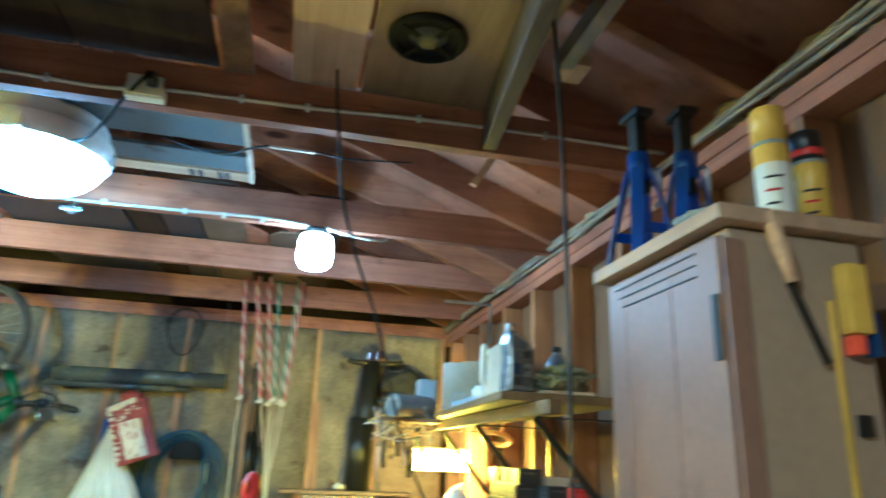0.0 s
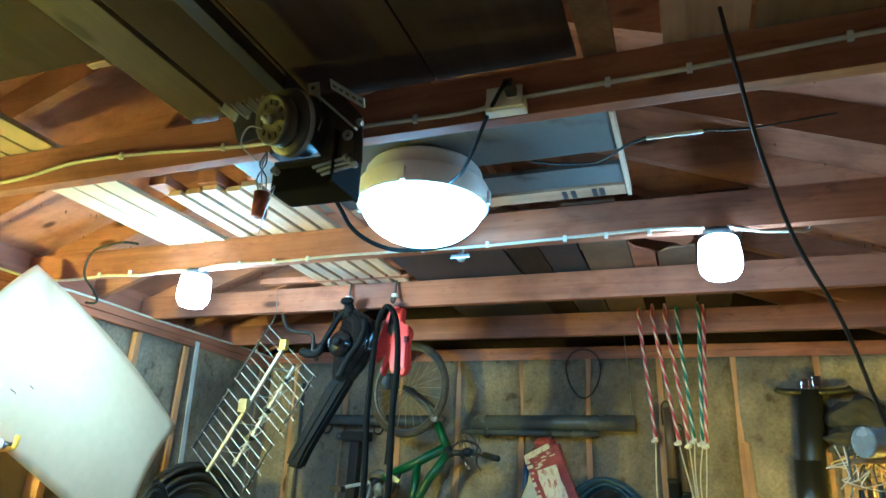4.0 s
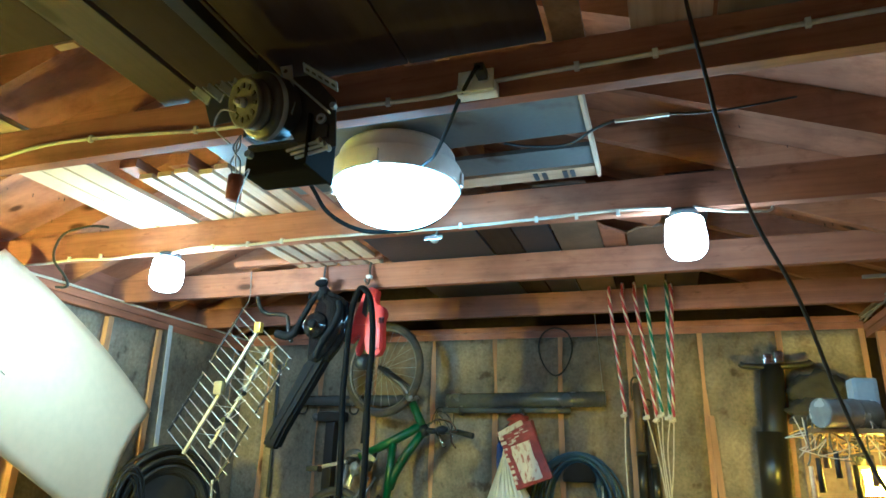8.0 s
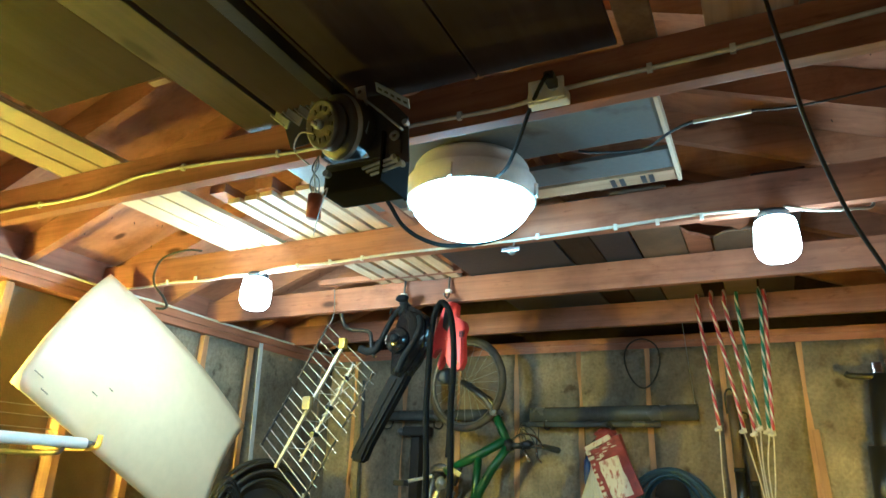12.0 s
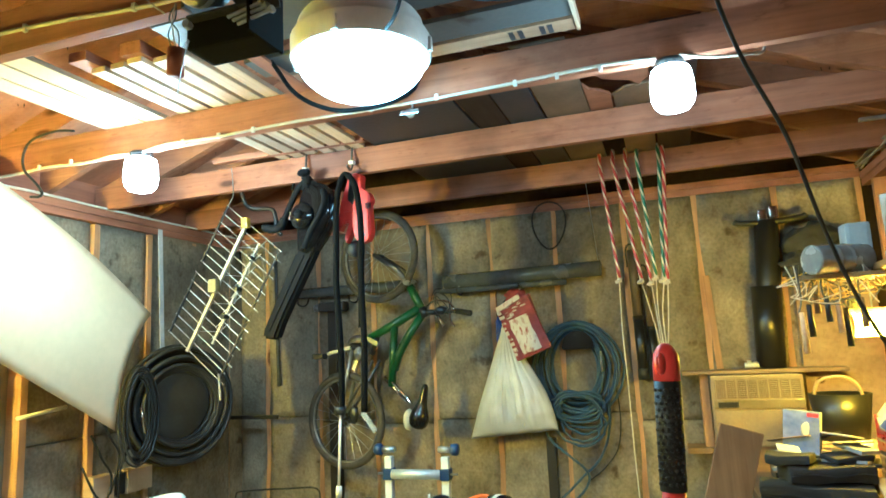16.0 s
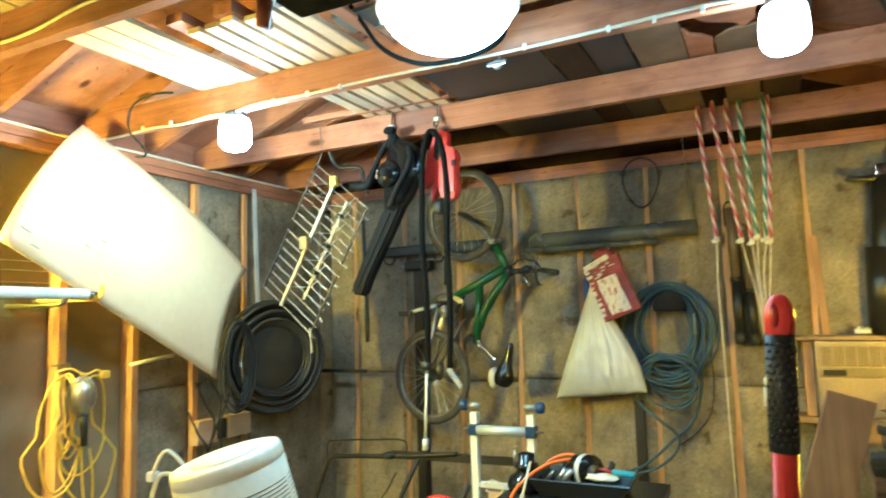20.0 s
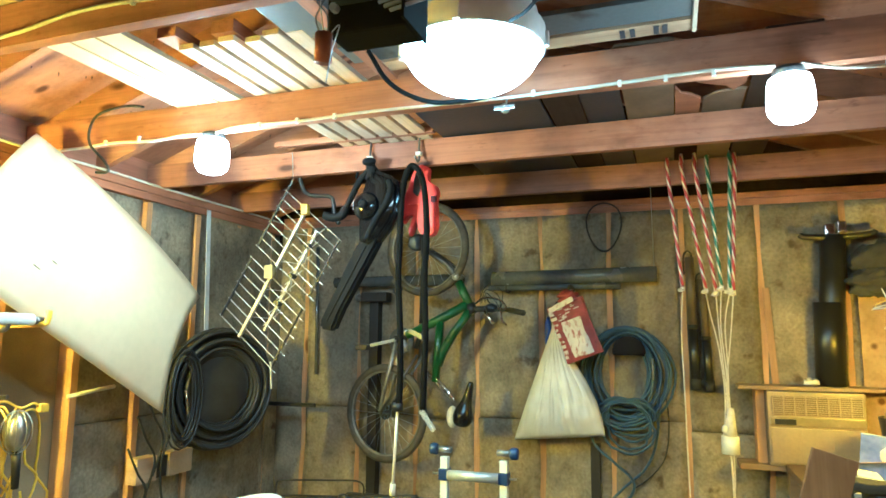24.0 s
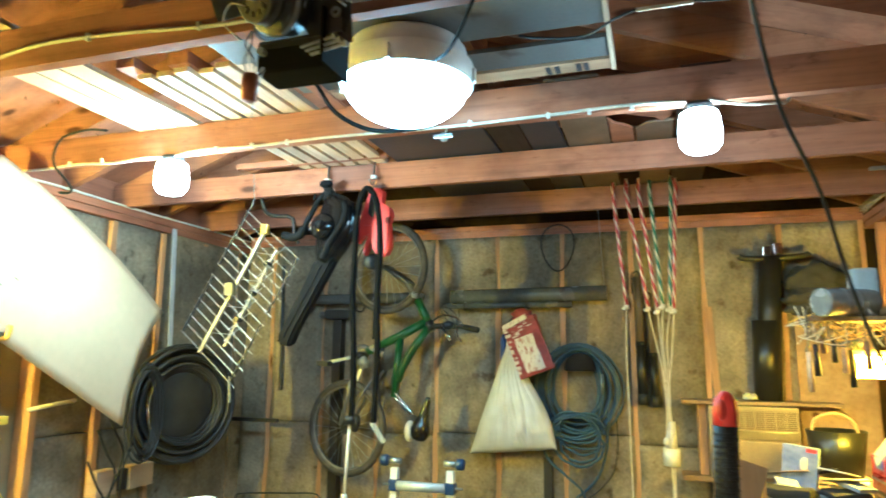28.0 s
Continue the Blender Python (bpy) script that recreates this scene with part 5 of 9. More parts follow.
for v0, v1 in ((0.0, 0.44), (0.53, 1.0)):
    for u in (0.02, 0.98):
        part("side_bar", plank(B(), ant(u, v0), ant(u, v1), 0.010, 0.010), black_iron, an, "black side bar")
    for i in range(8):
        v = v0 + (v1 - v0) * i / 7
        e = 0.05 * (i % 2)
        part("grid_rod", rod(B(), ant(-0.01, v), ant(1.02 + e, v), 0.0026, n=6), dull_alu, an)
part("feed_box", box(B(), ant(0.42, 0.49, 0.05) - Vector((0.024, 0.018, 0.034)), ant(0.42, 0.49, 0.05) + Vector((0.024, 0.018, 0.034)), 0.008), tan_tin, an, "cream feed box")
part("rear_boom", plank(B(), ant(0.58, 0.08, -0.06), ant(0.58, 0.88, -0.06), 0.014, 0.014), dull_alu, an)
for i in range(7):
    v = 0.12 + 0.11 * i
    c = ant(0.58, v, -0.07)
    part("director", rod(B(), c - Vector((0.07, 0, 0.05)) * (0.7 + 0.1 * (i % 3)), c + Vector((0.07, 0, 0.05)) * (0.7 + 0.1 * (i % 3)), 0.0028, n=6), alu, an)
    part("brace", rod(B(), ant(0.58, v, -0.06), ant(0.42 + 0.3 * (i % 2), v + 0.06, 0.0), 0.0022, n=6), alu, an)
for v in (0.2, 0.44, 0.66):
    part("insulator", rod(B(), ant(0.58, v, -0.03), ant(0.58, v, -0.075), 0.014, n=10), black_plastic, an)
part("pole_stub", rod(B(), ant(0.95, 0.96, 0.01), ant(0.95, 0.96, 0.01) + Vector((0.01, 0, -0.13)), 0.006, n=8), galv, an)
part("hook_wire", tube(B(), curve([ant(0.02, 0.0), ant(0.02, 0.0) + Vector((0.03, -0.0, 0.05)), ant(0.02, 0.0) + Vector((0.03, 0.0, 0.12)), ant(0.02, 0) + Vector((0.03, -0.012, 0.20))], 5), 0.0025, 6), dark_steel, an, smooth=True)
solid("hanging_bracket", tube(B(), curve([(-2.14, 3.24, 2.47), (-2.13, 3.27, 2.39), (-2.10, 3.30, 2.36), (-1.99, 3.30, 2.345), (-1.965, 3.30, 2.31), (-1.955, 3.30, 2.24), (-1.93, 3.30, 2.20)], 5), 0.011, 8), black_iron, "bent black iron bracket behind the antenna", "bracket", smooth=True)

# ---- bicycle hung nose up on the end wall ----
bk = thing("bicycle", (-1.8, 4.2, 0.88), "green full-suspension bicycle hung nose up on the wall", "bicycle")


def bp(x, z, dy=0.0):
    return Vector((x, 4.19 + dy, z))


def wheel(cx, cz, yaw):
    c = bp(cx, cz)
    axis = Vector((math.sin(yaw), math.cos(yaw), 0))
    wv = part("wheel", lathe(B(), [(0.266, -0.012), (0.252, -0.013), (0.247, 0.0), (0.252, 0.013), (0.266, 0.012)], (0, 0, 0), 48, frame_of(c, (0, 0, 1), axis)), rim_alu, bk, "dull alloy rim", True)
    part("tyre", tube(B(), [frame_of(c, (0, 0, 1), axis) @ Vector((0.278 * math.cos(a), 0.278 * math.sin(a), 0)) for a in [2 * math.pi * i / 48 for i in range(48)]], 0.0235, 10, True), tyre_rubber, wv, "dusty black tyre", True)
    part("hub", rod(B(), c - axis * 0.045, c + axis * 0.045, 0.016, n=12), dark_steel, wv, smooth=True)
    bm = B()
    u, v = basis(axis)
    for i in range(24):
        a = 2 * math.pi * i / 24
        b_ = a + (0.5 if i % 2 else -0.5)
        s = axis * (0.028 if i % 4 < 2 else -0.028)
        rod(bm, c + s + 0.018 * (math.cos(b_) * u + math.sin(b_) * v), c + 0.25 * (math.cos(a) * u + math.sin(a) * v), 0.0012, n=4)
    part("spokes", bm, galv, wv)
    return wv


wheel(-1.785, 2.18, 0.20)
wheel(-2.045, 1.16, 0.20)
part("fork", tube(B(), [bp(-1.785, 2.18, -0.055), bp(-1.64, 2.08, -0.05), bp(-1.56, 1.98, -0.045)], 0.016, 10), dark_steel, bk, "dark suspension fork leg", True)
part("fork", tube(B(), [bp(-1.785, 2.18, 0.055), bp(-1.64, 2.08, 0.05), bp(-1.56, 1.98, 0.045)], 0.016, 10), dark_steel, bk, smooth=True)
part("crown", rod(B(), bp(-1.575, 1.995, -0.065), bp(-1.575, 1.995, 0.065), 0.022, n=12), galv, bk, smooth=True)
part("head_tube", rod(B(), bp(-1.575, 1.97), bp(-1.49, 1.80), 0.026, n=14), green_paint, bk, smooth=True)
part("down_tube", tube(B(), [bp(-1.515, 1.83), bp(-1.70, 1.735), bp(-1.91, 1.64)], [0.028, 0.027, 0.025], 14), green_paint, bk, smooth=True)
part("top_tube", tube(B(), [bp(-1.50, 1.79), bp(-1.60, 1.66), bp(-1.675, 1.54), bp(-1.70, 1.46)], [0.024, 0.026, 0.028, 0.026], 14), green_paint, bk, smooth=True)
part("seat_tube", rod(B(), bp(-1.69, 1.73), bp(-1.72, 1.36), 0.024, n=14), green_paint, bk, smooth=True)
part("seat_post", rod(B(), bp(-1.77, 1.42), bp(-1.625, 1.27), 0.0125, n=12), chrome, bk, "chrome seat post", True)
# saddle stands on its nose-up edge: slim nose above, wide padded rear below
sd = tube(B(), curve([bp(-1.468, 1.37, -0.07), bp(-1.485, 1.30, -0.07), bp(-1.505, 1.23, -0.07), bp(-1.525, 1.165, -0.07), bp(-1.54, 1.115, -0.07)], 5), [0.012, 0.017, 0.021, 0.023, 0.024, 0.026, 0.028, 0.030, 0.033, 0.037, 0.043, 0.049, 0.055, 0.060, 0.063, 0.064, 0.063, 0.060, 0.054, 0.044, 0.026], 14)
for v in sd.verts:
    v.co.x = -1.50 + (v.co.x + 1.50) * 0.95
part("saddle", sd, black_gloss, bk, "black padded saddle", True)
part("saddle_side", lump(B(), bp(-1.585, 1.165, -0.07), (0.032, 0.05, 0.062), 6, 0.06), cream_plastic, bk, "cream saddle flank", True)
part("saddle_rail", tube(B(), curve([bp(-1.69, 1.39, -0.07), bp(-1.63, 1.33, -0.07), bp(-1.57, 1.26, -0.07)], 5), 0.007, 8), chrome, bk, smooth=True)
part("shifter", lump(B(), bp(-1.33, 1.80, -0.13), (0.04, 0.03, 0.026), 3, 0.25), black_plastic, bk, smooth=True)
part("headset", rod(B(), bp(-1.50, 1.83), bp(-1.475, 1.775), 0.030, n=14), black_plastic, bk, smooth=True)
part("brake_arm", tube(B(), curve([bp(-1.44, 1.83, -0.08), bp(-1.36, 1.86, -0.14), bp(-1.26, 1.84, -0.2), bp(-1.22, 1.80, -0.22)], 5), 0.006, 8), chrome, bk, smooth=True)
part("linkage", plank(B(), bp(-1.88, 1.67, -0.04), bp(-1.78, 1.62, -0.05), 0.03, 0.012, (0, -1, 0)), dark_steel, bk)
part("linkage", plank(B(), bp(-1.90, 1.60, -0.05), bp(-1.95, 1.47, -0.06), 0.024, 0.012, (0, -1, 0)), steel_mid, bk)
part("front_derailleur", lump(B(), bp(-1.90, 1.57, -0.08), (0.03, 0.02, 0.04), 8, 0.35), steel_mid, bk, smooth=True)
part("shock", rod(B(), bp(-1.80, 1.69), bp(-1.85, 1.56), 0.017, n=12), black_plastic, bk, smooth=True)
part("chain_stay", rod(B(), bp(-1.96, 1.61, -0.05), bp(-2.06, 1.18, -0.06), 0.011, n=10), steel_mid, bk, smooth=True)
part("chain_stay", rod(B(), bp(-1.96, 1.61, 0.05), bp(-2.06, 1.18, 0.06), 0.011, n=10), steel_mid, bk, smooth=True)
part("seat_stay", rod(B(), bp(-1.82, 1.52, -0.05), bp(-2.05, 1.17, -0.06), 0.009, n=10), dark_steel, bk, smooth=True)
part("seat_stay", rod(B(), bp(-1.82, 1.52, 0.05), bp(-2.05, 1.17, 0.06), 0.009, n=10), dark_steel, bk, smooth=True)
part("chain_ring", lathe(B(), [(0.05, -0.003), (0.082, -0.003), (0.085, 0.0), (0.082, 0.003), (0.05, 0.003), (0.05, -0.003)], (0, 0, 0), 32, frame_of(bp(-1.97, 1.605, 0.05), (1, 0, 0), (0, 1, 0))), dark_steel, bk, smooth=True)
part("bottom_bracket", rod(B(), bp(-1.955, 1.615, -0.06), bp(-1.955, 1.615, 0.06), 0.024, n=14), black_iron, bk, smooth=True)
cr = part("crank", plank(B(), bp(-1.96, 1.61, -0.075), bp(-2.12, 1.575, -0.085), 0.020, 0.014, (0, -1, 0)), steel_mid, bk)
part("pedal", box(B(), bp(-2.20, 1.545, -0.14), bp(-2.12, 1.58, -0.08), 0.006), black_plastic, cr)
part("cassette", rod(B(), bp(-2.065, 1.16, 0.03), bp(-2.065, 1.16, 0.055), 0.045, 0.03, n=20), dark_steel, bk, smooth=True)
part("derailleur", lump(B(), bp(-1.95, 1.20, -0.07), (0.03, 0.02, 0.055), 3, 0.3), black_plastic, bk, smooth=True)
part("stem", rod(B(), bp(-1.49, 1.80), bp(-1.40, 1.80, -0.02), 0.018, n=12), black_plastic, bk, smooth=True)
part("handlebar", tube(B(), curve([bp(-1.42, 1.84, 0.18), bp(-1.40, 1.82, 0.08), bp(-1.38, 1.80, -0.03), bp(-1.30, 1.79, -0.14), bp(-1.20, 1.785, -0.22)], 6), 0.0125, 10), chrome, bk, smooth=True)
part("grip", tube(B(), [bp(-1.21, 1.786, -0.21), bp(-1.11, 1.765, -0.26)], 0.016, 12), black_rubber, bk, smooth=True)
part("brake_lever", tube(B(), curve([bp(-1.26, 1.785, -0.18), bp(-1.25, 1.73, -0.20), bp(-1.22, 1.70, -0.22)], 5), 0.006, 8), chrome, bk, smooth=True)
part("bar_end", rod(B(), bp(-1.40, 1.79, -0.02), bp(-1.34, 1.71, -0.06), 0.011, n=10), chrome, bk, smooth=True)
for k in range(4):
    part("brake_cable", tube(B(), curve([bp(-1.44 + 0.02 * k, 1.84, -0.02), bp(-1.37, 1.93 - 0.02 * k, -0.1), bp(-1.27 - 0.02 * k, 1.90 - 0.03 * k, -0.12), bp(-1.27, 1.79, -0.15)], 6), 0.0025, 6), black_rubber, bk, smooth=True)
solid("wheel_hook", tube(B(), curve([(-1.80, 4.44, 2.46), (-1.80, 4.30, 2.45), (-1.80, 4.19, 2.43), (-1.80, 4.13, 2.44), (-1.80, 4.11, 2.47)], 5), 0.006, 8), dark_steel, "steel hook holding the bicycle wheel", "hook", smooth=True)

# ---- end wall: pipes, loops, canes, bags, hose ----
gp = thing("grey_pipe", (-0.9, 4.34, 1.96), "grey plastic drain pipe resting on wall brackets", "pipe")
part("pipe", tube(B(), [(-1.40, 4.36, 1.995), (-0.9, 4.355, 2.0), (-0.415, 4.35, 2.005)], 0.046, 24), pvc_grey, gp, smooth=True)
part("inside", rod(B(), (-0.4155, 4.35, 2.005), (-0.413, 4.35, 2.005), 0.040, n=24), black_plastic, gp)
thin = thing("thin_pipe", (-1.0, 4.33, 1.93), "thin dark conduit under the drain pipe", "pipe")
part("tube", rod(B(), (-1.42, 4.33, 1.937), (-0.62, 4.325, 1.937), 0.018, n=16), pvc_grey, thin, smooth=True)
p2 = thing("grey_pipe", (-2.3, 4.36, 1.97), "grey plastic pipe length behind the bicycle", "pipe")
part("pipe", rod(B(), (-2.52, 4.37, 1.995), (-1.62, 4.37, 2.0), 0.036, n=20), pvc_grey, p2, smooth=True)
for x in (-2.44, -2.05, -1.30, -0.90):
    wb_ = thing("pipe_bracket", (x, 4.40, 1.93), "dark iron bracket holding the pipe to a stud", "bracket", "pipe brackets")
    part("arm", tube(B(), curve([(x, 4.44, 2.03), (x, 4.425, 1.95), (x, 4.38, 1.912), (x, 4.30, 1.915), (x, 4.288, 1.95)], 5), 0.006, 8), black_iron, wb_, smooth=True)
ring_pts = [(-0.715 + 0.103 * math.cos(a) + 0.012 * math.sin(2 * a), 4.415, 2.305 + 0.150 * math.sin(a)) for a in [2 * math.pi * i / 24 for i in range(24)]]
solid("cable_loop", tube(B(), ring_pts, 0.005, 6, True), black_rubber, "loop of thin black cable hung on a nail", "cable", smooth=True)
solid("hanging_wire", rod(B(), (-0.425, 3.93, 2.50), (-0.43, 4.38, 2.05), 0.0015, n=5), galv, "thin straight wire hanging to the pipe", "wire")

# candy cane lights hooked over the joist
CANES = [(-0.335, -0.285, candy_red, 0), (-0.265, -0.175, candy_red, 1), (-0.20, -0.128, candy_red, 2), (-0.142, -0.102, candy_green, 3), (-0.035, -0.065, candy_green, 4), (-0.012, -0.048, candy_red, 5)]
for x0, x1, m_, k in CANES:
    cn = thing("candy_cane_light", (x0, 3.915, 1.88), ("red" if m_ is candy_red else "green") + " and white striped candy cane light hooked over a joist", "candy cane", "candy cane lights")
    zb = 1.895 - 0.012 * (k % 3)
    pts = curve([(x1, 3.905, zb), ((x0 + x1) / 2, 3.908, 2.2), (x0, 3.91, 2.49), (x0, 3.915, 2.55), (x0, 3.935, 2.588), (x0, 3.97, 2.588), (x0, 3.985, 2.56)], 7)
    part("cane", tube(B(), pts, 0.0095, 12, twist=11.0), m_, cn, smooth=True)
    part("end_cap", rod(B(), (x1, 3.905, zb), (x1 + 0.002, 3.905, zb - 0.022), 0.012, n=10), twine, cn, smooth=True)
    part("ribbon", lump(B(), (x1 - 0.008, 3.895, zb - 0.018), (0.016, 0.012, 0.010), k, 0.5, 2), twine, cn)
    cd = {0: ((-0.297, 1.65), (-0.292, 1.36), (-0.289, 1.015), (-0.282, 0.676), (-0.28, 0.3)),
          1: ((-0.158, 1.776), (-0.121, 1.58), (-0.103, 1.355), (-0.111, 1.182), (-0.10, 1.08)),
          2: ((-0.118, 1.709), (-0.106, 1.52), (-0.095, 1.36), (-0.098, 1.20), (-0.09, 1.08)),
          3: ((-0.108, 1.70), (-0.093, 1.482), (-0.089, 1.34), (-0.093, 1.228), (-0.086, 0.916), (-0.084, 0.732)),
          4: ((-0.087, 1.708), (-0.084, 1.498), (-0.086, 1.33), (-0.090, 1.16), (-0.080, 0.90), (-0.072, 0.661)),
          5: ((-0.064, 1.642), (-0.091, 1.418), (-0.084, 1.33), (-0.079, 1.20), (-0.076, 0.92), (-0.10, 0.778))}[k]
    part("cord", tube(B(), curve([(x1, 3.905, zb - 0.02)] + [(x, 3.985 + 0.004 * (k % 3), z) for x, z in cd], 6), 0.0034, 6), twine, cn, smooth=True)
pk = thing("plug_cluster", (-0.088, 3.99, 1.07), "cream plugs of the cane lights bunched together", "plugs")
part("plug", rod(B(), (-0.090, 3.99, 1.07), (-0.088, 3.99, 1.155), 0.042, n=16), cream_plastic, pk, smooth=True)
part("plug", rod(B(), (-0.088, 3.99, 1.157), (-0.080, 3.985, 1.29), 0.034, 0.014, n=14), twine, pk, smooth=True)
part("plug", lump(B(), (-0.112, 3.97, 1.19), (0.014, 0.012, 0.02), 5, 0.3, 2), cream_plastic, pk, smooth=True)
for k in range(3):
    part("plug", lump(B(), (-0.092 + 0.016 * (k % 2), 3.985, 0.80 - 0.042 * k), (0.022, 0.016, 0.018), k, 0.3, 2), cream_plastic, pk, smooth=True)

# paper bag and plastic bag on one bracket
def sack(name, corners, depth, material, label, puff, seed):
    """A soft filled sack between four corners (x, z): top left, top right, bottom right, bottom left."""
    bm = B()
    nu, nv = 88, 40
    for side in (-1, 1):
        grid = []
        for j in range(nv + 1):
            row = []
            for i in range(nu + 1):
                u, v = i / nu, j / nv
                tl, tr_, br_, bl_ = (Vector((c[0], 0, c[1])) for c in corners)
                p = (tl * (1 - u) + tr_ * u) * (1 - v) + (bl_ * (1 - u) + br_ * u) * v
                e = (4 * u * (1 - u)) ** 0.5 * min(1, 0.25 + 1.1 * v) * min(1, 5 * (1 - v)) ** 0.5
                q = Vector((p.x * 9, side * 3 + seed, p.z * 3))
                c1, c2 = noise.noise(Vector((u * 11 + 0.8 * noise.noise(Vector((u * 3, v * 2.5, 9.0))), v * 0.8, seed))), noise.noise(Vector((u * 23, v * 1.7, seed + 5.0)))
                fold = (0.36 - abs(c1)) * (0.075 * v ** 0.6 + 0.006) * max(0.16, 1 - 0.85 * v) + (0.3 - abs(c2)) * 0.030 * v ** 0.5 * (1.1 - v) + 0.010 * noise.noise(Vector((p.x * 14, v * 3, p.z * 15))) * v
                y = side * depth * e * puff + 0.018 * e * noise.noise(q * 1.7) + e * fold + 0.008 * e * v * noise.noise(Vector((p.x * 26, seed, p.z * 22)))
                hem = 0.02 * v ** 6 * noise.noise(Vector((u * 4, seed, 1.0)))
                wide = (u - 0.5) * 0.08 * math.sin(math.pi * v ** 1.5) * (1.0 if u > 0.5 else 0.1)
                row.append(bm.verts.new((p.x + wide, 4.26 + y, p.z + hem)))
            grid.append(row)
        for j in range(nv):
            for i in range(nu):
                q4 = (grid[j][i], grid[j][i + 1], grid[j + 1][i + 1], grid[j + 1][i])
                bm.faces.new(q4 if side < 0 else q4[::-1])
    bmesh.ops.remove_doubles(bm, verts=bm.verts, dist=0.0006)
    return bm


pl = thing("plastic_bag", (-0.98, 4.24, 1.02), "full white plastic carrier bag hanging from a bracket", "plastic bag")
part("bag", sack("bag", ((-1.025, 1.66), (-0.975, 1.66), (-0.72, 1.08), (-1.245, 1.035)), 0.10, bag_plastic, "", 1.0, 2), bag_plastic, pl, smooth=True)
part("knot", tube(B(), curve([(-1.0, 4.26, 1.65), (-0.99, 4.27, 1.74), (-0.93, 4.29, 1.84), (-0.90, 4.30, 1.92)], 5), [0.026, 0.024, 0.021, 0.018, 0.015, 0.014, 0.013, 0.012, 0.012, 0.011, 0.01, 0.009, 0.009, 0.008, 0.008, 0.008], 10), bag_plastic, pl, smooth=True)
part("blue_flap", lump(B(), (-1.045, 4.30, 1.66), (0.02, 0.02, 0.09), 5, 0.3), blue_paint, pl, "blue plastic flap behind", True)
mo = thing("paper_sack", (-0.87, 4.18, 1.48), "torn red and white paper sack tied at the top", "paper sack")
fr = frame_of((-0.872, 4.17, 1.695), (0.93, 0.1, 0.35), (-0.33, -0.05, 0.94))
bm = box(B(), (-0.106, -0.045, -0.185), (0.106, 0.045, 0.150), 0.012, None)
bmesh.ops.subdivide_edges(bm, edges=list(bm.edges), cuts=3, use_grid_fill=True)
for v in bm.verts:
    v.co += Vector((0.010 * noise.noise(v.co * 14), 0.014 * noise.noise(v.co * 11 + Vector((3, 0, 0))), 0.006 * noise.noise(v.co * 13)))
bmesh.ops.transform(bm, matrix=fr, verts=bm.verts)
part("sack", bm, bag_red, mo, "red printed paper", False)
bm = box(B(), (-0.060, -0.0505, -0.165), (0.055, -0.048, 0.045), 0.001)
bmesh.ops.subdivide_edges(bm, edges=list(bm.edges), cuts=4, use_grid_fill=True)
for v in bm.verts:
    v.co += Vector((0.01 * noise.noise(v.co * 30), 0.014 * noise.noise(Vector((v.co.x, 0, v.co.z)) * 11 + Vector((3, 0, 0))) - 0.012, 0.008 * noise.noise(v.co * 22)))
bmesh.ops.transform(bm, matrix=fr, verts=bm.verts)
part("worn_label", bm, bag_white, mo, "worn pale label area")
rt = random.Random(14)
for i in range(13):
    x, z = rt.uniform(-0.06, 0.05), 0.055 + 0.0055 * i
    part("print_patch", box(B(), (x - rt.uniform(0.006, 0.022), -0.0645, z), (x + rt.uniform(0.006, 0.02), -0.060, z + rt.uniform(0.003, 0.008)), 0.001, fr), bag_white, mo)
for i in range(9):
    z = -0.16 + 0.032 * i + rt.uniform(-0.006, 0.006)
    part("worn_patch", box(B(), (-0.104, -0.0625, z), (-0.078 + rt.uniform(-0.012, 0.008), -0.058, z + rt.uniform(0.010, 0.028)), 0.001, fr), bag_white, mo)
part("folded_edge", plank(B(), fr @ Vector((-0.100, -0.058, 0.128)), fr @ Vector((0.055, -0.058, 0.150)), 0.03, 0.012, tuple(fr.to_3x3() @ Vector((0, -1, 0.1)))), bag_white, mo, "worn pale folded edge")
part("tied_top", lump(B(), fr @ Vector((0.03, 0, 0.170)), (0.055, 0.035, 0.035), 7, 0.6), bag_red, mo, "crumpled tied top", True)
part("string", tube(B(), curve([fr @ Vector((-0.05, 0, 0.16)), (-0.93, 4.25, 1.90), (-0.91, 4.29, 1.945), (-0.88, 4.25, 1.91), fr @ Vector((0.0, 0, 0.165))], 6), 0.0035, 6), black_rubber, mo, smooth=True)

# blue air hose on a round hanger
ah = thing("air_hose", (-0.62, 4.32, 0.62), "coiled blue rubber air hose on a round black hanger", "air hose")
bm = prism(B(), [(-0.68 , 1.535)] + [(-0.585 + 0.092 * math.cos(a), 1.56 + 0.085 * math.sin(a)) for a in [math.pi - i * math.pi / 12 for i in range(13)]] + [(-0.49, 1.535)], 4.33, 0.09)
bmesh.ops.bevel(bm, geom=list(bm.edges), offset=0.008, segments=2, affect="EDGES")
part("hanger", bm, black_gloss, ah, "glossy black hanger hood")
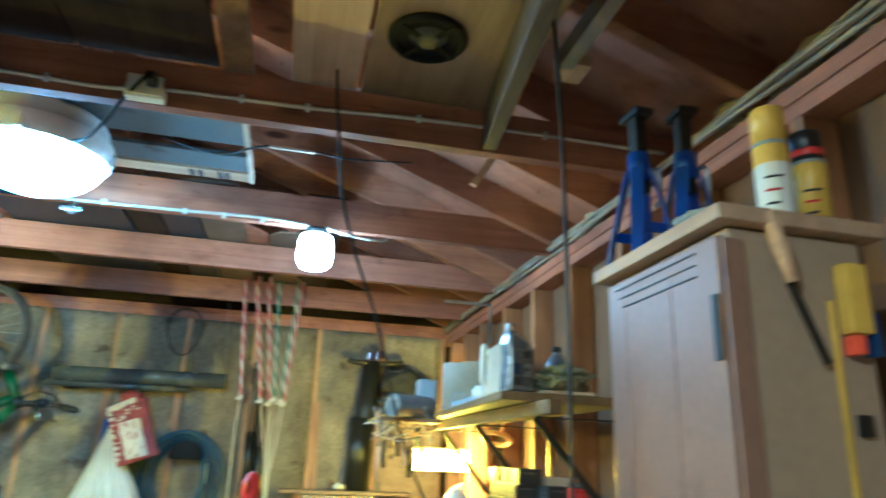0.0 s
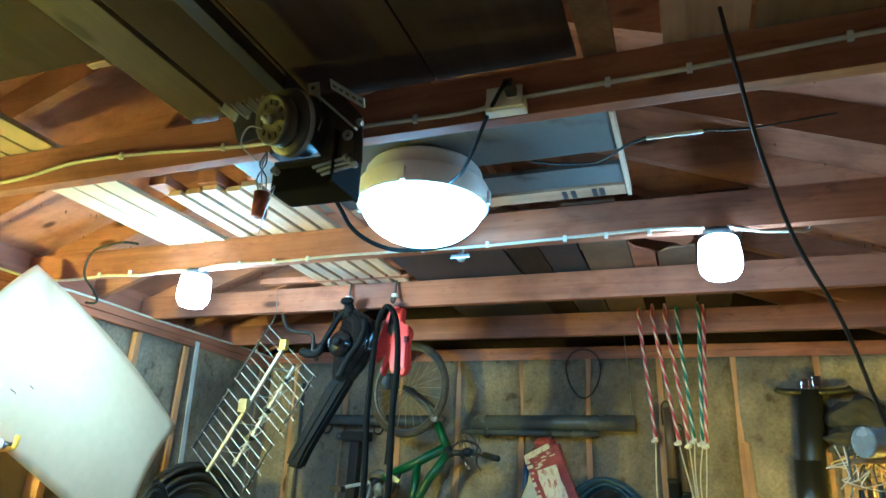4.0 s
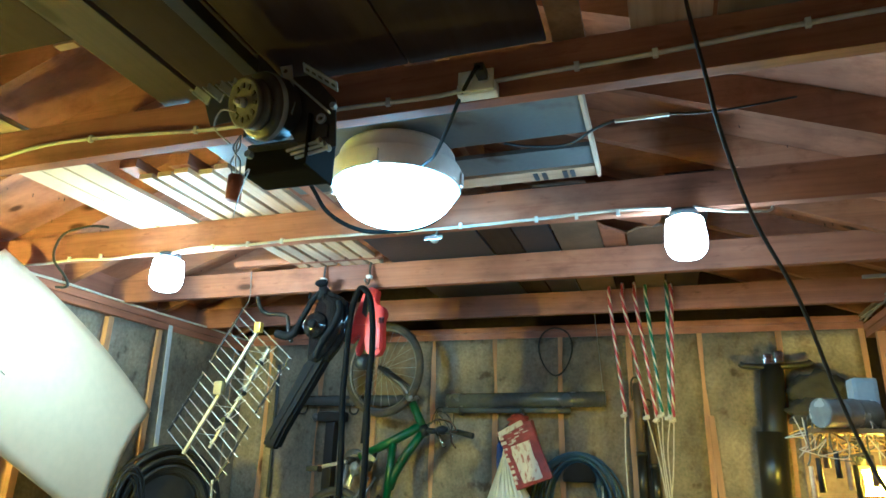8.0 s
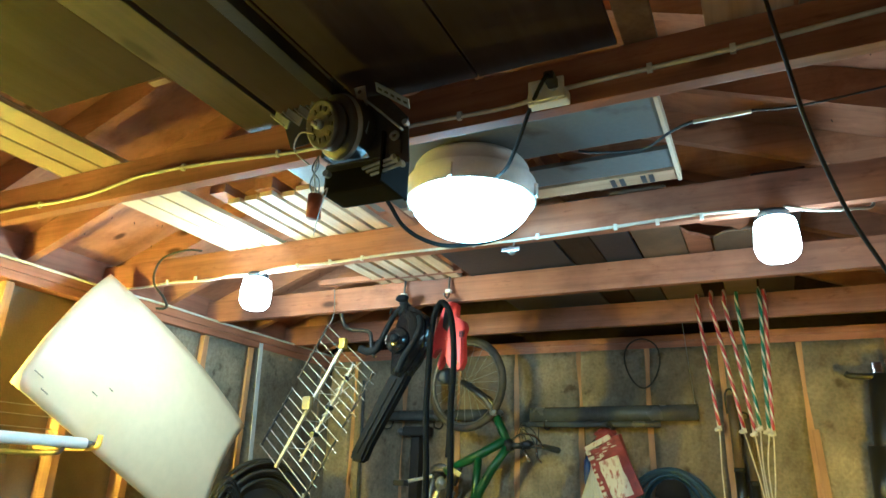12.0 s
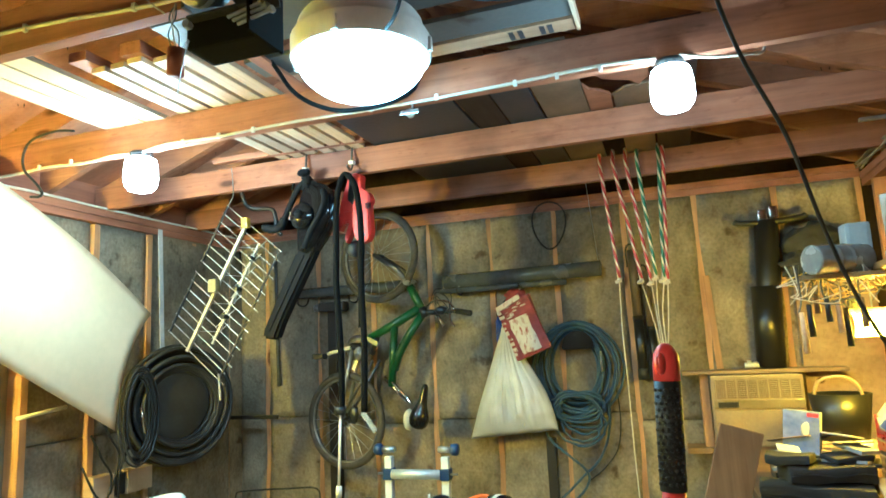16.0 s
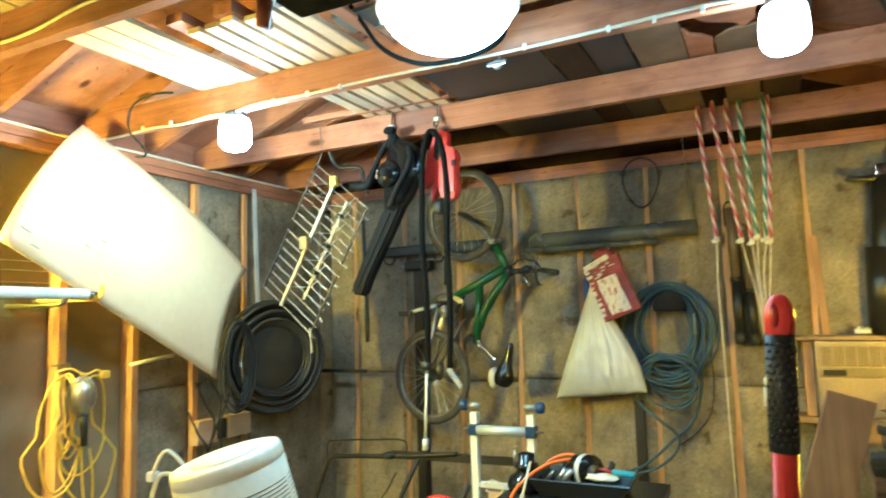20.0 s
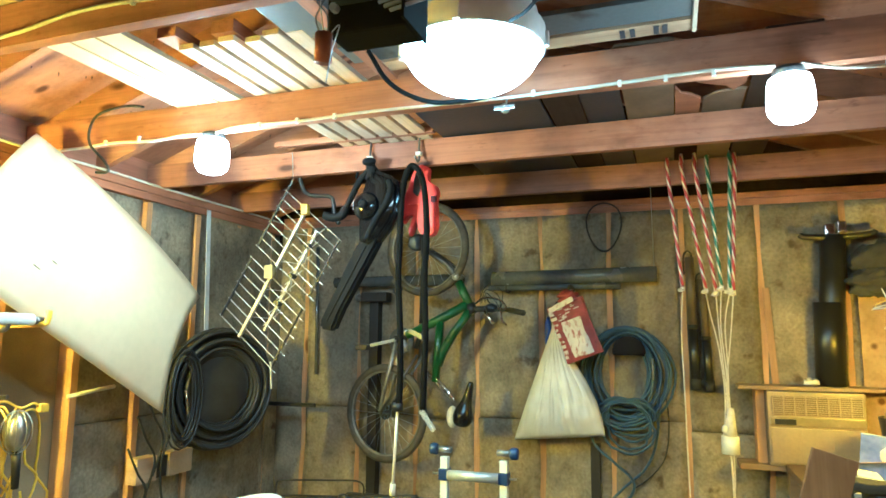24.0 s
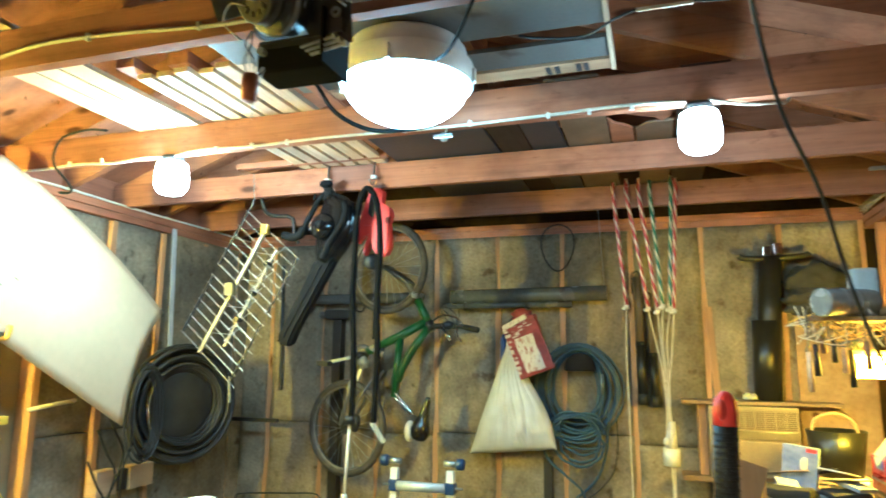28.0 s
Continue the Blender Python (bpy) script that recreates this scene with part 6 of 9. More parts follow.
for k in range(11):
    r = random.Random(40 + k)
    rx, rz = 0.135 + 0.0135 * k + r.uniform(-0.012, 0.012), 0.19 + 0.008 * k + r.uniform(-0.015, 0.02)
    top = 1.645 + 0.006 * k
    cx, cy = -0.605 + r.uniform(-0.014, 0.014), 4.405 - 0.010 * (k % 5) - 0.012 * (k // 4)
    pts = []
    for i in range(28):
        a = 2 * math.pi * i / 28
        sag = 1.0 if math.sin(a) > 0 else 1.18
        pts.append((cx + rx * math.cos(a) * (1 - 0.12 * max(0, math.sin(a))), cy - 0.012 * math.sin(a + k), top - rz + rz * math.sin(a) * sag * 0.98))
    part("loop", tube(B(), pts, 0.0078, 8, True), blue_hose, ah, smooth=True)
for k in range(8):
    r = random.Random(70 + k)
    rx, rz = 0.115 + 0.012 * (k % 5) + r.uniform(-0.01, 0.01), 0.035 + 0.016 * k + r.uniform(-0.008, 0.008)
    lean = r.uniform(-0.25, 0.25)
    pts = [(-0.60 + r.uniform(-0.012, 0.012) + rx * math.cos(a), 4.34 - 0.012 * (k % 4) - 0.014 * math.sin(a), 1.255 - 0.018 * k + rz * math.sin(a) + lean * 0.1 * math.cos(a)) for a in [2 * math.pi * i / 26 for i in range(26)]]
    part("loop", tube(B(), pts, 0.0078, 8, True), blue_hose, ah, smooth=True)
part("tail", tube(B(), curve([(-0.84, 4.33, 1.30), (-0.80, 4.33, 1.05), (-0.68, 4.33, 0.93), (-0.60, 4.34, 0.86), (-0.575, 4.34, 0.80), (-0.62, 4.34, 0.72), (-0.72, 4.33, 0.65), (-0.86, 4.3, 0.61)], 8), 0.0078, 8), blue_hose, ah, smooth=True)
part("tail", tube(B(), curve([(-0.43, 4.36, 1.35), (-0.44, 4.37, 1.1), (-0.50, 4.37, 0.92), (-0.62, 4.37, 0.80), (-0.75, 4.35, 0.68), (-0.86, 4.32, 0.63)], 8), 0.0075, 8), blue_hose, ah, smooth=True)
part("spare_lead", tube(B(), curve([(-0.42, 4.40, 1.5), (-0.38, 4.40, 1.2), (-0.40, 4.40, 0.98), (-0.48, 4.40, 0.86), (-0.58, 4.40, 0.78)], 8), 0.004, 6), black_rubber, ah, "thin black lead", True)
part("coupler", rod(B(), (-0.455, 4.34, 1.52), (-0.455, 4.335, 1.40), 0.006, n=8), alu, ah, smooth=True)

# dark tubes, dark rake, poles on the end wall
for x0, z0, x1, z1, w in ((-0.236, 2.10, -0.227, 1.36, 0.026), (-0.174, 1.97, -0.153, 1.35, 0.022)):
    tt = thing("dark_tube", (x1, 4.4, z1), "brown metal tube with a black lower sleeve hung on the wall", "tube", "dark tubes")
    top, low = Vector((x0, 4.385, z0)), Vector((x1, 4.385, z1))
    mid = top.lerp(low, 0.54)
    part("tube", tube(B(), [top, mid], w, 14), tube_brown, tt, "dull brown upper tube", True)
    part("sleeve", rod(B(), mid, low, w * 1.08, n=16), black_plastic, tt, "black lower sleeve", True)
    part("collar", rod(B(), mid - Vector((0, 0, 0.012)), mid + Vector((0, 0, 0.012)), w * 1.16, n=16), black_plastic, tt, smooth=True)
    part("end_cap", rod(B(), low + Vector((0, 0, 0.05)), low - Vector((0, 0, 0.012)), w * 1.22, n=16), black_rubber, tt, "rubber end cap", True)
    part("hanger", tube(B(), curve([top + Vector((-0.03, 0, -0.10)), top + Vector((-0.032, -0.004, 0.0)), top + Vector((-0.012, -0.006, 0.035)), top + Vector((0.012, 0, 0.02)), top + Vector((0.012, 0.012, -0.02))], 6), 0.005, 8), black_rubber, tt, "black hanging loop", True)
sh = thing("dark_post", (-2.22, 4.40, 0.6), "dark iron bar with a clamp head standing by the wall", "bar")
part("bar", box(B(), (-2.255, 4.36, 0.0), (-2.19, 4.43, 1.86), 0.006), black_iron, sh)
part("head", box(B(), (-2.31, 4.33, 1.86), (-2.12, 4.42, 1.925), 0.015), black_iron, sh)
part("knob", lump(B(), (-2.335, 4.36, 1.89), (0.025, 0.025, 0.025), 2, 0.1), dark_steel, sh, smooth=True)
solid("wall_rod", tube(B(), [(-2.685, 4.40, 2.25), (-2.675, 4.40, 1.75), (-2.668, 4.40, 1.37)], 0.012, 10), pvc_grey, "grey rod hanging on the end wall", "rod", smooth=True)
solid("iron_bracket", box(B(), (-2.97, 4.24, 1.165), (-2.58, 4.26, 1.19), 0.004), black_iron, "black iron arm in the corner", "bracket")
solid("second_post", box(B(), (-0.82, 4.38, 0.0), (-0.765, 4.43, 1.02), 0.006), black_iron, "dark bar below the plastic bag", "bar")

um = thing("folded_umbrella_stand", (0.47, 4.36, 1.4), "black tubular stand with a cross arm and chrome clamp", "stand")
part("tube", tube(B(), [(0.45, 4.36, 1.39), (0.47, 4.36, 1.80), (0.495, 4.36, 2.19)], 0.063, 20), black_plastic, um, smooth=True)
part("sleeve", rod(B(), (0.44, 4.36, 1.40), (0.452, 4.36, 1.83), 0.074, n=20), black_plastic, um, smooth=True)
part("cross_arm", tube(B(), curve([(0.33, 4.33, 2.20), (0.36, 4.33, 2.185), (0.50, 4.33, 2.18), (0.66, 4.33, 2.19), (0.69, 4.33, 2.205)], 5), 0.017, 10), black_plastic, um, smooth=True)
part("clamp", box(B(), (0.452, 4.31, 2.19), (0.50, 4.38, 2.25), 0.008), chrome, um, "chrome clamp")
part("clamp", box(B(), (0.51, 4.31, 2.20), (0.555, 4.38, 2.265), 0.008), chrome, um)
part("black_sack", lump(B(), (0.72, 4.34, 2.03), (0.15, 0.07, 0.12), 3, 0.3, 4), dark_cloth, um, "rumpled black cloth cover", True)
part("sack_fold", lump(B(), (0.66, 4.30, 1.93), (0.12, 0.05, 0.07), 7, 0.45, 4), dark_cloth, um, smooth=True)
solid("lath", plank(B(), (0.16, 4.43, 1.92), (0.185, 4.425, 1.39), 0.035, 0.010, (0, -1, 0)), dusty_stud, "grey wooden lath over the stud", "lath")

# window air conditioner in its wooden frame
ac = thing("air_conditioner", (0.33, 4.26, 0.99), "beige window air conditioner set in a wooden wall frame", "air conditioner")
part("cabinet", box(B(), (0.115, 4.24, 0.985), (0.565, 4.50, 1.365), 0.012), ac_beige, ac)
part("grille_back", box(B(), (0.135, 4.236, 1.245), (0.555, 4.241, 1.34), 0.002), ac_dark, ac)
for i in range(9):
    x = 0.137 + i * 0.0515
    part("grille_bar", box(B(), (x, 4.228, 1.245), (x + 0.006, 4.238, 1.34), 0.001), ac_beige, ac)
for i in range(9):
    z = 1.25 + i * 0.0105
    part("louvre", box(B(), (0.137, 4.230, z), (0.553, 4.2365, z + 0.004)), ac_beige, ac)
part("control_strip", box(B(), (0.125, 4.228, 1.19), (0.56, 4.24, 1.235), 0.004), tan_tin, ac)
part("control_window", box(B(), (0.145, 4.224, 1.197), (0.245, 4.229, 1.225), 0.002), black_plastic, ac)
part("lower_panel", box(B(), (0.125, 4.230, 1.0), (0.56, 4.241, 1.18), 0.005), ac_beige, ac)
for x in (0.26, 0.41):
    part("panel_seam", box(B(), (x, 4.2285, 1.0), (x + 0.012, 4.232, 1.18), 0.001), ac_beige, ac)
sf = thing("wall_frame", (0.2, 4.36, 1.0), "rough wooden frame round a wall opening", "frame")
part("sill", box(B(), (-0.03, 4.26, 0.955), (0.60, 4.44, 0.985), 0.003), frame_wood, sf)
part("head", box(B(), (-0.02, 4.24, 1.37), (0.78, 4.42, 1.39), 0.003), frame_wood, sf)
part("jamb", box(B(), (0.065, 4.30, 0.986), (0.11, 4.44, 1.369), 0.003), dusty_stud, sf)
gd = thing("small_gadget", (0.33, 4.28, 1.395), "small white pipe fitting on the ledge", "fitting")
part("body", rod(B(), (0.30, 4.28, 1.412), (0.37, 4.28, 1.412), 0.014, n=12), cup_plastic, gd, smooth=True)
part("cap", rod(B(), (0.325, 4.28, 1.412), (0.325, 4.28, 1.437), 0.012, n=12), alu, gd, smooth=True)
part("cap", rod(B(), (0.352, 4.28, 1.412), (0.352, 4.28, 1.432), 0.010, n=12), alu, gd, smooth=True)

# ---- corner and stud wall: coils, sheet, hooks, trouble light ----
cl = thing("black_pipe_coil", (-2.9, 3.72, 0.98), "coil of black polyethylene pipe hung on the stud wall", "pipe coil")
CT = frame_of((-2.925, 3.70, 1.315), (0.30, 0.954, 0), (0, 0, 1))
for k in range(13):
    r = random.Random(k)
    R = 0.20 + 0.0125 * k
    pts = [CT @ Vector((R * 1.03 * math.cos(a), -0.02 * (k % 4) - 0.012 * math.sin(a + k), R * math.sin(a))) for a in [2 * math.pi * i / 36 for i in range(36)]]
    part("turn", tube(B(), pts, 0.0125, 8, True), dusty_pipe, cl, smooth=True)
part("core", lathe(B(), [(0.0, 0.0), (0.20, 0.0), (0.205, 0.01), (0.20, 0.022), (0.0, 0.02)], (0, 0, 0), 32, frame_of((-2.935, 3.70, 1.315), (0.30, 0.954, 0), (0.954, -0.30, 0))), dusty_pipe, cl, "flat dark disc filling the coil's middle")
part("fitting", box(B(), (-2.93, 3.74, 1.25), (-2.90, 3.80, 1.275), 0.004), galv, cl, "metal fitting")
c2 = thing("extension_cord_coil", (-2.86, 3.33, 1.0), "coil of black cord with a bright metal plug", "cord coil")
for k in range(7):
    r = random.Random(200 + k)
    pts = [(-2.87 + 0.012 * (k % 3), 3.33 + (0.085 + 0.009 * k) * math.cos(a) + r.uniform(-0.004, 0.004), 1.29 + (0.20 + 0.012 * k) * math.sin(a)) for a in [2 * math.pi * i / 28 for i in range(28)]]
    part("turn", tube(B(), pts, 0.006, 6, True), dusty_pipe, c2, smooth=True)
part("plug", rod(B(), (-2.85, 3.33, 1.33), (-2.84, 3.35, 1.19), 0.010, 0.006, n=10), chrome, c2, "bright metal plug", True)
part("tail", tube(B(), curve([(-2.87, 3.28, 1.15), (-2.88, 3.22, 1.0), (-2.90, 3.24, 0.85), (-2.92, 3.3, 0.7)], 6), 0.006, 6), black_rubber, c2, smooth=True)
solid("strap", plank(B(), (-2.965, 3.575, 2.38), (-2.955, 3.60, 1.62), 0.036, 0.004, (1, 0, 0)), print_white, "pale flat strap hanging from the wall plate", "strap")

# large curved white sheet resting on two wall hooks
ws = thing("white_sheet", (-2.8, 2.6, 1.2), "large bowed white plastic sheet leaning on wall hooks", "sheet")
A_, B_, C_, D_ = Vector((-2.86, 2.33, 2.472)), Vector((-2.78, 3.30, 1.84)), Vector((-2.74, 3.045, 1.245)), Vector((-2.72, 1.89, 1.89))
bm = B()
nu, nv = 26, 16
grids = []
for off in (0.0, 0.004):
    g = []
    for j in range(nv + 1):
        row = []
        for i in range(nu + 1):
            u, v = i / nu, j / nv
            p = (A_ * (1 - u) + B_ * u) * (1 - v) + (D_ * (1 - u) + C_ * u) * v
            bow = 4 * u * (1 - u)
            p += Vector((0.0, 0.03, 0.035)) * bow * (1 - v) * 0.9
            side = 4 * v * (1 - v)
            p += Vector((0.05 * side, 0, 0)) + Vector((0, -0.04, 0.03)) * side * (1 - u) + Vector((0, -0.10, 0.04)) * side * u
            p.x += off + 0.012 * math.sin(2.2 * u + 1.4 * v)
            row.append(bm.verts.new(p))
        g.append(row)
    grids.append(g)
for k, g in enumerate(grids):
    for j in range(nv):
        for i in range(nu):
            q = (g[j][i], g[j][i + 1], g[j + 1][i + 1], g[j + 1][i])
            bm.faces.new(q if k else q[::-1])
rim = lambda g: [g[0][i] for i in range(nu + 1)] + [g[j][nu] for j in range(1, nv + 1)] + [g[nv][i] for i in range(nu - 1, -1, -1)] + [g[j][0] for j in range(nv - 1, 0, -1)]
ra, rb = rim(grids[0]), rim(grids[1])
for i in range(len(ra)):
    j = (i + 1) % len(ra)
    bm.faces.new((ra[i], ra[j], rb[j], rb[i]))
bmesh.ops.recalc_face_normals(bm, faces=bm.faces)
part("sheet", bm, white_panel, ws, smooth=True)
for i, (u, v) in enumerate(((0.04, 0.88), (0.09, 0.93), (0.25, 0.75), (0.3, 0.66))):
    p = (A_ * (1 - u) + B_ * u) * (1 - v) + (D_ * (1 - u) + C_ * u) * v
    d = (C_ - D_).normalized()
    q = p + Vector((0.05 * 4 * v * (1 - v) + 0.024, -0.05 * 4 * v * (1 - v), 0.03 * 4 * v * (1 - v)))
    part("scratch", plank(B(), q, q + d * (0.05 - 0.008 * i), 0.004, 0.0015, (1, 0, 0), 0), ac_dark, ws, "brown scuff mark")


def hook(y, z, out, tip, m_):
    hk = thing("utility_hook", (XL, y, z), "large coated utility hook screwed to a stud", "hook", "utility hooks")
    part("arm", tube(B(), curve([(XL, y, z), (XL + out * 0.5, y + 0.02, z - 0.004), (XL + out * 0.92, y + 0.05, z), (XL + out, y + 0.06, z + 0.012), (XL + out + 0.004, y + 0.062, z + tip)], 6), 0.011, 10), m_, hk, smooth=True)
    part("plate", box(B(), (XL, y - 0.03, z - 0.05), (XL + 0.006, y + 0.03, z + 0.05), 0.002), dark_steel, hk)


hook(2.24, 1.665, 0.335, 0.055, yellow_plastic)
hook(2.10, 1.64, 0.30, 0.04, dark_steel)
solid("wall_peg", tube(B(), [(-2.985, 2.97, 1.372), (-2.975, 2.85, 1.362), (-2.965, 2.69, 1.345)], 0.010, 10), cream_plastic, "pale wooden dowel lodged behind the sheet against studs", "peg", smooth=True)
pp = thing("white_pole", (-2.7, 1.7, 1.68), "long white pole resting on the wall hooks", "pole")
part("pole", rod(B(), (-2.70, 0.6, 1.70), (-2.70, 2.26, 1.682), 0.024, n=16), white_plastic, pp, smooth=True)
part("end_fitting", tube(B(), [(-2.70, 2.26, 1.682), (-2.70, 2.32, 1.675)], 0.016, 10), dark_steel, pp, smooth=True)
wr = thing("wire_shelf", (-2.8, 1.9, 1.72), "thin yellowed wire rack behind the pole", "wire rack")
for z in (1.74, 1.79, 1.83):
    part("wire", rod(B(), (-2.86, 1.0, z), (-2.86, 2.24, z - 0.005), 0.0022, n=5), galv, wr)
for y in (1.55, 1.85, 2.2):
    part("wire", rod(B(), (-2.86, y, 1.72), (-2.86, y, 1.84), 0.002, n=5), galv, wr)

tl = thing("trouble_light", (-2.86, 2.33, 0.7), "caged trouble light wrapped in yellow cord on a hook", "trouble light")
part("reflector", lump(B(), (-2.82, 2.335, 1.24), (0.045, 0.05, 0.075), 3, 0.08), foil, tl, "bright metal reflector", True)
for a in range(5):
    t0 = a * math.pi / 5
    part("cage_wire", tube(B(), [(-2.82 + 0.055 * math.cos(t0) * math.sin(b), 2.335 + 0.06 * math.sin(t0) * math.sin(b), 1.24 + 0.085 * math.cos(b)) for b in [2 * math.pi * i / 20 for i in range(20)]], 0.0022, 5, True), galv, tl, smooth=True)
part("handle", tube(B(), [(-2.82, 2.34, 1.16), (-2.82, 2.345, 1.12), (-2.82, 2.35, 1.02)], [0.018, 0.017, 0.014], 12), black_rubber, tl, smooth=True)
for k in range(6):
    r = random.Random(300 + k)
    w, h = 0.035 + 0.012 * k, 0.15 + 0.032 * k + r.uniform(-0.03, 0.03)
    cy = 2.285 + 0.025 * k * (1 if k % 2 else -0.5)
    pts = []
    for i in range(26):
        a = 2 * math.pi * i / 26
        pts.append((-2.86 + 0.02 * math.sin(2 * a + k), cy + w * math.cos(a) * (1.5 if math.sin(a) < -0.2 else 0.8), 1.33 - h + h * math.sin(a) + 0.01 * math.cos(3 * a + k)))
    part("cord", tube(B(), curve(pts, 2, True), 0.0050, 7, True), yellow_rubber, tl, smooth=True)
part("cord", tube(B(), curve([(-2.84, 2.35, 1.03), (-2.84, 2.36, 0.85), (-2.84, 2.38, 0.72), (-2.84, 2.40, 0.70), (-2.84, 2.41, 0.85), (-2.84, 2.39, 1.0)], 8), 0.0050, 7), yellow_rubber, tl, smooth=True)
part("cord", tube(B(), curve([(-2.86, 2.24, 1.35), (-2.85, 2.30, 1.36), (-2.84, 2.36, 1.33), (-2.83, 2.41, 1.345), (-2.83, 2.44, 1.325)], 8), 0.0052, 7), yellow_rubber, tl, smooth=True)
part("plug", box(B(), (-2.845, 2.43, 1.305), (-2.815, 2.47, 1.34), 0.006), yellow_plastic, tl, "yellow plug")
solid("cord_hook", rod(B(), (XL, 2.31, 1.37), (-2.83, 2.29, 1.38), 0.008, n=8), dark_steel, "steel hook carrying the yellow cord", "hook")
jb = thing("junction_box", (-2.93, 3.3, 0.87), "pale wooden block with a dark switch on the studs", "switch block")
part("block", box(B(), (-3.0, 3.10, 0.87), (-2.93, 3.24, 1.0), 0.004), pale_y, jb)
part("block", box(B(), (-3.0, 3.33, 0.875), (-2.93, 3.51, 1.0), 0.004), card, jb)
part("switch", box(B(), (-3.0, 3.245, 0.88), (-2.94, 3.325, 0.99), 0.004), black_plastic, jb)
solid("wire_hook", tube(B(), curve([(-2.40, 2.44, 2.575), (-2.50, 2.43, 2.585), (-2.62, 2.42, 2.56), (-2.665, 2.42, 2.50), (-2.655, 2.42, 2.43), (-2.58, 2.42, 2.36), (-2.545, 2.42, 2.315), (-2.56, 2.42, 2.30), (-2.61, 2.42, 2.305)], 6), 0.006, 8), black_iron, "bent black hook hanging from the joist", "hook", smooth=True)
for k, (z, y0) in enumerate(((1.10, 3.05), (0.95, 3.0), (1.2, 3.1))):
    solid("dark_lead", tube(B(), curve([(-2.90, y0, z + 0.12), (-2.88, y0 + 0.05, z), (-2.90, y0 + 0.14, z - 0.12), (-2.92, y0 + 0.1, z - 0.3)], 6), 0.006, 6), black_rubber, "dark lead dangling by the wall", "lead", "dangling leads", smooth=True)

# ---- step ladder ----
ld = thing("step_ladder", (-2.1, 1.7, 0), "orange fibreglass step ladder with aluminium treads", "step ladder")
R0, R1 = Vector((-2.225, 1.375, 1.575)), Vector((-2.10, 2.00, 0.0))
off0, off1 = Vector((0.10, -0.30, 0)), Vector((0.16, -0.46, 0))
part("rail", plank(B(), R0, R1, 0.028, 0.075, (0.3, 1, 0)), orange_fibre, ld)
part("rail", plank(B(), R0 + off0, R1 + off1, 0.028, 0.075, (0.3, 1, 0)), orange_fibre, ld)
part("back_rail", plank(B(), R0 + Vector((-0.12, -0.10, -0.02)), R0 + Vector((-0.5, -0.42, -1.585)), 0.024, 0.05, (0.3, 1, 0)), orange_fibre, ld)
part("back_rail", plank(B(), R0 + off0 + Vector((-0.12, -0.10, -0.02)), R0 + off1 + Vector((-0.5, -0.42, -1.585)), 0.024, 0.05, (0.3, 1, 0)), orange_fibre, ld)
bm = B()
plank(bm, R0 + Vector((-0.06, -0.03, 0.03)) - off0 * 0.08, R0 + off0 * 1.08 + Vector((-0.06, -0.03, 0.03)), 0.17, 0.04, (0, 0, 1), 0.008)
part("top_cap", bm, cream_plastic, ld, "cream moulded top cap")
part("cap_trim", plank(B(), R0 + Vector((-0.06, 0.058, 0.025)) - off0 * 0.05, R0 + off0 * 1.05 + Vector((-0.06, 0.058, 0.025)), 0.006, 0.022), black_plastic, ld)
for i in range(5):
    f = 0.145 + 0.175 * i
    a = R0.lerp(R1, f)
    b = (R0 + off0).lerp(R1 + off1, f)
    td = part("tread", plank(B(), a, b, 0.085, 0.024, (0, 0, 1), 0.003), tread_alu, ld, "ribbed aluminium tread")
    for q_ in (-0.03, -0.01, 0.01, 0.03):
        part("tread_rib", plank(B(), a + Vector((0.3, 1, 0)).normalized() * q_ + Vector((0, 0, 0.0135)), b + Vector((0.3, 1, 0)).normalized() * q_ + Vector((0, 0, 0.0135)), 0.006, 0.004, (0, 0, 1), 0.001), tread_alu, td)
    part("brace", plank(B(), a + Vector((0.0, -0.01, -0.015)), a + (b - a) * 0.18 + Vector((0, 0, -0.06)) + (R1 - R0) * 0.03, 0.02, 0.004, (0, 0, 1), 0.001), alu, td)
    part("rivet", rod(B(), a + Vector((0.03, 0.008, 0)), a + Vector((0.03, 0.018, 0)), 0.007, n=8), galv, td)

# ---- floor clutter below the end wall ----
ht = thing("vented_heater", (-1.36, 1.72, 0.72), "round cream vented heater drum standing tilted on a carton", "heater")
hm = Matrix.Translation((-1.275, 1.74, 0.91)) @ pose(0, 0, 0, 8, -12, 8) @ Matrix.Scale(0.69, 4)
part("drum", lathe(B(), [(0.0, 0.0), (0.205, 0.0), (0.212, 0.02), (0.204, 0.395), (0.2005, 0.398), (0.2005, 0.404), (0.2035, 0.407), (0.202, 0.442), (0.196, 0.452), (0.184, 0.455), (0.0, 0.452)], (0, 0, 0), 56, hm), cream_plastic, ht, smooth=True)
for j in range(20):
    z = 0.025 + 0.0145 * j + (0.03 if j > 9 else 0)
    for k in range(3):
        a0 = -2.75 + 1.5 * k
        rr_ = 0.2125 - 0.0214 * z
        pts = [hm @ Vector((rr_ * math.cos(a0 + 1.38 * i / 10), rr_ * math.sin(a0 + 1.38 * i / 10), z)) for i in range(11)]
        part("vent_slot", tube(B(), pts, 0.0014, 5), ac_dark, ht, "dark vent slot")
part("lid_ring", ring(B(), hm @ Vector((0, 0, 0.454)), 0.105, 0.0022, hm.to_3x3() @ Vector((0, 0, 1)), 40, 6), cream_plastic, ht, smooth=True)
part("lid_plate", lathe(B(), [(0.0, 0.462), (0.125, 0.462), (0.13, 0.457), (0.13, 0.453)], (0, 0, 0), 40, hm), cream_plastic, ht, "round lid plate", True)
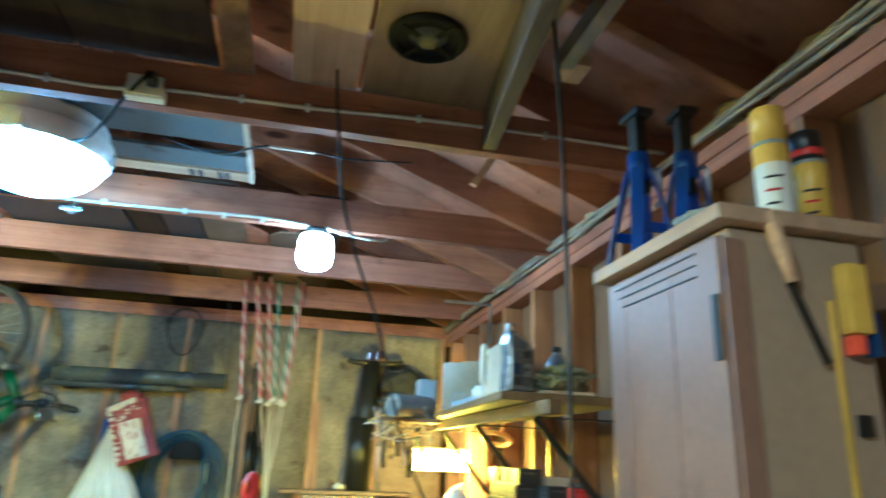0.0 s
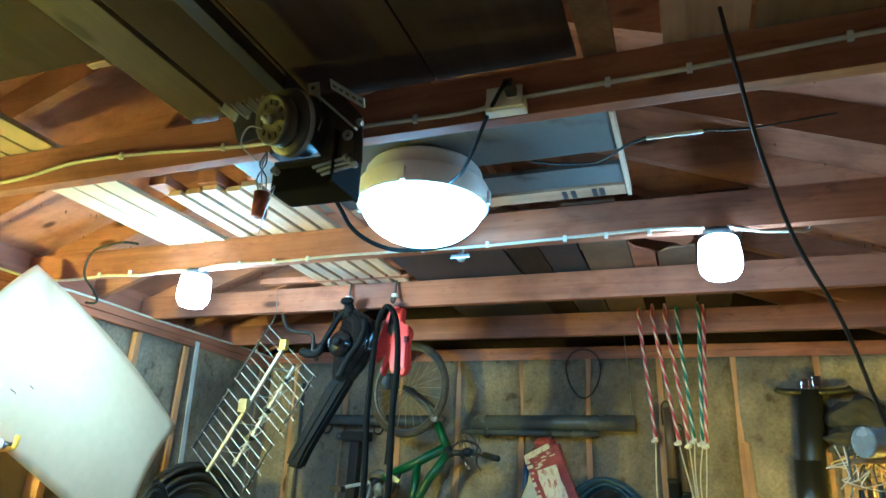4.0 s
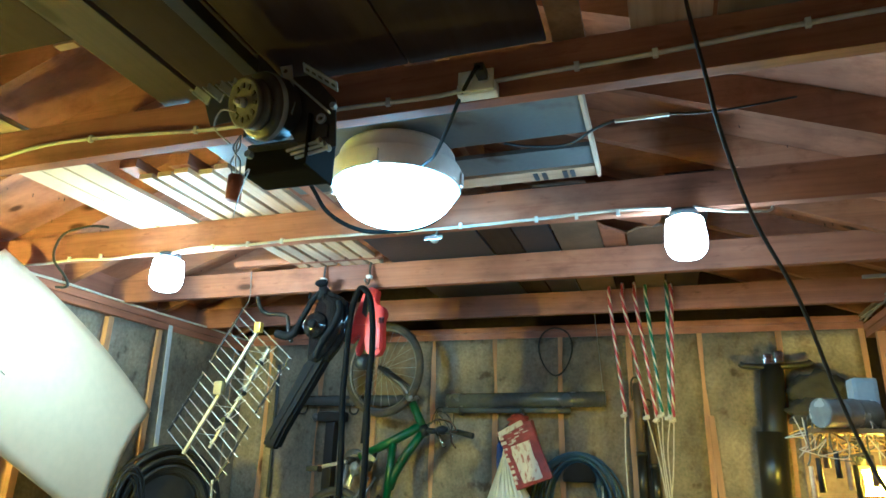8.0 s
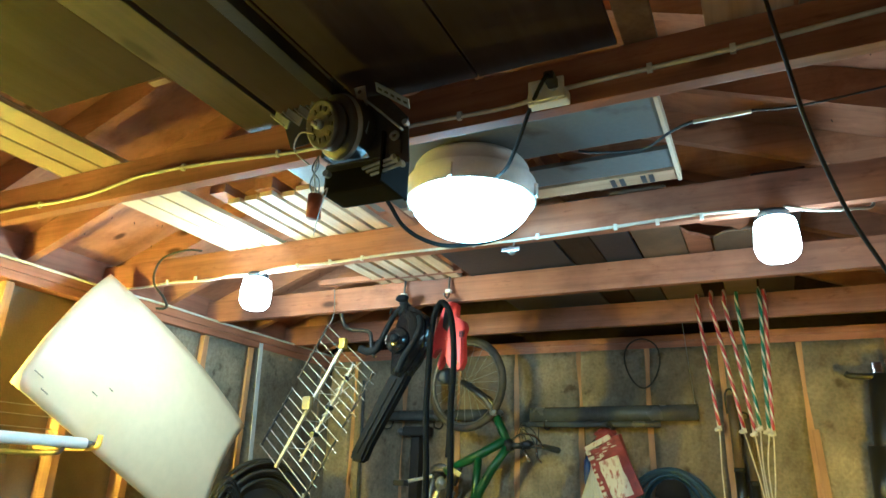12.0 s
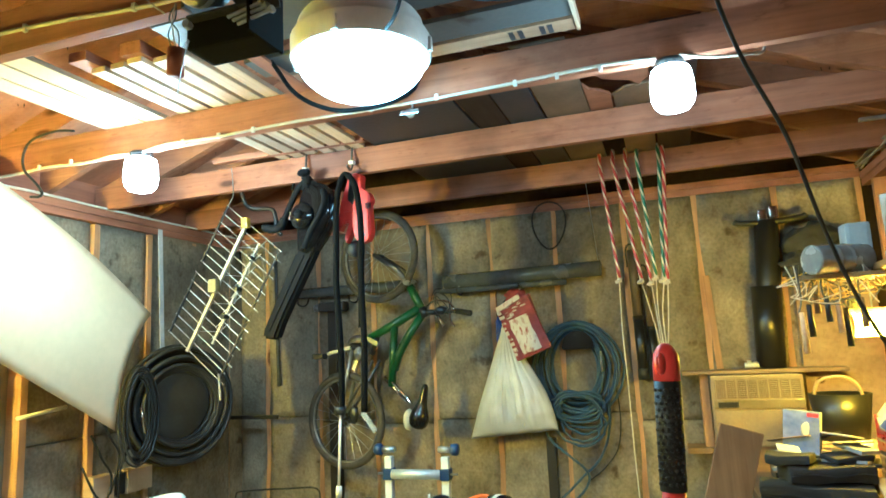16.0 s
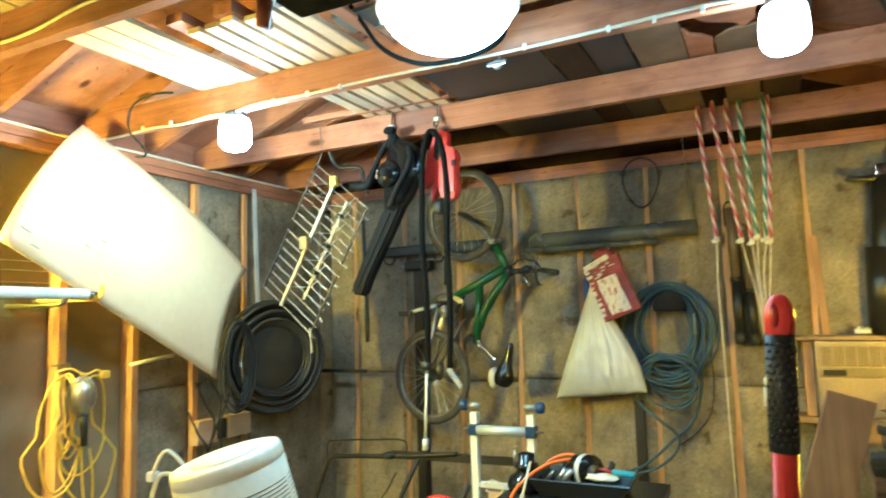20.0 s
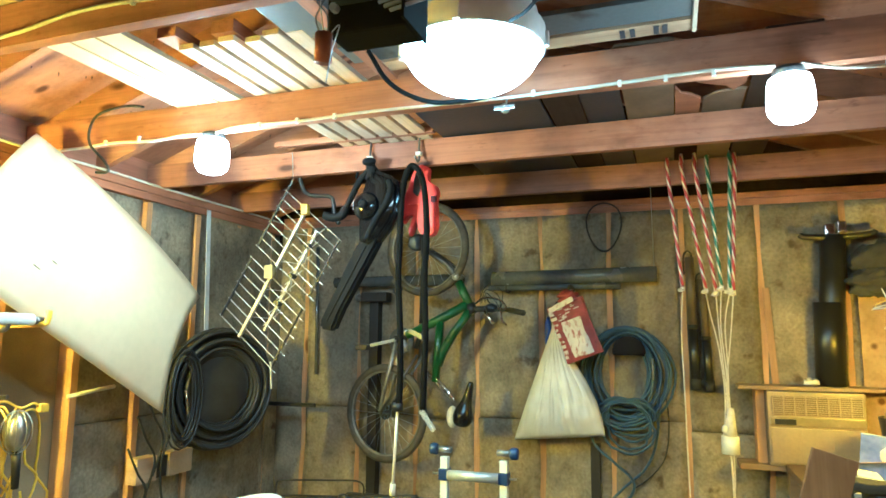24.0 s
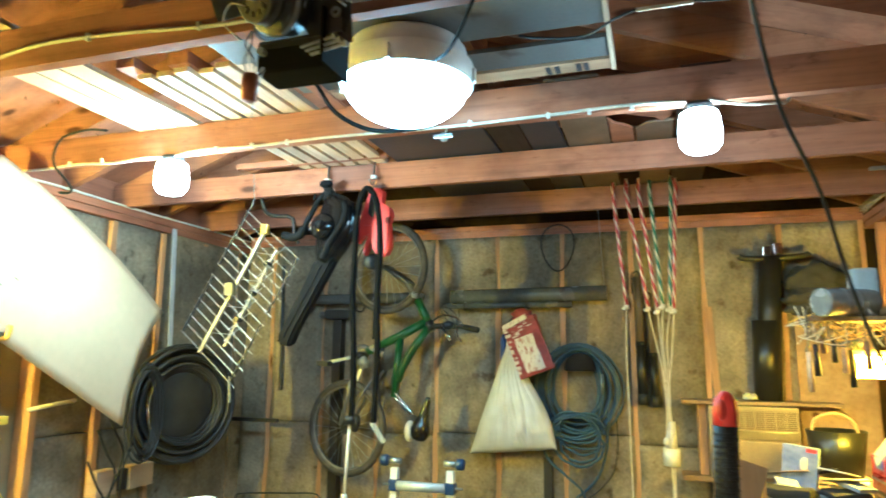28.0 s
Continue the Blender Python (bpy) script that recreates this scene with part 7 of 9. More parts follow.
part("cord", tube(B(), curve([hm @ Vector((-0.21, 0.0, 0.40)), (-1.54, 1.66, 1.15), (-1.56, 1.64, 1.0), (-1.55, 1.64, 0.85), (-1.56, 1.65, 0.6)], 6), 0.006, 6), cream_plastic, ht, smooth=True)
part("plug", box(B(), (-1.565, 1.64, 1.14), (-1.54, 1.665, 1.165), 0.006), white_plastic, ht)
part("cord", tube(B(), curve([hm @ Vector((-0.2, 0.03, 0.42)), (-1.51, 1.66, 1.22), (-1.545, 1.65, 1.17), (-1.555, 1.66, 1.15)], 6), 0.005, 6), cream_plastic, ht, smooth=True)
solid("carton", box(B(), (-1.53, 1.52, 0.0), (-1.08, 1.95, 0.90), 0.006), card, "brown cardboard carton on the floor", "carton")
solid("lime_case", box(B(), (-1.56, 2.10, 0.80), (-1.44, 2.22, 0.92), 0.02), lime_plastic, "lime yellow plastic tool case on a crate", "tool case")
solid("crate", box(B(), (-1.70, 2.05, 0.0), (-1.36, 2.36, 0.80), 0.006), brown_board, "dark wooden crate on the floor", "crate")

mw_ = thing("lawn_mower", (-2.1, 3.55, 0), "black-handled push lawn mower standing on the floor", "lawn mower")
part("handle", tube(B(), curve([(-2.62, 3.55, 0.0), (-2.54, 3.58, 0.40), (-2.45, 3.6, 0.68), (-2.40, 3.6, 0.745), (-2.32, 3.6, 0.76), (-1.95, 3.6, 0.785), (-1.60, 3.6, 0.82)], 6), 0.0135, 10), black_iron, mw_, smooth=True)
part("handle", tube(B(), [(-1.83, 3.60, 0.78), (-2.0, 3.58, 0.45), (-2.12, 3.55, 0.15)], 0.0125, 10), black_iron, mw_, smooth=True)
part("cross_bar", plank(B(), (-2.0, 3.61, 0.79), (-1.28, 3.62, 0.80), 0.03, 0.04), black_iron, mw_)
part("bail", tube(B(), curve([(-2.43, 3.6, 0.72), (-2.43, 3.6, 0.82), (-2.38, 3.6, 0.845), (-2.1, 3.6, 0.865), (-1.92, 3.6, 0.87), (-1.90, 3.6, 0.80)], 5), 0.005, 8), black_iron, mw_, smooth=True)
part("knob", lump(B(), (-2.0, 3.57, 0.79), (0.035, 0.02, 0.02), 2, 0.3), black_plastic, mw_, smooth=True)
part("cable", tube(B(), curve([(-1.96, 3.58, 0.70), (-2.05, 3.57, 0.56), (-2.15, 3.57, 0.52), (-2.2, 3.56, 0.4)], 6), 0.004, 6), black_rubber, mw_, smooth=True)
part("deck", lathe(B(), [(0.0, 0.24), (0.14, 0.24), (0.20, 0.21), (0.27, 0.16), (0.285, 0.08), (0.28, 0.07), (0.0, 0.07)], (-2.2, 3.6, 0), 36), black_plastic, mw_, smooth=True)
part("engine", lathe(B(), [(0.0, 0.42), (0.10, 0.42), (0.125, 0.40), (0.13, 0.30), (0.12, 0.24), (0.0, 0.24)], (-2.2, 3.6, 0), 28), black_gloss, mw_, smooth=True)
for x, y in ((-2.45, 3.40), (-1.95, 3.40), (-2.45, 3.80), (-1.95, 3.80)):
    part("wheel", rod(B(), (x - 0.02, y, 0.09), (x + 0.02, y, 0.09), 0.09, n=20), black_rubber, mw_, smooth=True)
gc = thing("fuel_can", (-1.58, 3.35, 0.32), "red plastic fuel can with a moulded handle", "fuel can")
part("body", box(B(), (-1.71, 3.25, 0.32), (-1.45, 3.45, 0.58), 0.05), red_plastic, gc)
part("handle", tube(B(), curve([(-1.69, 3.35, 0.57), (-1.64, 3.35, 0.64), (-1.56, 3.35, 0.655), (-1.49, 3.35, 0.63), (-1.47, 3.35, 0.57)], 6), 0.022, 10), red_plastic, gc, smooth=True)
part("spout", rod(B(), (-1.50, 3.35, 0.58), (-1.42, 3.35, 0.74), 0.018, 0.012, n=12), black_plastic, gc, smooth=True)
solid("step_stool", box(B(), (-1.75, 3.2, 0.0), (-1.42, 3.5, 0.32), 0.006), brown_board, "low dark wooden stool under the fuel can", "stool")

rl = thing("roller_stand", (-1.18, 3.2, 0), "white roller stand with a chrome roller and blue knobs", "roller stand")
for x in (-1.315, -1.045):
    part("post", box(B(), (x - 0.017, 3.19, 0.02), (x + 0.017, 3.224, 1.105), 0.004), white_plastic, rl, "white painted post")
    part("foot", box(B(), (x - 0.02, 2.98, 0.0), (x + 0.02, 3.42, 0.03), 0.006), white_plastic, rl)
    part("bolt", rod(B(), (x - 0.03, 3.205, 1.135), (x + 0.03, 3.205, 1.135), 0.014, n=12), galv, rl, smooth=True)
    kx = x - 0.05 if x < -1.2 else x + 0.045
    part("knob", lathe(B(), [(0.0, -0.018), (0.02, -0.018), (0.026, -0.012), (0.026, 0.012), (0.02, 0.018), (0.0, 0.018)], (0, 0, 0), 16, frame_of((kx, 3.205, 1.135), (0, 0, 1), (1, 0, 0))), blue_knob, rl, "dark blue knob", True)
    part("bearing", box(B(), (x - 0.022, 3.18, 1.005), (x + 0.022, 3.234, 1.055), 0.006), blue_knob, rl, "blue bearing block")
part("roller", rod(B(), (-1.295, 3.19, 1.03), (-1.065, 3.19, 1.03), 0.0215, n=20), roller_steel, rl, "bright steel roller", True)
part("axle", rod(B(), (-1.37, 3.205, 1.03), (-0.99, 3.205, 1.03), 0.0055, n=8), galv, rl, smooth=True)
part("lower_brace", box(B(), (-1.30, 3.195, 0.775), (-1.06, 3.215, 0.80), 0.003), white_plastic, rl)
part("tie", tube(B(), curve([(-1.27, 3.185, 0.79), (-1.23, 3.18, 0.815), (-1.17, 3.18, 0.79), (-1.21, 3.18, 0.755), (-1.26, 3.18, 0.77)], 6), 0.003, 6), white_cord_m, rl, smooth=True)
solid("black_pail", lathe(B(), [(0.0, 0.32), (0.105, 0.32), (0.125, 0.655), (0.132, 0.66), (0.128, 0.67), (0.118, 0.665), (0.10, 0.34), (0.0, 0.34)], (-1.21, 3.03, 0), 32), black_plastic, "black plastic pail on a box", "pail", smooth=True)
solid("pail_box", box(B(), (-1.36, 2.9, 0.0), (-1.06, 3.17, 0.318), 0.005), card, "cardboard box under the pail", "box")
solid("scrap_wood", plank(B(), (-1.165, 3.02, 0.36), (-1.15, 3.06, 0.80), 0.085, 0.018, (0, -1, 0.1)), pale_y, "pale wood offcut standing in the pail", "offcut")

tt_ = thing("storage_tote", (-0.79, 3.1, 0.43), "black plastic storage tote with a wide rim", "tote", "stacked totes")
def tote(z0, z1, holder):
    bm = B()
    box(bm, (-1.06, 2.90, z0), (-0.52, 3.30, z1 - 0.03), 0.03)
    part("tub", bm, black_plastic, holder)
    part("rim", box(B(), (-1.09, 2.87, z1 - 0.045), (-0.49, 3.33, z1), 0.012), black_plastic, holder, "thick black rim")
    part("grip", box(B(), (-0.50, 3.03, z1 - 0.10), (-0.475, 3.17, z1 - 0.045), 0.006), black_plastic, holder)
tote(0.44, 0.83, tt_)
tb = thing("storage_tote", (-0.79, 3.1, 0.0), "black plastic storage tote with a wide rim", "tote", "stacked totes")
tote(0.0, 0.435, tb)
ty = thing("tool_tray", (-0.78, 3.05, 0.83), "black plastic tray heaped with small tools", "tray")
part("tray", lathe(B(), [(0.0, 0.835), (0.16, 0.835), (0.20, 0.89), (0.212, 0.90), (0.205, 0.905), (0.19, 0.895), (0.15, 0.85), (0.0, 0.848)], (0, 0, 0), 4, Matrix.Translation((-0.775, 3.05, 0)) @ Matrix.Diagonal((1.35, 0.85, 1, 1)) @ pose(0, 0, 0, 0, 0, 45)), black_plastic, ty)
rw = thing("tape_reel", (-0.76, 3.03, 0.87), "black reel with a white paper band in the tray", "reel")
part("reel", rod(B(), (-0.80, 3.07, 0.92), (-0.74, 3.03, 0.925), 0.062, n=28), black_gloss, rw, smooth=True)
part("band", rod(B(), (-0.775, 3.05, 0.921), (-0.755, 3.04, 0.923), 0.0645, n=28), white_plastic, rw, "white band", True)
part("hub", rod(B(), (-0.738, 3.029, 0.925), (-0.728, 3.022, 0.925), 0.025, n=16), dark_steel, rw, smooth=True)
solid("white_trowel", lump(B(), (-0.69, 2.99, 0.915), (0.06, 0.035, 0.014), 4, 0.3), white_plastic, "white plastic scraper lying in the tray", "scraper", smooth=True)
solid("blue_tool", rod(B(), (-0.66, 3.04, 0.925), (-0.575, 3.02, 0.925), 0.013, n=12), sky_plastic, "light blue tool handle on the tray", "tool handle", smooth=True)
solid("tool_shank", rod(B(), (-0.80, 3.10, 0.93), (-0.66, 3.04, 0.925), 0.007, n=8), red_paint, "red metal rod lying in the tray", "rod", smooth=True)
for k, (x, y, m_) in enumerate(((-0.91, 2.99, dark_steel), (-0.87, 3.0, alu), (-0.84, 2.97, alu), (-0.88, 3.06, black_plastic), (-0.70, 3.09, black_plastic))):
    solid("small_tool", rod(B(), (x, y, 0.885), (x + 0.03, y + 0.01, 0.925 + 0.006 * k), 0.012, n=10), m_, "small metal socket piece in the tray", "small tool", "tools in the tray", smooth=True)
solid("orange_cord", tube(B(), curve([(-0.78, 3.10, 0.94), (-0.85, 3.06, 0.955), (-0.93, 3.0, 0.935), (-1.0, 2.93, 0.88), (-1.04, 2.88, 0.80), (-1.045, 2.86, 0.65), (-1.04, 2.86, 0.5)], 7), 0.0075, 8), orange_fibre, "orange extension cord trailing from the tray", "cord", smooth=True)
solid("orange_cord", tube(B(), curve([(-0.80, 3.12, 0.955), (-0.86, 3.11, 0.965), (-0.92, 3.10, 0.945), (-0.96, 3.08, 0.91)], 7), 0.0075, 8), orange_fibre, "orange extension cord trailing from the tray", "cord", smooth=True)
bj = thing("bottle_jack", (-1.02, 3.02, 0.83), "glossy black bottle pump standing on the tote rim", "pump")
part("body", lathe(B(), [(0.0, 0.832), (0.075, 0.832), (0.082, 0.845), (0.082, 0.86), (0.07, 0.885), (0.045, 0.90), (0.042, 0.915), (0.05, 0.92), (0.05, 0.935), (0.036, 0.94), (0.034, 0.975), (0.02, 0.98), (0.0, 0.985)], (-1.01, 3.03, 0), 32), black_gloss, bj, smooth=True)
part("pin", rod(B(), (-1.05, 3.0, 0.93), (-1.05, 3.0, 0.99), 0.006, n=8), galv, bj, smooth=True)
solid("white_lead", tube(B(), curve([(-0.965, 2.95, 0.96), (-0.96, 2.90, 0.93), (-0.975, 2.87, 0.85), (-1.0, 2.86, 0.77)], 6), [0.005] * 12 + [0.009] * 7, 8), white_cord_m, "short white lead with a plug", "lead", smooth=True)

# ---- red jack handle standing near the camera ----
jh = thing("floor_jack", (-0.09, 1.24, 0), "red jack handle with a black studded rubber grip", "jack handle")
J0, J1 = Vector((-0.092, 1.24, 0.62)), Vector((-0.062, 1.24, 1.537))
part("pipe", rod(B(), J0, J0.lerp(J1, 0.86), 0.0135, n=20), red_paint, jh, smooth=True)
part("grip", rod(B(), J0.lerp(J1, 0.845), J0.lerp(J1, 0.985), 0.0158, n=24), black_rubber, jh, "black rubber grip", True)
part("cap", tube(B(), [J0.lerp(J1, 0.982), J0.lerp(J1, 1.005), J0.lerp(J1, 1.02), J0.lerp(J1, 1.03), J0.lerp(J1, 1.034)], [0.0155, 0.0162, 0.0142, 0.009, 0.004], 20), red_plastic, jh, "red plastic cap", True)
part("cap_hole", lump(B(), J0.lerp(J1, 1.008) + Vector((-0.006, -0.0145, 0)), (0.006, 0.006, 0.014), 1, 0.0, 2), red_paint, jh, smooth=True)
bm = B()
for j in range(15):
    for i in range(5):
        a = -2.6 + 0.45 * i + 0.22 * (j % 2)
        c = J0.lerp(J1, 0.855 + 0.0085 * j) + 0.0158 * Vector((math.cos(a), math.sin(a), 0))
        rod(bm, c, c + 0.0022 * Vector((math.cos(a), math.sin(a), 0)), 0.0028, 0.0016, n=6)
tagged(part("grip_studs", bm, black_rubber, jh), kind="stuff")
part("base", box(B(), (-0.24, 1.14, 0.0), (0.02, 1.64, 0.14), 0.03), red_paint, jh, "red trolley jack body")
part("socket", rod(B(), (-0.109, 1.24, 0.1), (-0.0915, 1.24, 0.64), 0.019, n=16), red_paint, jh, smooth=True)
for x, y in ((-0.26, 1.19), (0.04, 1.19), (-0.26, 1.59), (0.04, 1.59)):
    part("wheel", rod(B(), (x - 0.015, y, 0.045), (x + 0.015, y, 0.045), 0.045, n=16), dark_steel, jh, smooth=True)

# ---- long shelf on the right wall ----
SZ = 1.80


def shelf_z(y):
    """Height of the shelf's top."""
    return SZ


sh_ = thing("wall_shelf", (0.85, 2.4, 1.7), "rough plank shelf on black iron brackets along the studs", "shelf")
bm = B()
plan = [(0.584, 1.86), (0.992, 1.86), (0.992, 3.50), (0.655, 3.50)]
lo_, hi_ = [bm.verts.new((x, y, SZ - 0.025)) for x, y in plan], [bm.verts.new((x, y, SZ)) for x, y in plan]
bm.faces.new(lo_[::-1])
bm.faces.new(hi_)
for i in range(4):
    bm.faces.new((lo_[i], lo_[(i + 1) % 4], hi_[(i + 1) % 4], hi_[i]))
bmesh.ops.bevel(bm, geom=list(bm.edges), offset=0.003, segments=2, affect="EDGES")
part("board", bm, shelf_wood, sh_)
part("cleat", box(B(), (0.682, 1.735, SZ - 0.066), (0.720, 3.48, SZ - 0.0265), 0.003), shelf_wood, sh_, "lumber stiffener under the board")
part("end_board", box(B(), (0.40, 2.98, SZ - 0.045), (0.663, 3.20, SZ - 0.029), 0.002), shelf_wood, sh_, "short board overhanging the shelf")
for y in (1.89, 2.52, 3.12):
    bm = B()
    plank(bm, (0.70, y, SZ - 0.07), (0.99, y, SZ - 0.41), 0.022, 0.012, (0, 1, 0))
    plank(bm, (0.70, y, SZ - 0.0685), (0.99, y, SZ - 0.0685), 0.022, 0.004)
    plank(bm, (0.993, y, SZ - 0.07), (0.993, y, SZ - 0.44), 0.022, 0.006, (1, 0, 0))
    part("bracket", bm, black_iron, sh_, "black iron shelf bracket")


def bottle(name, x, y, w, d, h, m_, label, neck=0.35, rot=0.0, cap=None, capm=None):
    ob = thing(name, (x, y, shelf_z(y)), label, "bottle", "bottles on the shelf")
    M = Matrix.Translation((x, y, shelf_z(y) + 0.001)) @ pose(0, 0, 0, 0, 0, rot)
    bm = B()
    lv = [(0.92, 0.0), (1.0, 0.02), (1.0, 0.30), (0.94, 0.40), (1.0, 0.50), (0.98, 0.66), (0.80, 0.76), (0.50, 0.84), (neck, 0.87), (neck, 0.91)]
    rings = []
    for s, z in lv:
        k = 16
        row = []
        for i in range(k):
            a = 2 * math.pi * i / k
            c, s_ = math.cos(a), math.sin(a)
            q = (abs(c) ** 3.2 + abs(s_) ** 3.2) ** (-1 / 3.2)
            sx = s * w / 2
            sy = d / 2 * min(1, s + 0.05) if z < 0.7 else s * (d / 2)
            row.append(bm.verts.new(M @ Vector((sx * c * q, sy * s_ * q, z * h))))
        rings.append(row)
    for a, b in zip(rings, rings[1:]):
        for i in range(16):
            bm.faces.new((a[i], a[(i + 1) % 16], b[(i + 1) % 16], b[i]))
    bm.faces.new(rings[0][::-1])
    bm.faces.new(rings[-1])
    part("body", bm, m_, ob, smooth=True)
    part("cap", rod(B(), M @ Vector((0, 0, h * 0.905)), M @ Vector((0, 0, h)), w * 0.2, n=16), capm or m_, ob, smooth=True)
    return ob, M


ob = thing("oil_bottle", (0.655, 1.925, SZ), "silver grey motor oil bottle with a printed label", "bottle", "bottles on the shelf")
M = frame_of((0.655, 1.925, SZ + 0.001), (0.956, 0.292, 0), (0, 0, 1)) @ Matrix.Scale(0.88, 4)
bm = prism(B(), [(-0.054, 0.0), (0.054, 0.0), (0.057, 0.006), (0.057, 0.148), (0.050, 0.166), (0.012, 0.186), (-0.008, 0.196), (-0.012, 0.205), (-0.046, 0.205), (-0.052, 0.192), (-0.057, 0.165), (-0.052, 0.11), (-0.053, 0.07), (-0.057, 0.04), (-0.057, 0.006)], -0.032, 0.064)
bmesh.ops.bevel(bm, geom=[e for e in bm.edges if abs(e.verts[0].co.y - e.verts[1].co.y) < 1e-5], offset=0.011, segments=3, affect="EDGES")
bmesh.ops.transform(bm, matrix=M, verts=bm.verts)
part("body", bm, silver_bottle, ob, smooth=False)
part("neck_ring", rod(B(), M @ Vector((-0.029, 0, 0.204)), M @ Vector((-0.029, 0, 0.211)), 0.0185, n=24), silver_bottle, ob, smooth=True)
part("cap", rod(B(), M @ Vector((-0.029, 0, 0.2105)), M @ Vector((-0.029, 0, 0.238)), 0.0163, 0.0155, n=24), alu, ob, "grey ribbed cap", True)
for i in range(14):
    a = 2 * math.pi * i / 14
    part("cap_rib", rod(B(), M @ Vector((-0.029 + 0.0185 * math.cos(a), 0.0185 * math.sin(a), 0.213)), M @ Vector((-0.029 + 0.0178 * math.cos(a), 0.0178 * math.sin(a), 0.235)), 0.0012, n=5), alu, ob)
part("label", box(B(), (-0.043, -0.0345, 0.022), (0.046, -0.0325, 0.150), 0.001, M), label_grey, ob, "grey printed label")
for x0, x1, z0, z1, m_ in ((-0.036, -0.008, 0.108, 0.142, silver_bottle), (0.0, 0.03, 0.118, 0.142, print_dark), (-0.038, -0.012, 0.060, 0.098, blue_knob), (0.0, 0.04, 0.055, 0.10, silver_bottle), (-0.036, -0.006, 0.026, 0.050, print_dark)):
    part("print_bar", box(B(), (x0, -0.0355, z0), (x1, -0.0342, z1), 0, M), m_, ob)
ob = thing("oil_jug", (0.628, 2.05, SZ), "white plastic oil jug with a side handle", "bottle", "bottles on the shelf")
M = frame_of((0.628, 2.05, SZ + 0.001), (0.87, -0.49, 0), (0, 0, 1)) @ Matrix.Scale(0.86, 4)
bm = prism(B(), [(-0.026, 0.0), (0.048, 0.0), (0.052, 0.008), (0.052, 0.190), (0.046, 0.202), (0.034, 0.200), (-0.020, 0.168), (-0.028, 0.158), (-0.030, 0.008)], -0.05, 0.10)
bmesh.ops.bevel(bm, geom=[e for e in bm.edges if abs(e.verts[0].co.y - e.verts[1].co.y) < 1e-5], offset=0.010, segments=3, affect="EDGES")
bmesh.ops.transform(bm, matrix=M, verts=bm.verts)
part("body", bm, white_plastic, ob)
part("side_grip", tube(B(), curve([M @ Vector((-0.026, -0.03, 0.150)), M @ Vector((-0.034, -0.03, 0.180)), M @ Vector((-0.043, -0.03, 0.172)), M @ Vector((-0.045, -0.03, 0.11)), M @ Vector((-0.042, -0.03, 0.045)), M @ Vector((-0.028, -0.03, 0.022))], 6), [0.007] * 8 + [0.0095] * 16 + [0.008] * 7, 10), white_plastic, ob, smooth=True)
part("cap", rod(B(), M @ Vector((0.036, 0.0, 0.199)), M @ Vector((0.036, 0.0, 0.218)), 0.014, n=20), white_plastic, ob, smooth=True)
ob, M = bottle("navy_bottle", 0.665, 2.035, 0.06, 0.06, 0.19, blue_knob, "dark blue plastic bottle with a navy cap", rot=20, capm=blue_knob)
ob, M = bottle("dark_bottle", 0.865, 2.12, 0.075, 0.062, 0.185, silver_bottle, "grey bottle with a black cap and orange label", rot=-12, capm=black_plastic)
part("label", box(B(), (-0.026, -0.0332, 0.05), (0.025, -0.0315, 0.10), 0.001, M), label_grey, ob, "grey label")
part("print_bar", box(B(), (-0.030, -0.0345, 0.085), (-0.006, -0.033, 0.105), 0, M), orange_fibre, ob)
for k, (x, y, h, r) in enumerate(((0.655, 2.30, 0.055, 0.028), (0.665, 2.37, 0.05, 0.029), (0.70, 2.44, 0.048, 0.028), (0.652, 2.235, 0.06, 0.016), (0.72, 2.34, 0.055, 0.028))):
    cu = thing("measuring_cup", (x, y, shelf_z(y)), "frosted plastic measuring cup on the shelf", "cup", "cups on the shelf")
    part("cup", lathe(B(), [(0.0, 0.0), (r * 0.85, 0.0), (r, h), (r * 0.93, h), (r * 0.8, 0.004), (0, 0.004)], (x, y, shelf_z(y) + 0.001), 20), cup_plastic, cu, smooth=True)
bm = lump(B(), (0.815, 1.955, SZ + 0.052), (0.085, 0.105, 0.040), 5, 0.45, 5)
for v in bm.verts:
    v.co += 0.005 * Vector((noise.noise(v.co * 60), noise.noise(v.co * 42 + Vector((7, 0, 0))), 1.5 * noise.noise(v.co * 55 + Vector((0, 9, 0)))))
    v.co.z = max(v.co.z, SZ + 0.013)
part_ = thing("wool_pad", (0.815, 1.955, SZ), "bundle of greenish mineral wool on the shelf", "insulation")
part("pad", bm, mesh_moss, part_, smooth=True)
bm = B()
rw_ = random.Random(31)
for k in range(420):
    a, q = rw_.uniform(0, 6.28), rw_.uniform(0.3, 1.0)
    p = Vector((0.815 + 0.085 * q * math.cos(a), 1.955 + 0.105 * q * math.sin(a), SZ + 0.052 + 0.040 * (1 - q * q) ** 0.5))
    d = Vector((rw_.uniform(-1, 1), rw_.uniform(-1, 1), rw_.uniform(-0.1, 1))) * 0.011
    tube(bm, [p, p + d * 0.6 + Vector((0, 0, 0.002)), p + d], 0.0009, 3)
tagged(part("fibres", bm, mesh_moss, part_), kind="stuff")
solid("plastic_strip", plank(B(), (0.80, 1.865, SZ + 0.006), (0.80, 2.10, SZ + 0.006), 0.17, 0.010), white_vinyl, "white plastic slat under the wool", "slat")
dk = thing("metal_duct", (0.6, 3.0, 1.83), "dull grey metal duct piece lying over the shelf end", "duct")
dpts = [Vector((0.432, 2.955, SZ + 0.020)).lerp(Vector((0.62, 3.07, SZ + 0.024)), i / 40) for i in range(41)]
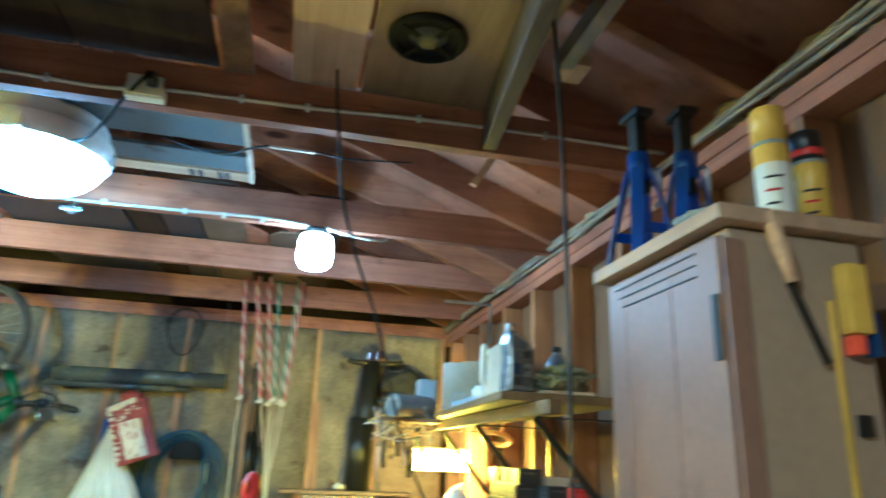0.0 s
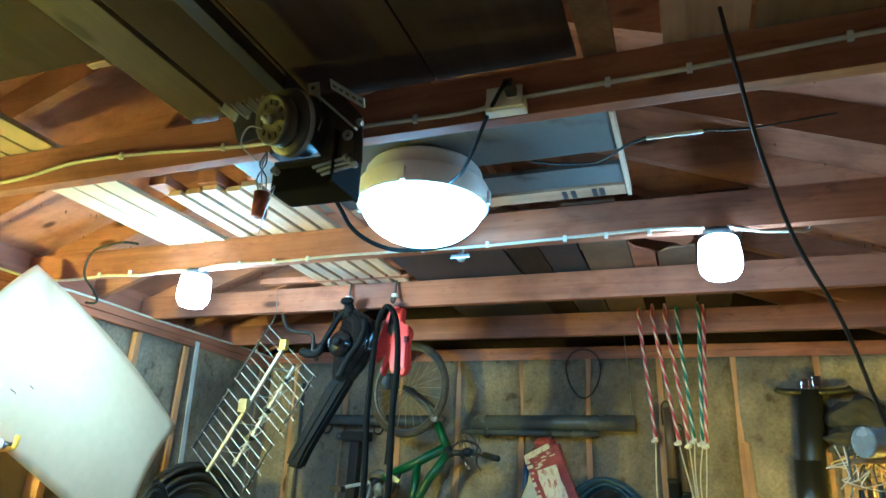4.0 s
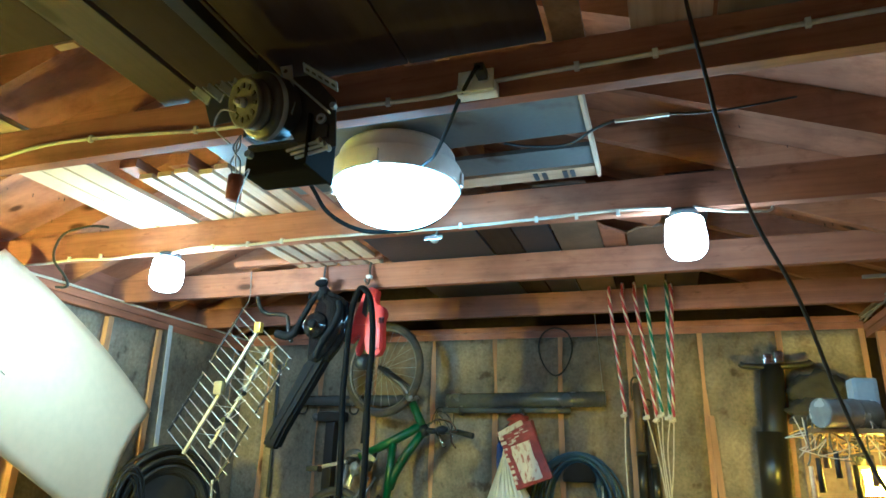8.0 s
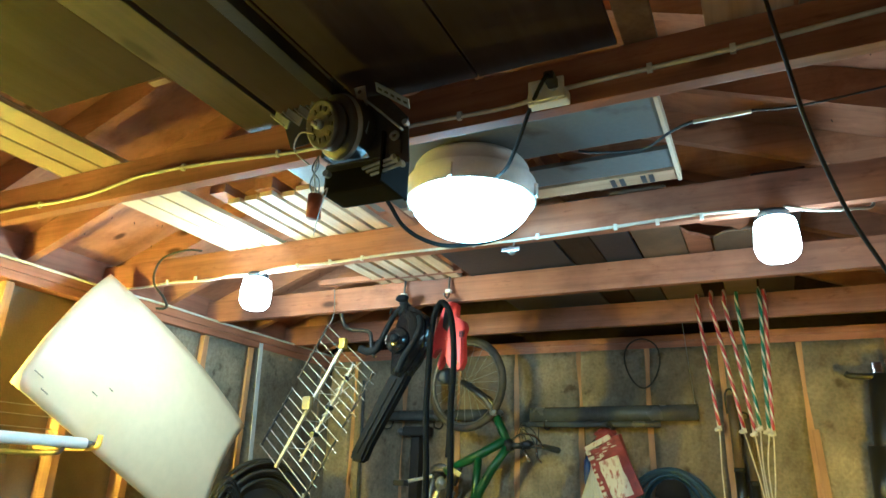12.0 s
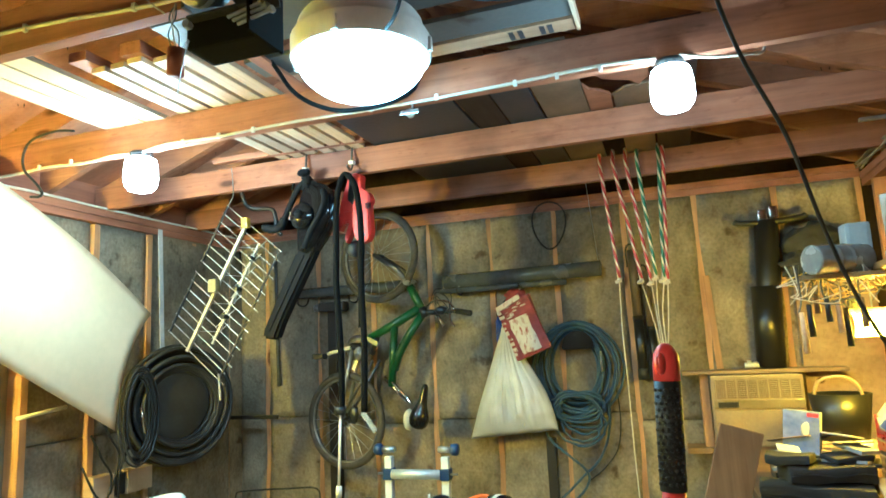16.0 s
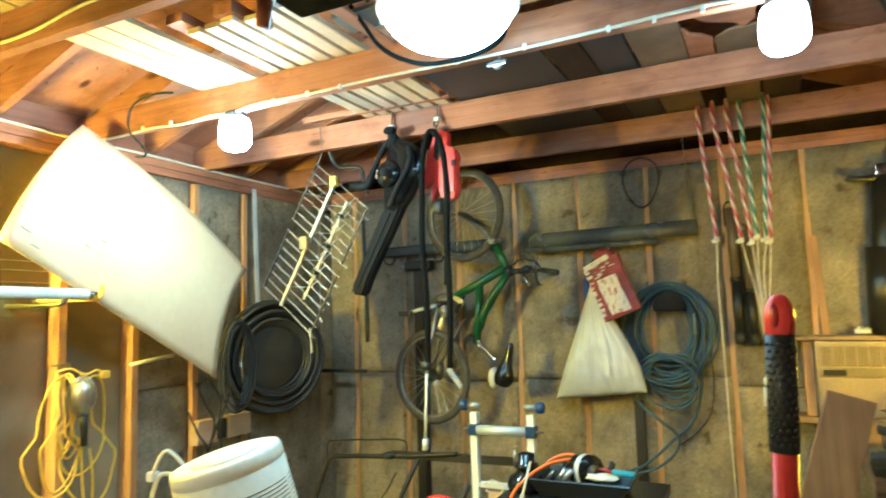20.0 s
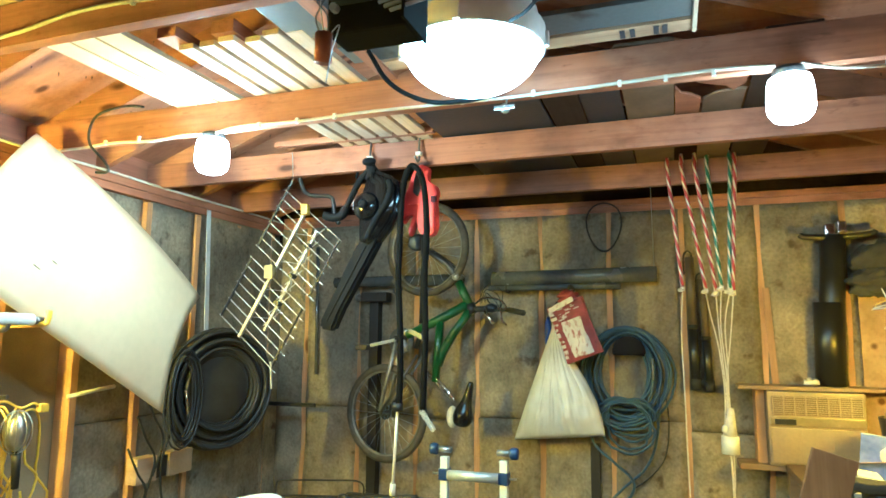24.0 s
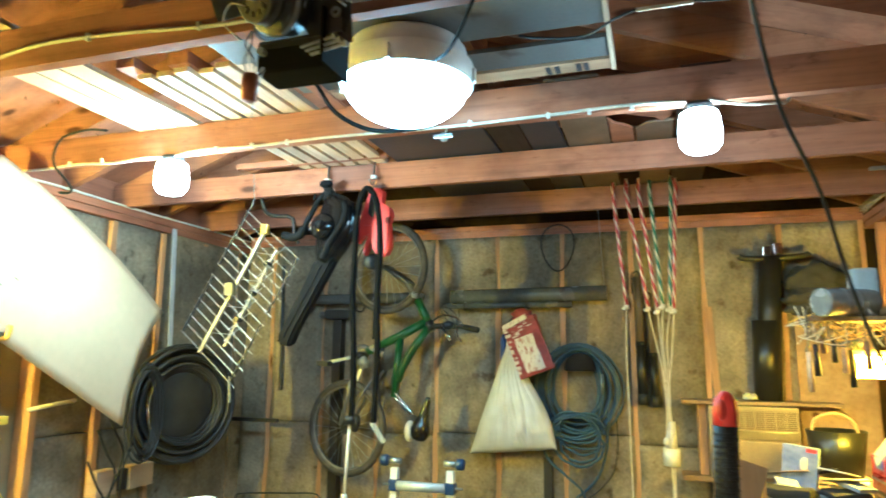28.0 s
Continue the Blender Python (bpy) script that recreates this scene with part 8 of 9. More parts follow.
part("duct", tube(B(), dpts, [0.052 + (0.003 if i in (14, 15, 24, 25) else 0) for i in range(41)], 28), duct_grey, dk, smooth=True)
part("mouth", rod(B(), dpts[0] + (dpts[0] - dpts[1]).normalized() * 0.001, dpts[0] + (dpts[0] - dpts[1]).normalized() * 0.002, 0.049, n=20), duct_grey, dk, "open duct mouth")
tn = thing("ribbed_tray", (0.80, 2.85, SZ), "ribbed tan plastic light diffuser leaning on the shelf", "diffuser")
fr2 = frame_of((0.80, 2.73, SZ + 0.118), (0.85, -0.52, 0.05), (0.12, 0.08, 1))
part("sheet", box(B(), (-0.20, -0.004, -0.10), (0.20, 0.004, 0.10), 0.003, fr2), tan_tin, tn)
for i in range(44):
    part("rib", box(B(), (-0.196 + 0.009 * i, -0.0052, -0.095), (-0.1905 + 0.009 * i, -0.0035, 0.095), 0.0005, fr2), tan_tin, tn)
for i in range(4):
    a = fr2 @ Vector((-0.15 + 0.085 * i, -0.012, -0.095))
    part("clear_loop", tube(B(), curve([a, a + Vector((0.004, -0.02, 0.045)), a + Vector((0.03, -0.045, 0.055)), a + Vector((0.05, -0.07, 0.02))], 6), 0.004, 7), clear_tab, tn, "clear plastic strip", True)
gt = thing("grey_tray", (0.70, 2.75, SZ), "grey-blue plastic gutter length on the shelf", "tray")
part("base", plank(B(), (0.735, 2.45, shelf_z(2.45) + 0.004), (0.735, 3.0, shelf_z(3.0) + 0.004), 0.13, 0.005), grey_blue, gt)
part("lip", plank(B(), (0.670, 2.45, shelf_z(2.45) + 0.021), (0.670, 3.0, shelf_z(3.0) + 0.021), 0.008, 0.029), grey_blue, gt)
solid("pale_tub", box(B(), (0.575, 3.09, SZ - 0.028), (0.66, 3.19, SZ + 0.16), 0.015), grey_blue, "pale grey-blue plastic tub at the shelf end", "tub")
solid("funnel_stick", plank(B(), (0.76, 2.40, SZ + 0.03), (0.84, 2.72, SZ + 0.11), 0.025, 0.012), grey_board, "grey plastic strip leaning on the shelf", "strip")
bk_ = thing("l_bracket", (0.98, 3.36, 2.2), "grey steel angle bracket screwed to a stud", "bracket")
part("upright", box(B(), (0.985, 3.33, 2.20), (0.998, 3.36, 2.415), 0.002), galv, bk_)
part("arm", box(B(), (0.74, 3.335, 2.402), (0.985, 3.36, 2.415), 0.002), galv, bk_)

# tools hung from the shelf end
for k in range(7):
    r = random.Random(500 + k)
    x, y = 0.385 + 0.032 * k + r.uniform(-0.01, 0.01), 3.02 + 0.02 * (k % 3)
    z1 = SZ - 0.012
    z0 = z1 - r.uniform(0.12, 0.30)
    hg = thing("hanging_tool", (x, y, z0), "small hand tool hanging under the shelf end", "hand tool", "hanging hand tools")
    part("blade", tube(B(), curve([(x, y, z1 + 0.012), (x + r.uniform(-0.02, 0.02), y, (z0 + z1) / 2 + 0.04), (x + r.uniform(-0.02, 0.02), y, (z0 + z1) / 2)], 5), 0.0035, 6), dark_steel, hg, smooth=True)
    part("grip", tube(B(), [(x, y, (z0 + z1) / 2), (x + 0.003, y, z0)], [0.008, 0.011], 10), (pale_y, black_rubber, bench_wood, black_plastic)[k % 4], hg, smooth=True)
solid("bent_pipe", tube(B(), curve([(0.62, 3.35, SZ - 0.02), (0.625, 3.35, 1.70), (0.63, 3.35, 1.60), (0.66, 3.35, 1.585), (0.74, 3.35, 1.585)], 6), 0.017, 12), black_plastic, "bent black pipe under the shelf", "pipe", smooth=True)
solid("yellow_coil", ring(B(), (0.93, 3.0, 1.70), 0.065, 0.012, (0.25, 0.3, 0.9), 28, 8, 1.0, 1.0), yellow_rubber, "small coil of yellow line on a nail", "coil", smooth=True)
solid("amber_post", box(B(), (0.905, 3.37, 1.0), (0.996, 3.43, SZ - 0.03), 0.003), stud_wood, "yellow lumber post by the work light", "post")
solid("ply_backing", box(B(), (0.60, 4.395, 0.98), (0.98, 4.41, 1.95), 0.003), ply, "plywood panel on the end wall above the bench", "panel")

# ---- bench and what stands on it ----
BZ = 1.0
wbn = thing("workbench", (0.6, 3.5, 0), "heavy wooden workbench in the corner, cluttered", "workbench")
part("top", box(B(), (0.185, 2.88, BZ - 0.035), (0.99, 4.22, BZ), 0.004), bench_wood, wbn)
part("apron", box(B(), (0.185, 2.885, BZ - 0.13), (0.99, 2.92, BZ - 0.036), 0.004), bench_wood, wbn)
for x, y in ((0.22, 2.93), (0.93, 2.93), (0.22, 4.15), (0.93, 4.15)):
    part("leg", box(B(), (x - 0.035, y - 0.0, 0.0), (x + 0.035, y + 0.06, BZ - 0.036), 0.004), bench_wood, wbn)
part("side_post", box(B(), (0.74, 2.82, 0.0), (0.79, 2.87, BZ - 0.04), 0.004), stud_wood, wbn)
tbx = thing("red_toolbox", (0.71, 3.12, BZ), "red metal toolbox standing open and crammed with packets", "toolbox")
tx0, tx1, ty0, ty1, tz0, tz1 = 0.65, 0.835, 2.90, 3.36, BZ + 0.002, BZ + 0.25
part("base", box(B(), (tx0, ty0, tz0), (tx1, ty1, tz0 + 0.008), 0.002), red_paint, tbx)
part("side", box(B(), (tx0, ty0, tz0 + 0.008), (tx1, ty0 + 0.006, tz1), 0.002), red_paint, tbx)
part("side", box(B(), (tx0, ty1 - 0.006, tz0 + 0.008), (tx1, ty1, tz1), 0.002), red_paint, tbx)
part("back", box(B(), (tx1 - 0.006, ty0 + 0.006, tz0 + 0.008), (tx1, ty1 - 0.006, tz1), 0.002), red_paint, tbx)
for i in range(3):
    z = tz0 + 0.012 + 0.055 * i
    d_ = part("drawer", box(B(), (tx0 - 0.004, ty0 + 0.012, z), (tx0 + 0.01, ty1 - 0.012, z + 0.05), 0.003), dark_steel if i < 2 else red_paint, tbx)
    part("drawer_pull", box(B(), (tx0 - 0.010, ty0 + 0.03, z + 0.036), (tx0 - 0.004, ty1 - 0.03, z + 0.045), 0.002), galv, d_)
part("front_lip", box(B(), (tx0, ty0 + 0.006, tz0 + 0.18), (tx0 + 0.006, ty1 - 0.006, tz1), 0.002), red_paint, tbx)
part("latch", box(B(), (tx0 - 0.008, ty0 + 0.09, tz0 + 0.19), (tx0, ty0 + 0.14, tz0 + 0.235), 0.003), chrome, tbx, "chrome latch")
part("badge", box(B(), (tx0 - 0.003, ty1 - 0.14, tz0 + 0.20), (tx0, ty1 - 0.06, tz0 + 0.225), 0.001), grey_board, tbx)
part("lid", box(B(), (tx1 + 0.004, ty0, tz1 - 0.05), (tx1 + 0.03, ty1, tz1 + 0.10), 0.006), red_paint, tbx)


def packet(name, c, s, rx, ry, rz, m_, label, category, group=""):
    M = Matrix.Translation(c) @ pose(0, 0, 0, rx, ry, rz)
    bm = box(B(), [-q / 2 for q in s], [q / 2 for q in s], min(s) * 0.2, M)
    return solid(name, bm, m_, label, category, group)


packet("light_bulb_pack", (0.715, 3.05, tz1 + 0.03), (0.16, 0.05, 0.14), 20, 15, 60, pack_blue, "blue and white light bulb packet in the toolbox", "packet", "bulb packets")
packet("light_bulb_pack", (0.75, 3.18, tz1 + 0.05), (0.15, 0.05, 0.14), -15, 25, 40, pack_blue, "blue and white light bulb packet in the toolbox", "packet", "bulb packets")
packet("light_bulb_pack", (0.695, 3.27, tz1 + 0.02), (0.14, 0.05, 0.13), 35, -10, 80, pack_blue, "blue and white light bulb packet in the toolbox", "packet", "bulb packets")
packet("white_carton", (0.785, 2.97, tz1 + 0.02), (0.10, 0.07, 0.14), 0, 12, 20, paper, "white carton sticking out of the toolbox", "carton")
solid("clear_wrapping", lump(B(), (0.78, 3.1, tz1 + 0.14), (0.06, 0.08, 0.10), 8, 0.5), bag_plastic, "crumpled clear wrapping on the toolbox", "wrapping", smooth=True)
solid("glue_bottle", lathe(B(), [(0.0, 0.0), (0.018, 0.0), (0.018, 0.05), (0.008, 0.062), (0.006, 0.08), (0.0, 0.082)], (0.69, 2.965, tz1 - 0.04), 16), white_plastic, "small white glue bottle in the toolbox", "bottle", smooth=True)
solid("white_pot", lathe(B(), [(0.0, 0.0), (0.022, 0.0), (0.022, 0.04), (0.018, 0.05), (0.0, 0.052)], (0.73, 2.945, tz1 - 0.04), 16), white_plastic, "white round cap in the toolbox", "cap", smooth=True)
bp_ = thing("bulb_carton", (0.36, 3.35, BZ), "blue and white light bulb carton on the bench", "carton")
MB = Matrix.Translation((0.40, 3.38, BZ + 0.185)) @ pose(0, 0, 0, -4, 6, -18)
part("carton", box(B(), (-0.065, -0.03, -0.08), (0.065, 0.03, 0.08), 0.003, MB), pack_blue, bp_)
part("bulb_picture", lump(B(), MB @ Vector((0.02, -0.030, 0.01)), (0.022, 0.003, 0.03), 1, 0.02, 2), paper, bp_, smooth=True)
part("red_band", box(B(), (0.02, -0.0315, 0.06), (0.06, -0.0295, 0.075), 0, MB), red_plastic, bp_)
solid("carton_stack", box(B(), (0.28, 3.32, BZ + 0.001), (0.46, 3.48, BZ + 0.10), 0.004), black_box_m, "dark box under the bulb carton", "box")
# black basket
bs = thing("black_basket", (0.62, 3.75, BZ), "black fabric basket with a cream hoop handle", "basket")
part("tub", lathe(B(), [(0.0, 0.0), (0.095, 0.0), (0.125, 0.20), (0.118, 0.20), (0.09, 0.01), (0.0, 0.01)], (0.62, 3.75, BZ + 0.10), 28), black_plastic, bs, smooth=True)
part("hoop", tube(B(), curve([(0.52, 3.75, BZ + 0.29), (0.54, 3.74, BZ + 0.35), (0.61, 3.73, BZ + 0.375), (0.68, 3.74, BZ + 0.35), (0.71, 3.75, BZ + 0.29)], 6), 0.007, 8), ac_beige, bs, smooth=True)
solid("basket_box", box(B(), (0.50, 3.64, BZ + 0.001), (0.74, 3.86, BZ + 0.10), 0.004), card, "cardboard box under the basket", "box")
# cases and papers on the bench
for k, (c, sz, rz) in enumerate((((0.36, 2.985, BZ + 0.034), (0.34, 0.17, 0.064), -6), ((0.40, 3.01, BZ + 0.098), (0.27, 0.15, 0.058), 8), ((0.29, 3.0, BZ + 0.145), (0.15, 0.12, 0.03), -14), ((0.47, 3.03, BZ + 0.142), (0.13, 0.10, 0.024), 24))):
    bm = box(B(), [-q / 2 for q in sz], [q / 2 for q in sz], 0.014)
    bmesh.ops.subdivide_edges(bm, edges=list(bm.edges), cuts=3, use_grid_fill=True)
    for v in bm.verts:
        q = v.co * 13 + Vector((k * 5, 0, 0))
        v.co += Vector((0.010 * noise.noise(q), 0.010 * noise.noise(q + Vector((4, 0, 0))), 0.012 * noise.noise(q + Vector((0, 7, 0)))))
    bmesh.ops.transform(bm, matrix=Matrix.Translation(c) @ pose(0, 0, 0, 0, 0, rz), verts=bm.verts)
    for v in bm.verts:
        v.co.z = max(v.co.z, BZ + 0.002)
    ob = thing("tool_case", (c[0], c[1], BZ), "soft dark cloth tool case lying on the bench", "tool case", "heap of tool cases")
    part("case", bm, dark_cloth, ob, smooth=True)
    if k < 2:
        part("zip", tube(B(), [Matrix.Translation(c) @ pose(0, 0, 0, 0, 0, rz) @ Vector((sz[0] * (0.47 - 0.094 * i), -sz[1] / 2 - 0.004, 0.004 * math.sin(i))) for i in range(11)], 0.0028, 6), black_plastic, ob, "black zip")
rp = random.Random(9)
for k in range(20):
    c = (rp.uniform(0.30, 0.60), rp.uniform(3.02, 3.40), BZ + 0.05 + 0.008 * k * 0.9)
    s = (rp.uniform(0.07, 0.16), rp.uniform(0.05, 0.10), rp.uniform(0.004, 0.018))
    m_ = (paper, black_box_m, paper, card, black_plastic, grey_board)[k % 6]
    packet("loose_packet", c, s, rp.uniform(-14, 14), rp.uniform(-14, 14), rp.uniform(-80, 80), m_, ("white paper leaflet" if m_ is paper else "flat dark packet" if m_ in (black_box_m, black_plastic) else "flat card packet") + " in the heap on the bench", "packet", "heap of papers")
solid("paper_heap_base", box(B(), (0.29, 3.12, BZ + 0.001), (0.58, 3.42, BZ + 0.05), 0.008), black_box_m, "dark flat box under the papers", "box")
packet("instruction_sheet", (0.58, 2.97, BZ + 0.045), (0.07, 0.004, 0.09), -30, 0, 20, paper, "white printed card leaning on the toolbox", "card")
solid("leaning_board", plank(B(), (-0.24, 2.72, 0.0), (0.135, 2.80, 1.27), 0.135, 0.02, (0.1, -1, 0.1)), lean_wood, "brown pine board leaning by the bench", "board")

# drawer organiser with black boxes on top
dg = thing("drawer_organizer", (0.77, 2.42, 1.08), "black parts organizer with rows of frosted drawers", "organizer")
gx0, gx1, gy0, gy1, gz0, gz1 = 0.742, 0.877, 2.20, 2.64, 1.105, 1.425
part("case", box(B(), (gx0 + 0.006, gy0, gz0), (gx1, gy1, gz1), 0.004), black_plastic, dg)
part("rim", box(B(), (gx0 - 0.002, gy0, gz1 - 0.006), (gx0 + 0.006, gy1, gz1), 0.001), black_plastic, dg)
for j in range(6):
    for i in range(4):
        y0 = gy0 + 0.008 + i * 0.1068
        z0 = gz0 + 0.006 + j * 0.0513
        dr = part("drawer", box(B(), (gx0 - 0.004, y0, z0), (gx0 + 0.005, y0 + 0.1035, z0 + 0.0465), 0.002), clear_bin, dg)
        part("pull", box(B(), (gx0 - 0.014, y0 + 0.006, z0 + 0.001), (gx0 - 0.004, y0 + 0.0975, z0 + 0.009), 0.002), cup_plastic, dr)
st = thing("organizer_stand", (0.83, 2.42, 0), "yellow lumber stand under the organizer", "stand")
part("top", box(B(), (0.735, 2.18, 1.07), (0.99, 2.66, 1.104), 0.003), bench_wood, st)
for x, y in ((0.90, 2.20), (0.94, 2.60), (0.765, 2.62)):
    part("leg", box(B(), (x - 0.022, y - 0.022, 0.0), (x + 0.022, y + 0.022, 1.07), 0.003), stud_wood, st)
for k, (x, y, z, s) in enumerate(((0.83, 2.585, 0, 0.08), (0.835, 2.582, 1, 0.08), (0.825, 2.585, 2, 0.08), (0.825, 2.478, 0, 0.08), (0.83, 2.474, 1, 0.08), (0.835, 2.478, 2, 0.08), (0.83, 2.345, 0, 0.085), (0.825, 2.35, 1, 0.085), (0.835, 2.345, 2, 0.085), (0.90, 2.24, 0, 0.08), (0.90, 2.242, 1, 0.08))):
    z0 = gz1 + 0.001 + z * 0.052
    bb = thing("black_carton", (x, y, z0), "small black printed carton stacked on the organizer", "carton", "stack of black cartons")
    part("carton", box(B(), (x - s / 2, y - 0.05, z0), (x + s / 2, y + 0.05, z0 + 0.050), 0.002), black_box_m, bb)
    part("flap", box(B(), (x - s / 2 + 0.004, y - 0.046, z0 + 0.0502), (x + s / 2 - 0.004, y + 0.046, z0 + 0.0512)), black_box_m, bb)
    for i in range(2):
        part("print_bar", box(B(), (x - s / 2 - 0.0012, y - 0.035, z0 + 0.012 + 0.015 * i), (x - s / 2, y + 0.02 - 0.018 * i, z0 + 0.015 + 0.015 * i)), label_grey, bb)
    for i in range(6):
        part("print_bar", box(B(), (x - 0.024 + 0.008 * i, y - 0.0512, z0 + 0.033), (x - 0.019 + 0.008 * i, y - 0.05, z0 + 0.039)), label_grey, bb)
pp2 = thing("lumber_post", (0.82, 2.03, 0), "pale yellow lumber post standing near the organizer", "post")
part("post", plank(B(), (0.825, 2.03, 0.0), (0.785, 2.03, 1.40), 0.028, 0.04, (0, 1, 0)), pale_y, pp2)
cla = thing("spring_clamp", (0.785, 1.98, 1.23), "orange spring clamp hooked on the post", "clamp")
part("jaw", tube(B(), curve([(0.77, 1.985, 1.32), (0.75, 1.98, 1.29), (0.755, 1.98, 1.245), (0.785, 1.98, 1.23), (0.815, 1.98, 1.255), (0.81, 1.98, 1.31)], 6), 0.012, 10), orange_plastic, cla, smooth=True)
part("hinge", rod(B(), (0.785, 1.965, 1.285), (0.785, 1.995, 1.285), 0.012, n=12), black_plastic, cla, smooth=True)
solid("white_tray", box(B(), (0.88, 2.30, 1.52), (0.99, 2.46, 1.555), 0.004), white_vinyl, "white flat box on a stud ledge", "box")
rt = thing("red_can", (0.93, 2.10, 1.41), "red metal can with a grey lid", "can")
part("can", rod(B(), (0.93, 2.10, 1.412), (0.93, 2.10, 1.53), 0.04, n=20), red_paint, rt, smooth=True)
part("lid", rod(B(), (0.93, 2.10, 1.53), (0.93, 2.10, 1.545), 0.036, n=20), dark_steel, rt, smooth=True)

# ---- brown locker ----
lk = thing("locker", (0.70, 0.99, 0), "tall brown metal locker with louvred door", "locker")
kx0, kx1, ky0, ky1, kz = 0.58, 0.805, 0.785, 1.135, 1.943
part("body", box(B(), (kx0, ky0, 0.05), (kx1, ky1, kz), 0.006), locker_tan, lk)
dr = part("door", box(B(), (kx0 - 0.016, ky0 + 0.006, 0.08), (kx0 - 0.002, ky1 - 0.006, kz - 0.012), 0.004), locker_brown, lk, "brown scuffed door")
for i in range(3):
    part("louvre", box(B(), (kx0 - 0.0185, ky0 + 0.06, kz - 0.028 - 0.018 * i), (kx0 - 0.0155, ky1 - 0.04 - 0.012 * i, kz - 0.0255 - 0.018 * i), 0.001), black_iron, dr)
for y in (ky0 + 0.13, ky0 + 0.28):
    part("crease", box(B(), (kx0 - 0.0172, y, 0.1), (kx0 - 0.0155, y + 0.008, kz - 0.03), 0.0005), locker_brown, dr)
part("door_handle", box(B(), (kx0 - 0.021, ky0 + 0.010, kz - 0.195), (kx0 - 0.016, ky0 + 0.024, kz - 0.10), 0.002), black_iron, dr, "worn steel handle")
part("edge_strip", box(B(), (kx0 - 0.013, ky0 - 0.006, 0.06), (kx0 + 0.02, ky0 - 0.001, kz - 0.02), 0.002), locker_brown, lk)
part("plinth", box(B(), (kx0 + 0.01, ky0 + 0.01, 0.0), (kx1 - 0.01, ky1 - 0.01, 0.049), 0.002), black_iron, lk)
solid("pale_board", box(B(), (kx0 - 0.03, ky0 - 0.025, kz + 0.002), (kx1 + 0.03, ky1 + 0.03, kz + 0.026), 0.003), pale_y, "pale board lying on top of the locker", "board")
KT = kz + 0.0275


def jack_stand(x, y, turn):
    js = thing("jack_stand", (x, y, KT), "blue steel jack stand with a black ratchet post", "jack stand", "jack stands on the locker")
    M = Matrix.Translation((x, y, KT)) @ pose(0, 0, 0, 0, 0, turn)
    for sx in (-1, 1):
        for sy in (-1, 1):
            part("leg", plank(B(), M @ Vector((sx * 0.046, sy * 0.052, 0.0)), M @ Vector((sx * 0.016, sy * 0.016, 0.19)), 0.026, 0.006, (sx, sy, 0.3)), blue_paint, js)
    for s in (-1, 1):
        part("brace", plank(B(), M @ Vector((-0.036, s * 0.040, 0.06)), M @ Vector((0.036, s * 0.040, 0.06)), 0.004, 0.02), blue_paint, js)
    part("collar", rod(B(), M @ Vector((0, 0, 0.17)), M @ Vector((0, 0, 0.225)), 0.022, n=16), blue_paint, js, smooth=True)
    part("ratchet_post", box(B(), (-0.012, -0.014, 0.14), (0.012, 0.014, 0.31), 0.002, M), black_iron, js, "black toothed post")
    part("saddle", box(B(), (-0.02, -0.032, 0.305), (0.02, 0.032, 0.318), 0.003, M), black_iron, js)
    part("lever", tube(B(), curve([M @ Vector((0.02, 0, 0.19)), M @ Vector((0.042, 0, 0.20)), M @ Vector((0.046, 0, 0.15)), M @ Vector((0.034, 0, 0.12))], 5), 0.004, 6), galv, js, smooth=True)


jack_stand(0.612, 1.075, 4)
jack_stand(0.695, 1.045, -6)


def can(x, y, h, r, m_top, m_body, m_band, lo_, hi_, label):
    cn = thing("spray_can", (x, y, KT), label, "spray can", "spray cans")
    part("body", lathe(B(), [(0.0, 0.0), (r, 0.0), (r, h * 0.66), (r * 0.9, h * 0.70), (0.0, h * 0.71)], (x, y, KT + 0.001), 24), m_body, cn, smooth=True)
    part("cap", lathe(B(), [(0.0, h * 0.70), (r * 0.97, h * 0.70), (r * 0.97, h * 0.97), (r * 0.9, h), (0.0, h)], (x, y, KT + 0.001), 24), m_top, cn, smooth=True)
    part("band", lathe(B(), [(r + 0.0006, h * lo_), (r + 0.0006, h * hi_)], (x, y, KT + 0.001), 24), m_band, cn, "printed label band", True)
    for i in range(3):
        part("print_bar", tube(B(), [(x + (r + 0.0008) * math.cos(a), y + (r + 0.0008) * math.sin(a), KT + h * (0.16 + 0.11 * i)) for a in [-2.7 + 0.16 * j for j in range(5 + i)]], 0.0022, 5), red_plastic if i % 2 else print_dark, cn)
    part("rim", lathe(B(), [(r * 0.9, h * 0.655), (r * 1.03, h * 0.66), (r * 1.03, h * 0.69), (r * 0.9, h * 0.70)], (x, y, KT + 0.001), 24), zinc, cn, "metal seam", True)


can(0.708, 0.83, 0.205, 0.0275, yellow_plastic, yellow_plastic, white_plastic, 0.05, 0.50, "yellow spray can with a white printed label")
can(0.782, 0.835, 0.175, 0.027, black_plastic, yellow_plastic, yellow_plastic, 0.02, 0.10, "yellow spray can with a black cap")
part("cap_ring", lathe(B(), [(0.0265, 0.130), (0.0275, 0.131), (0.0275, 0.141), (0.0265, 0.142)], (0.782, 0.835, KT + 0.001), 24), red_plastic, bpy.data.objects["spray_can.001"], smooth=True)
part("cap_top", lathe(B(), [(0.0, 0.177), (0.021, 0.1765), (0.024, 0.172)], (0.782, 0.835, KT + 0.001), 24), white_plastic, bpy.data.objects["spray_can.001"], smooth=True)
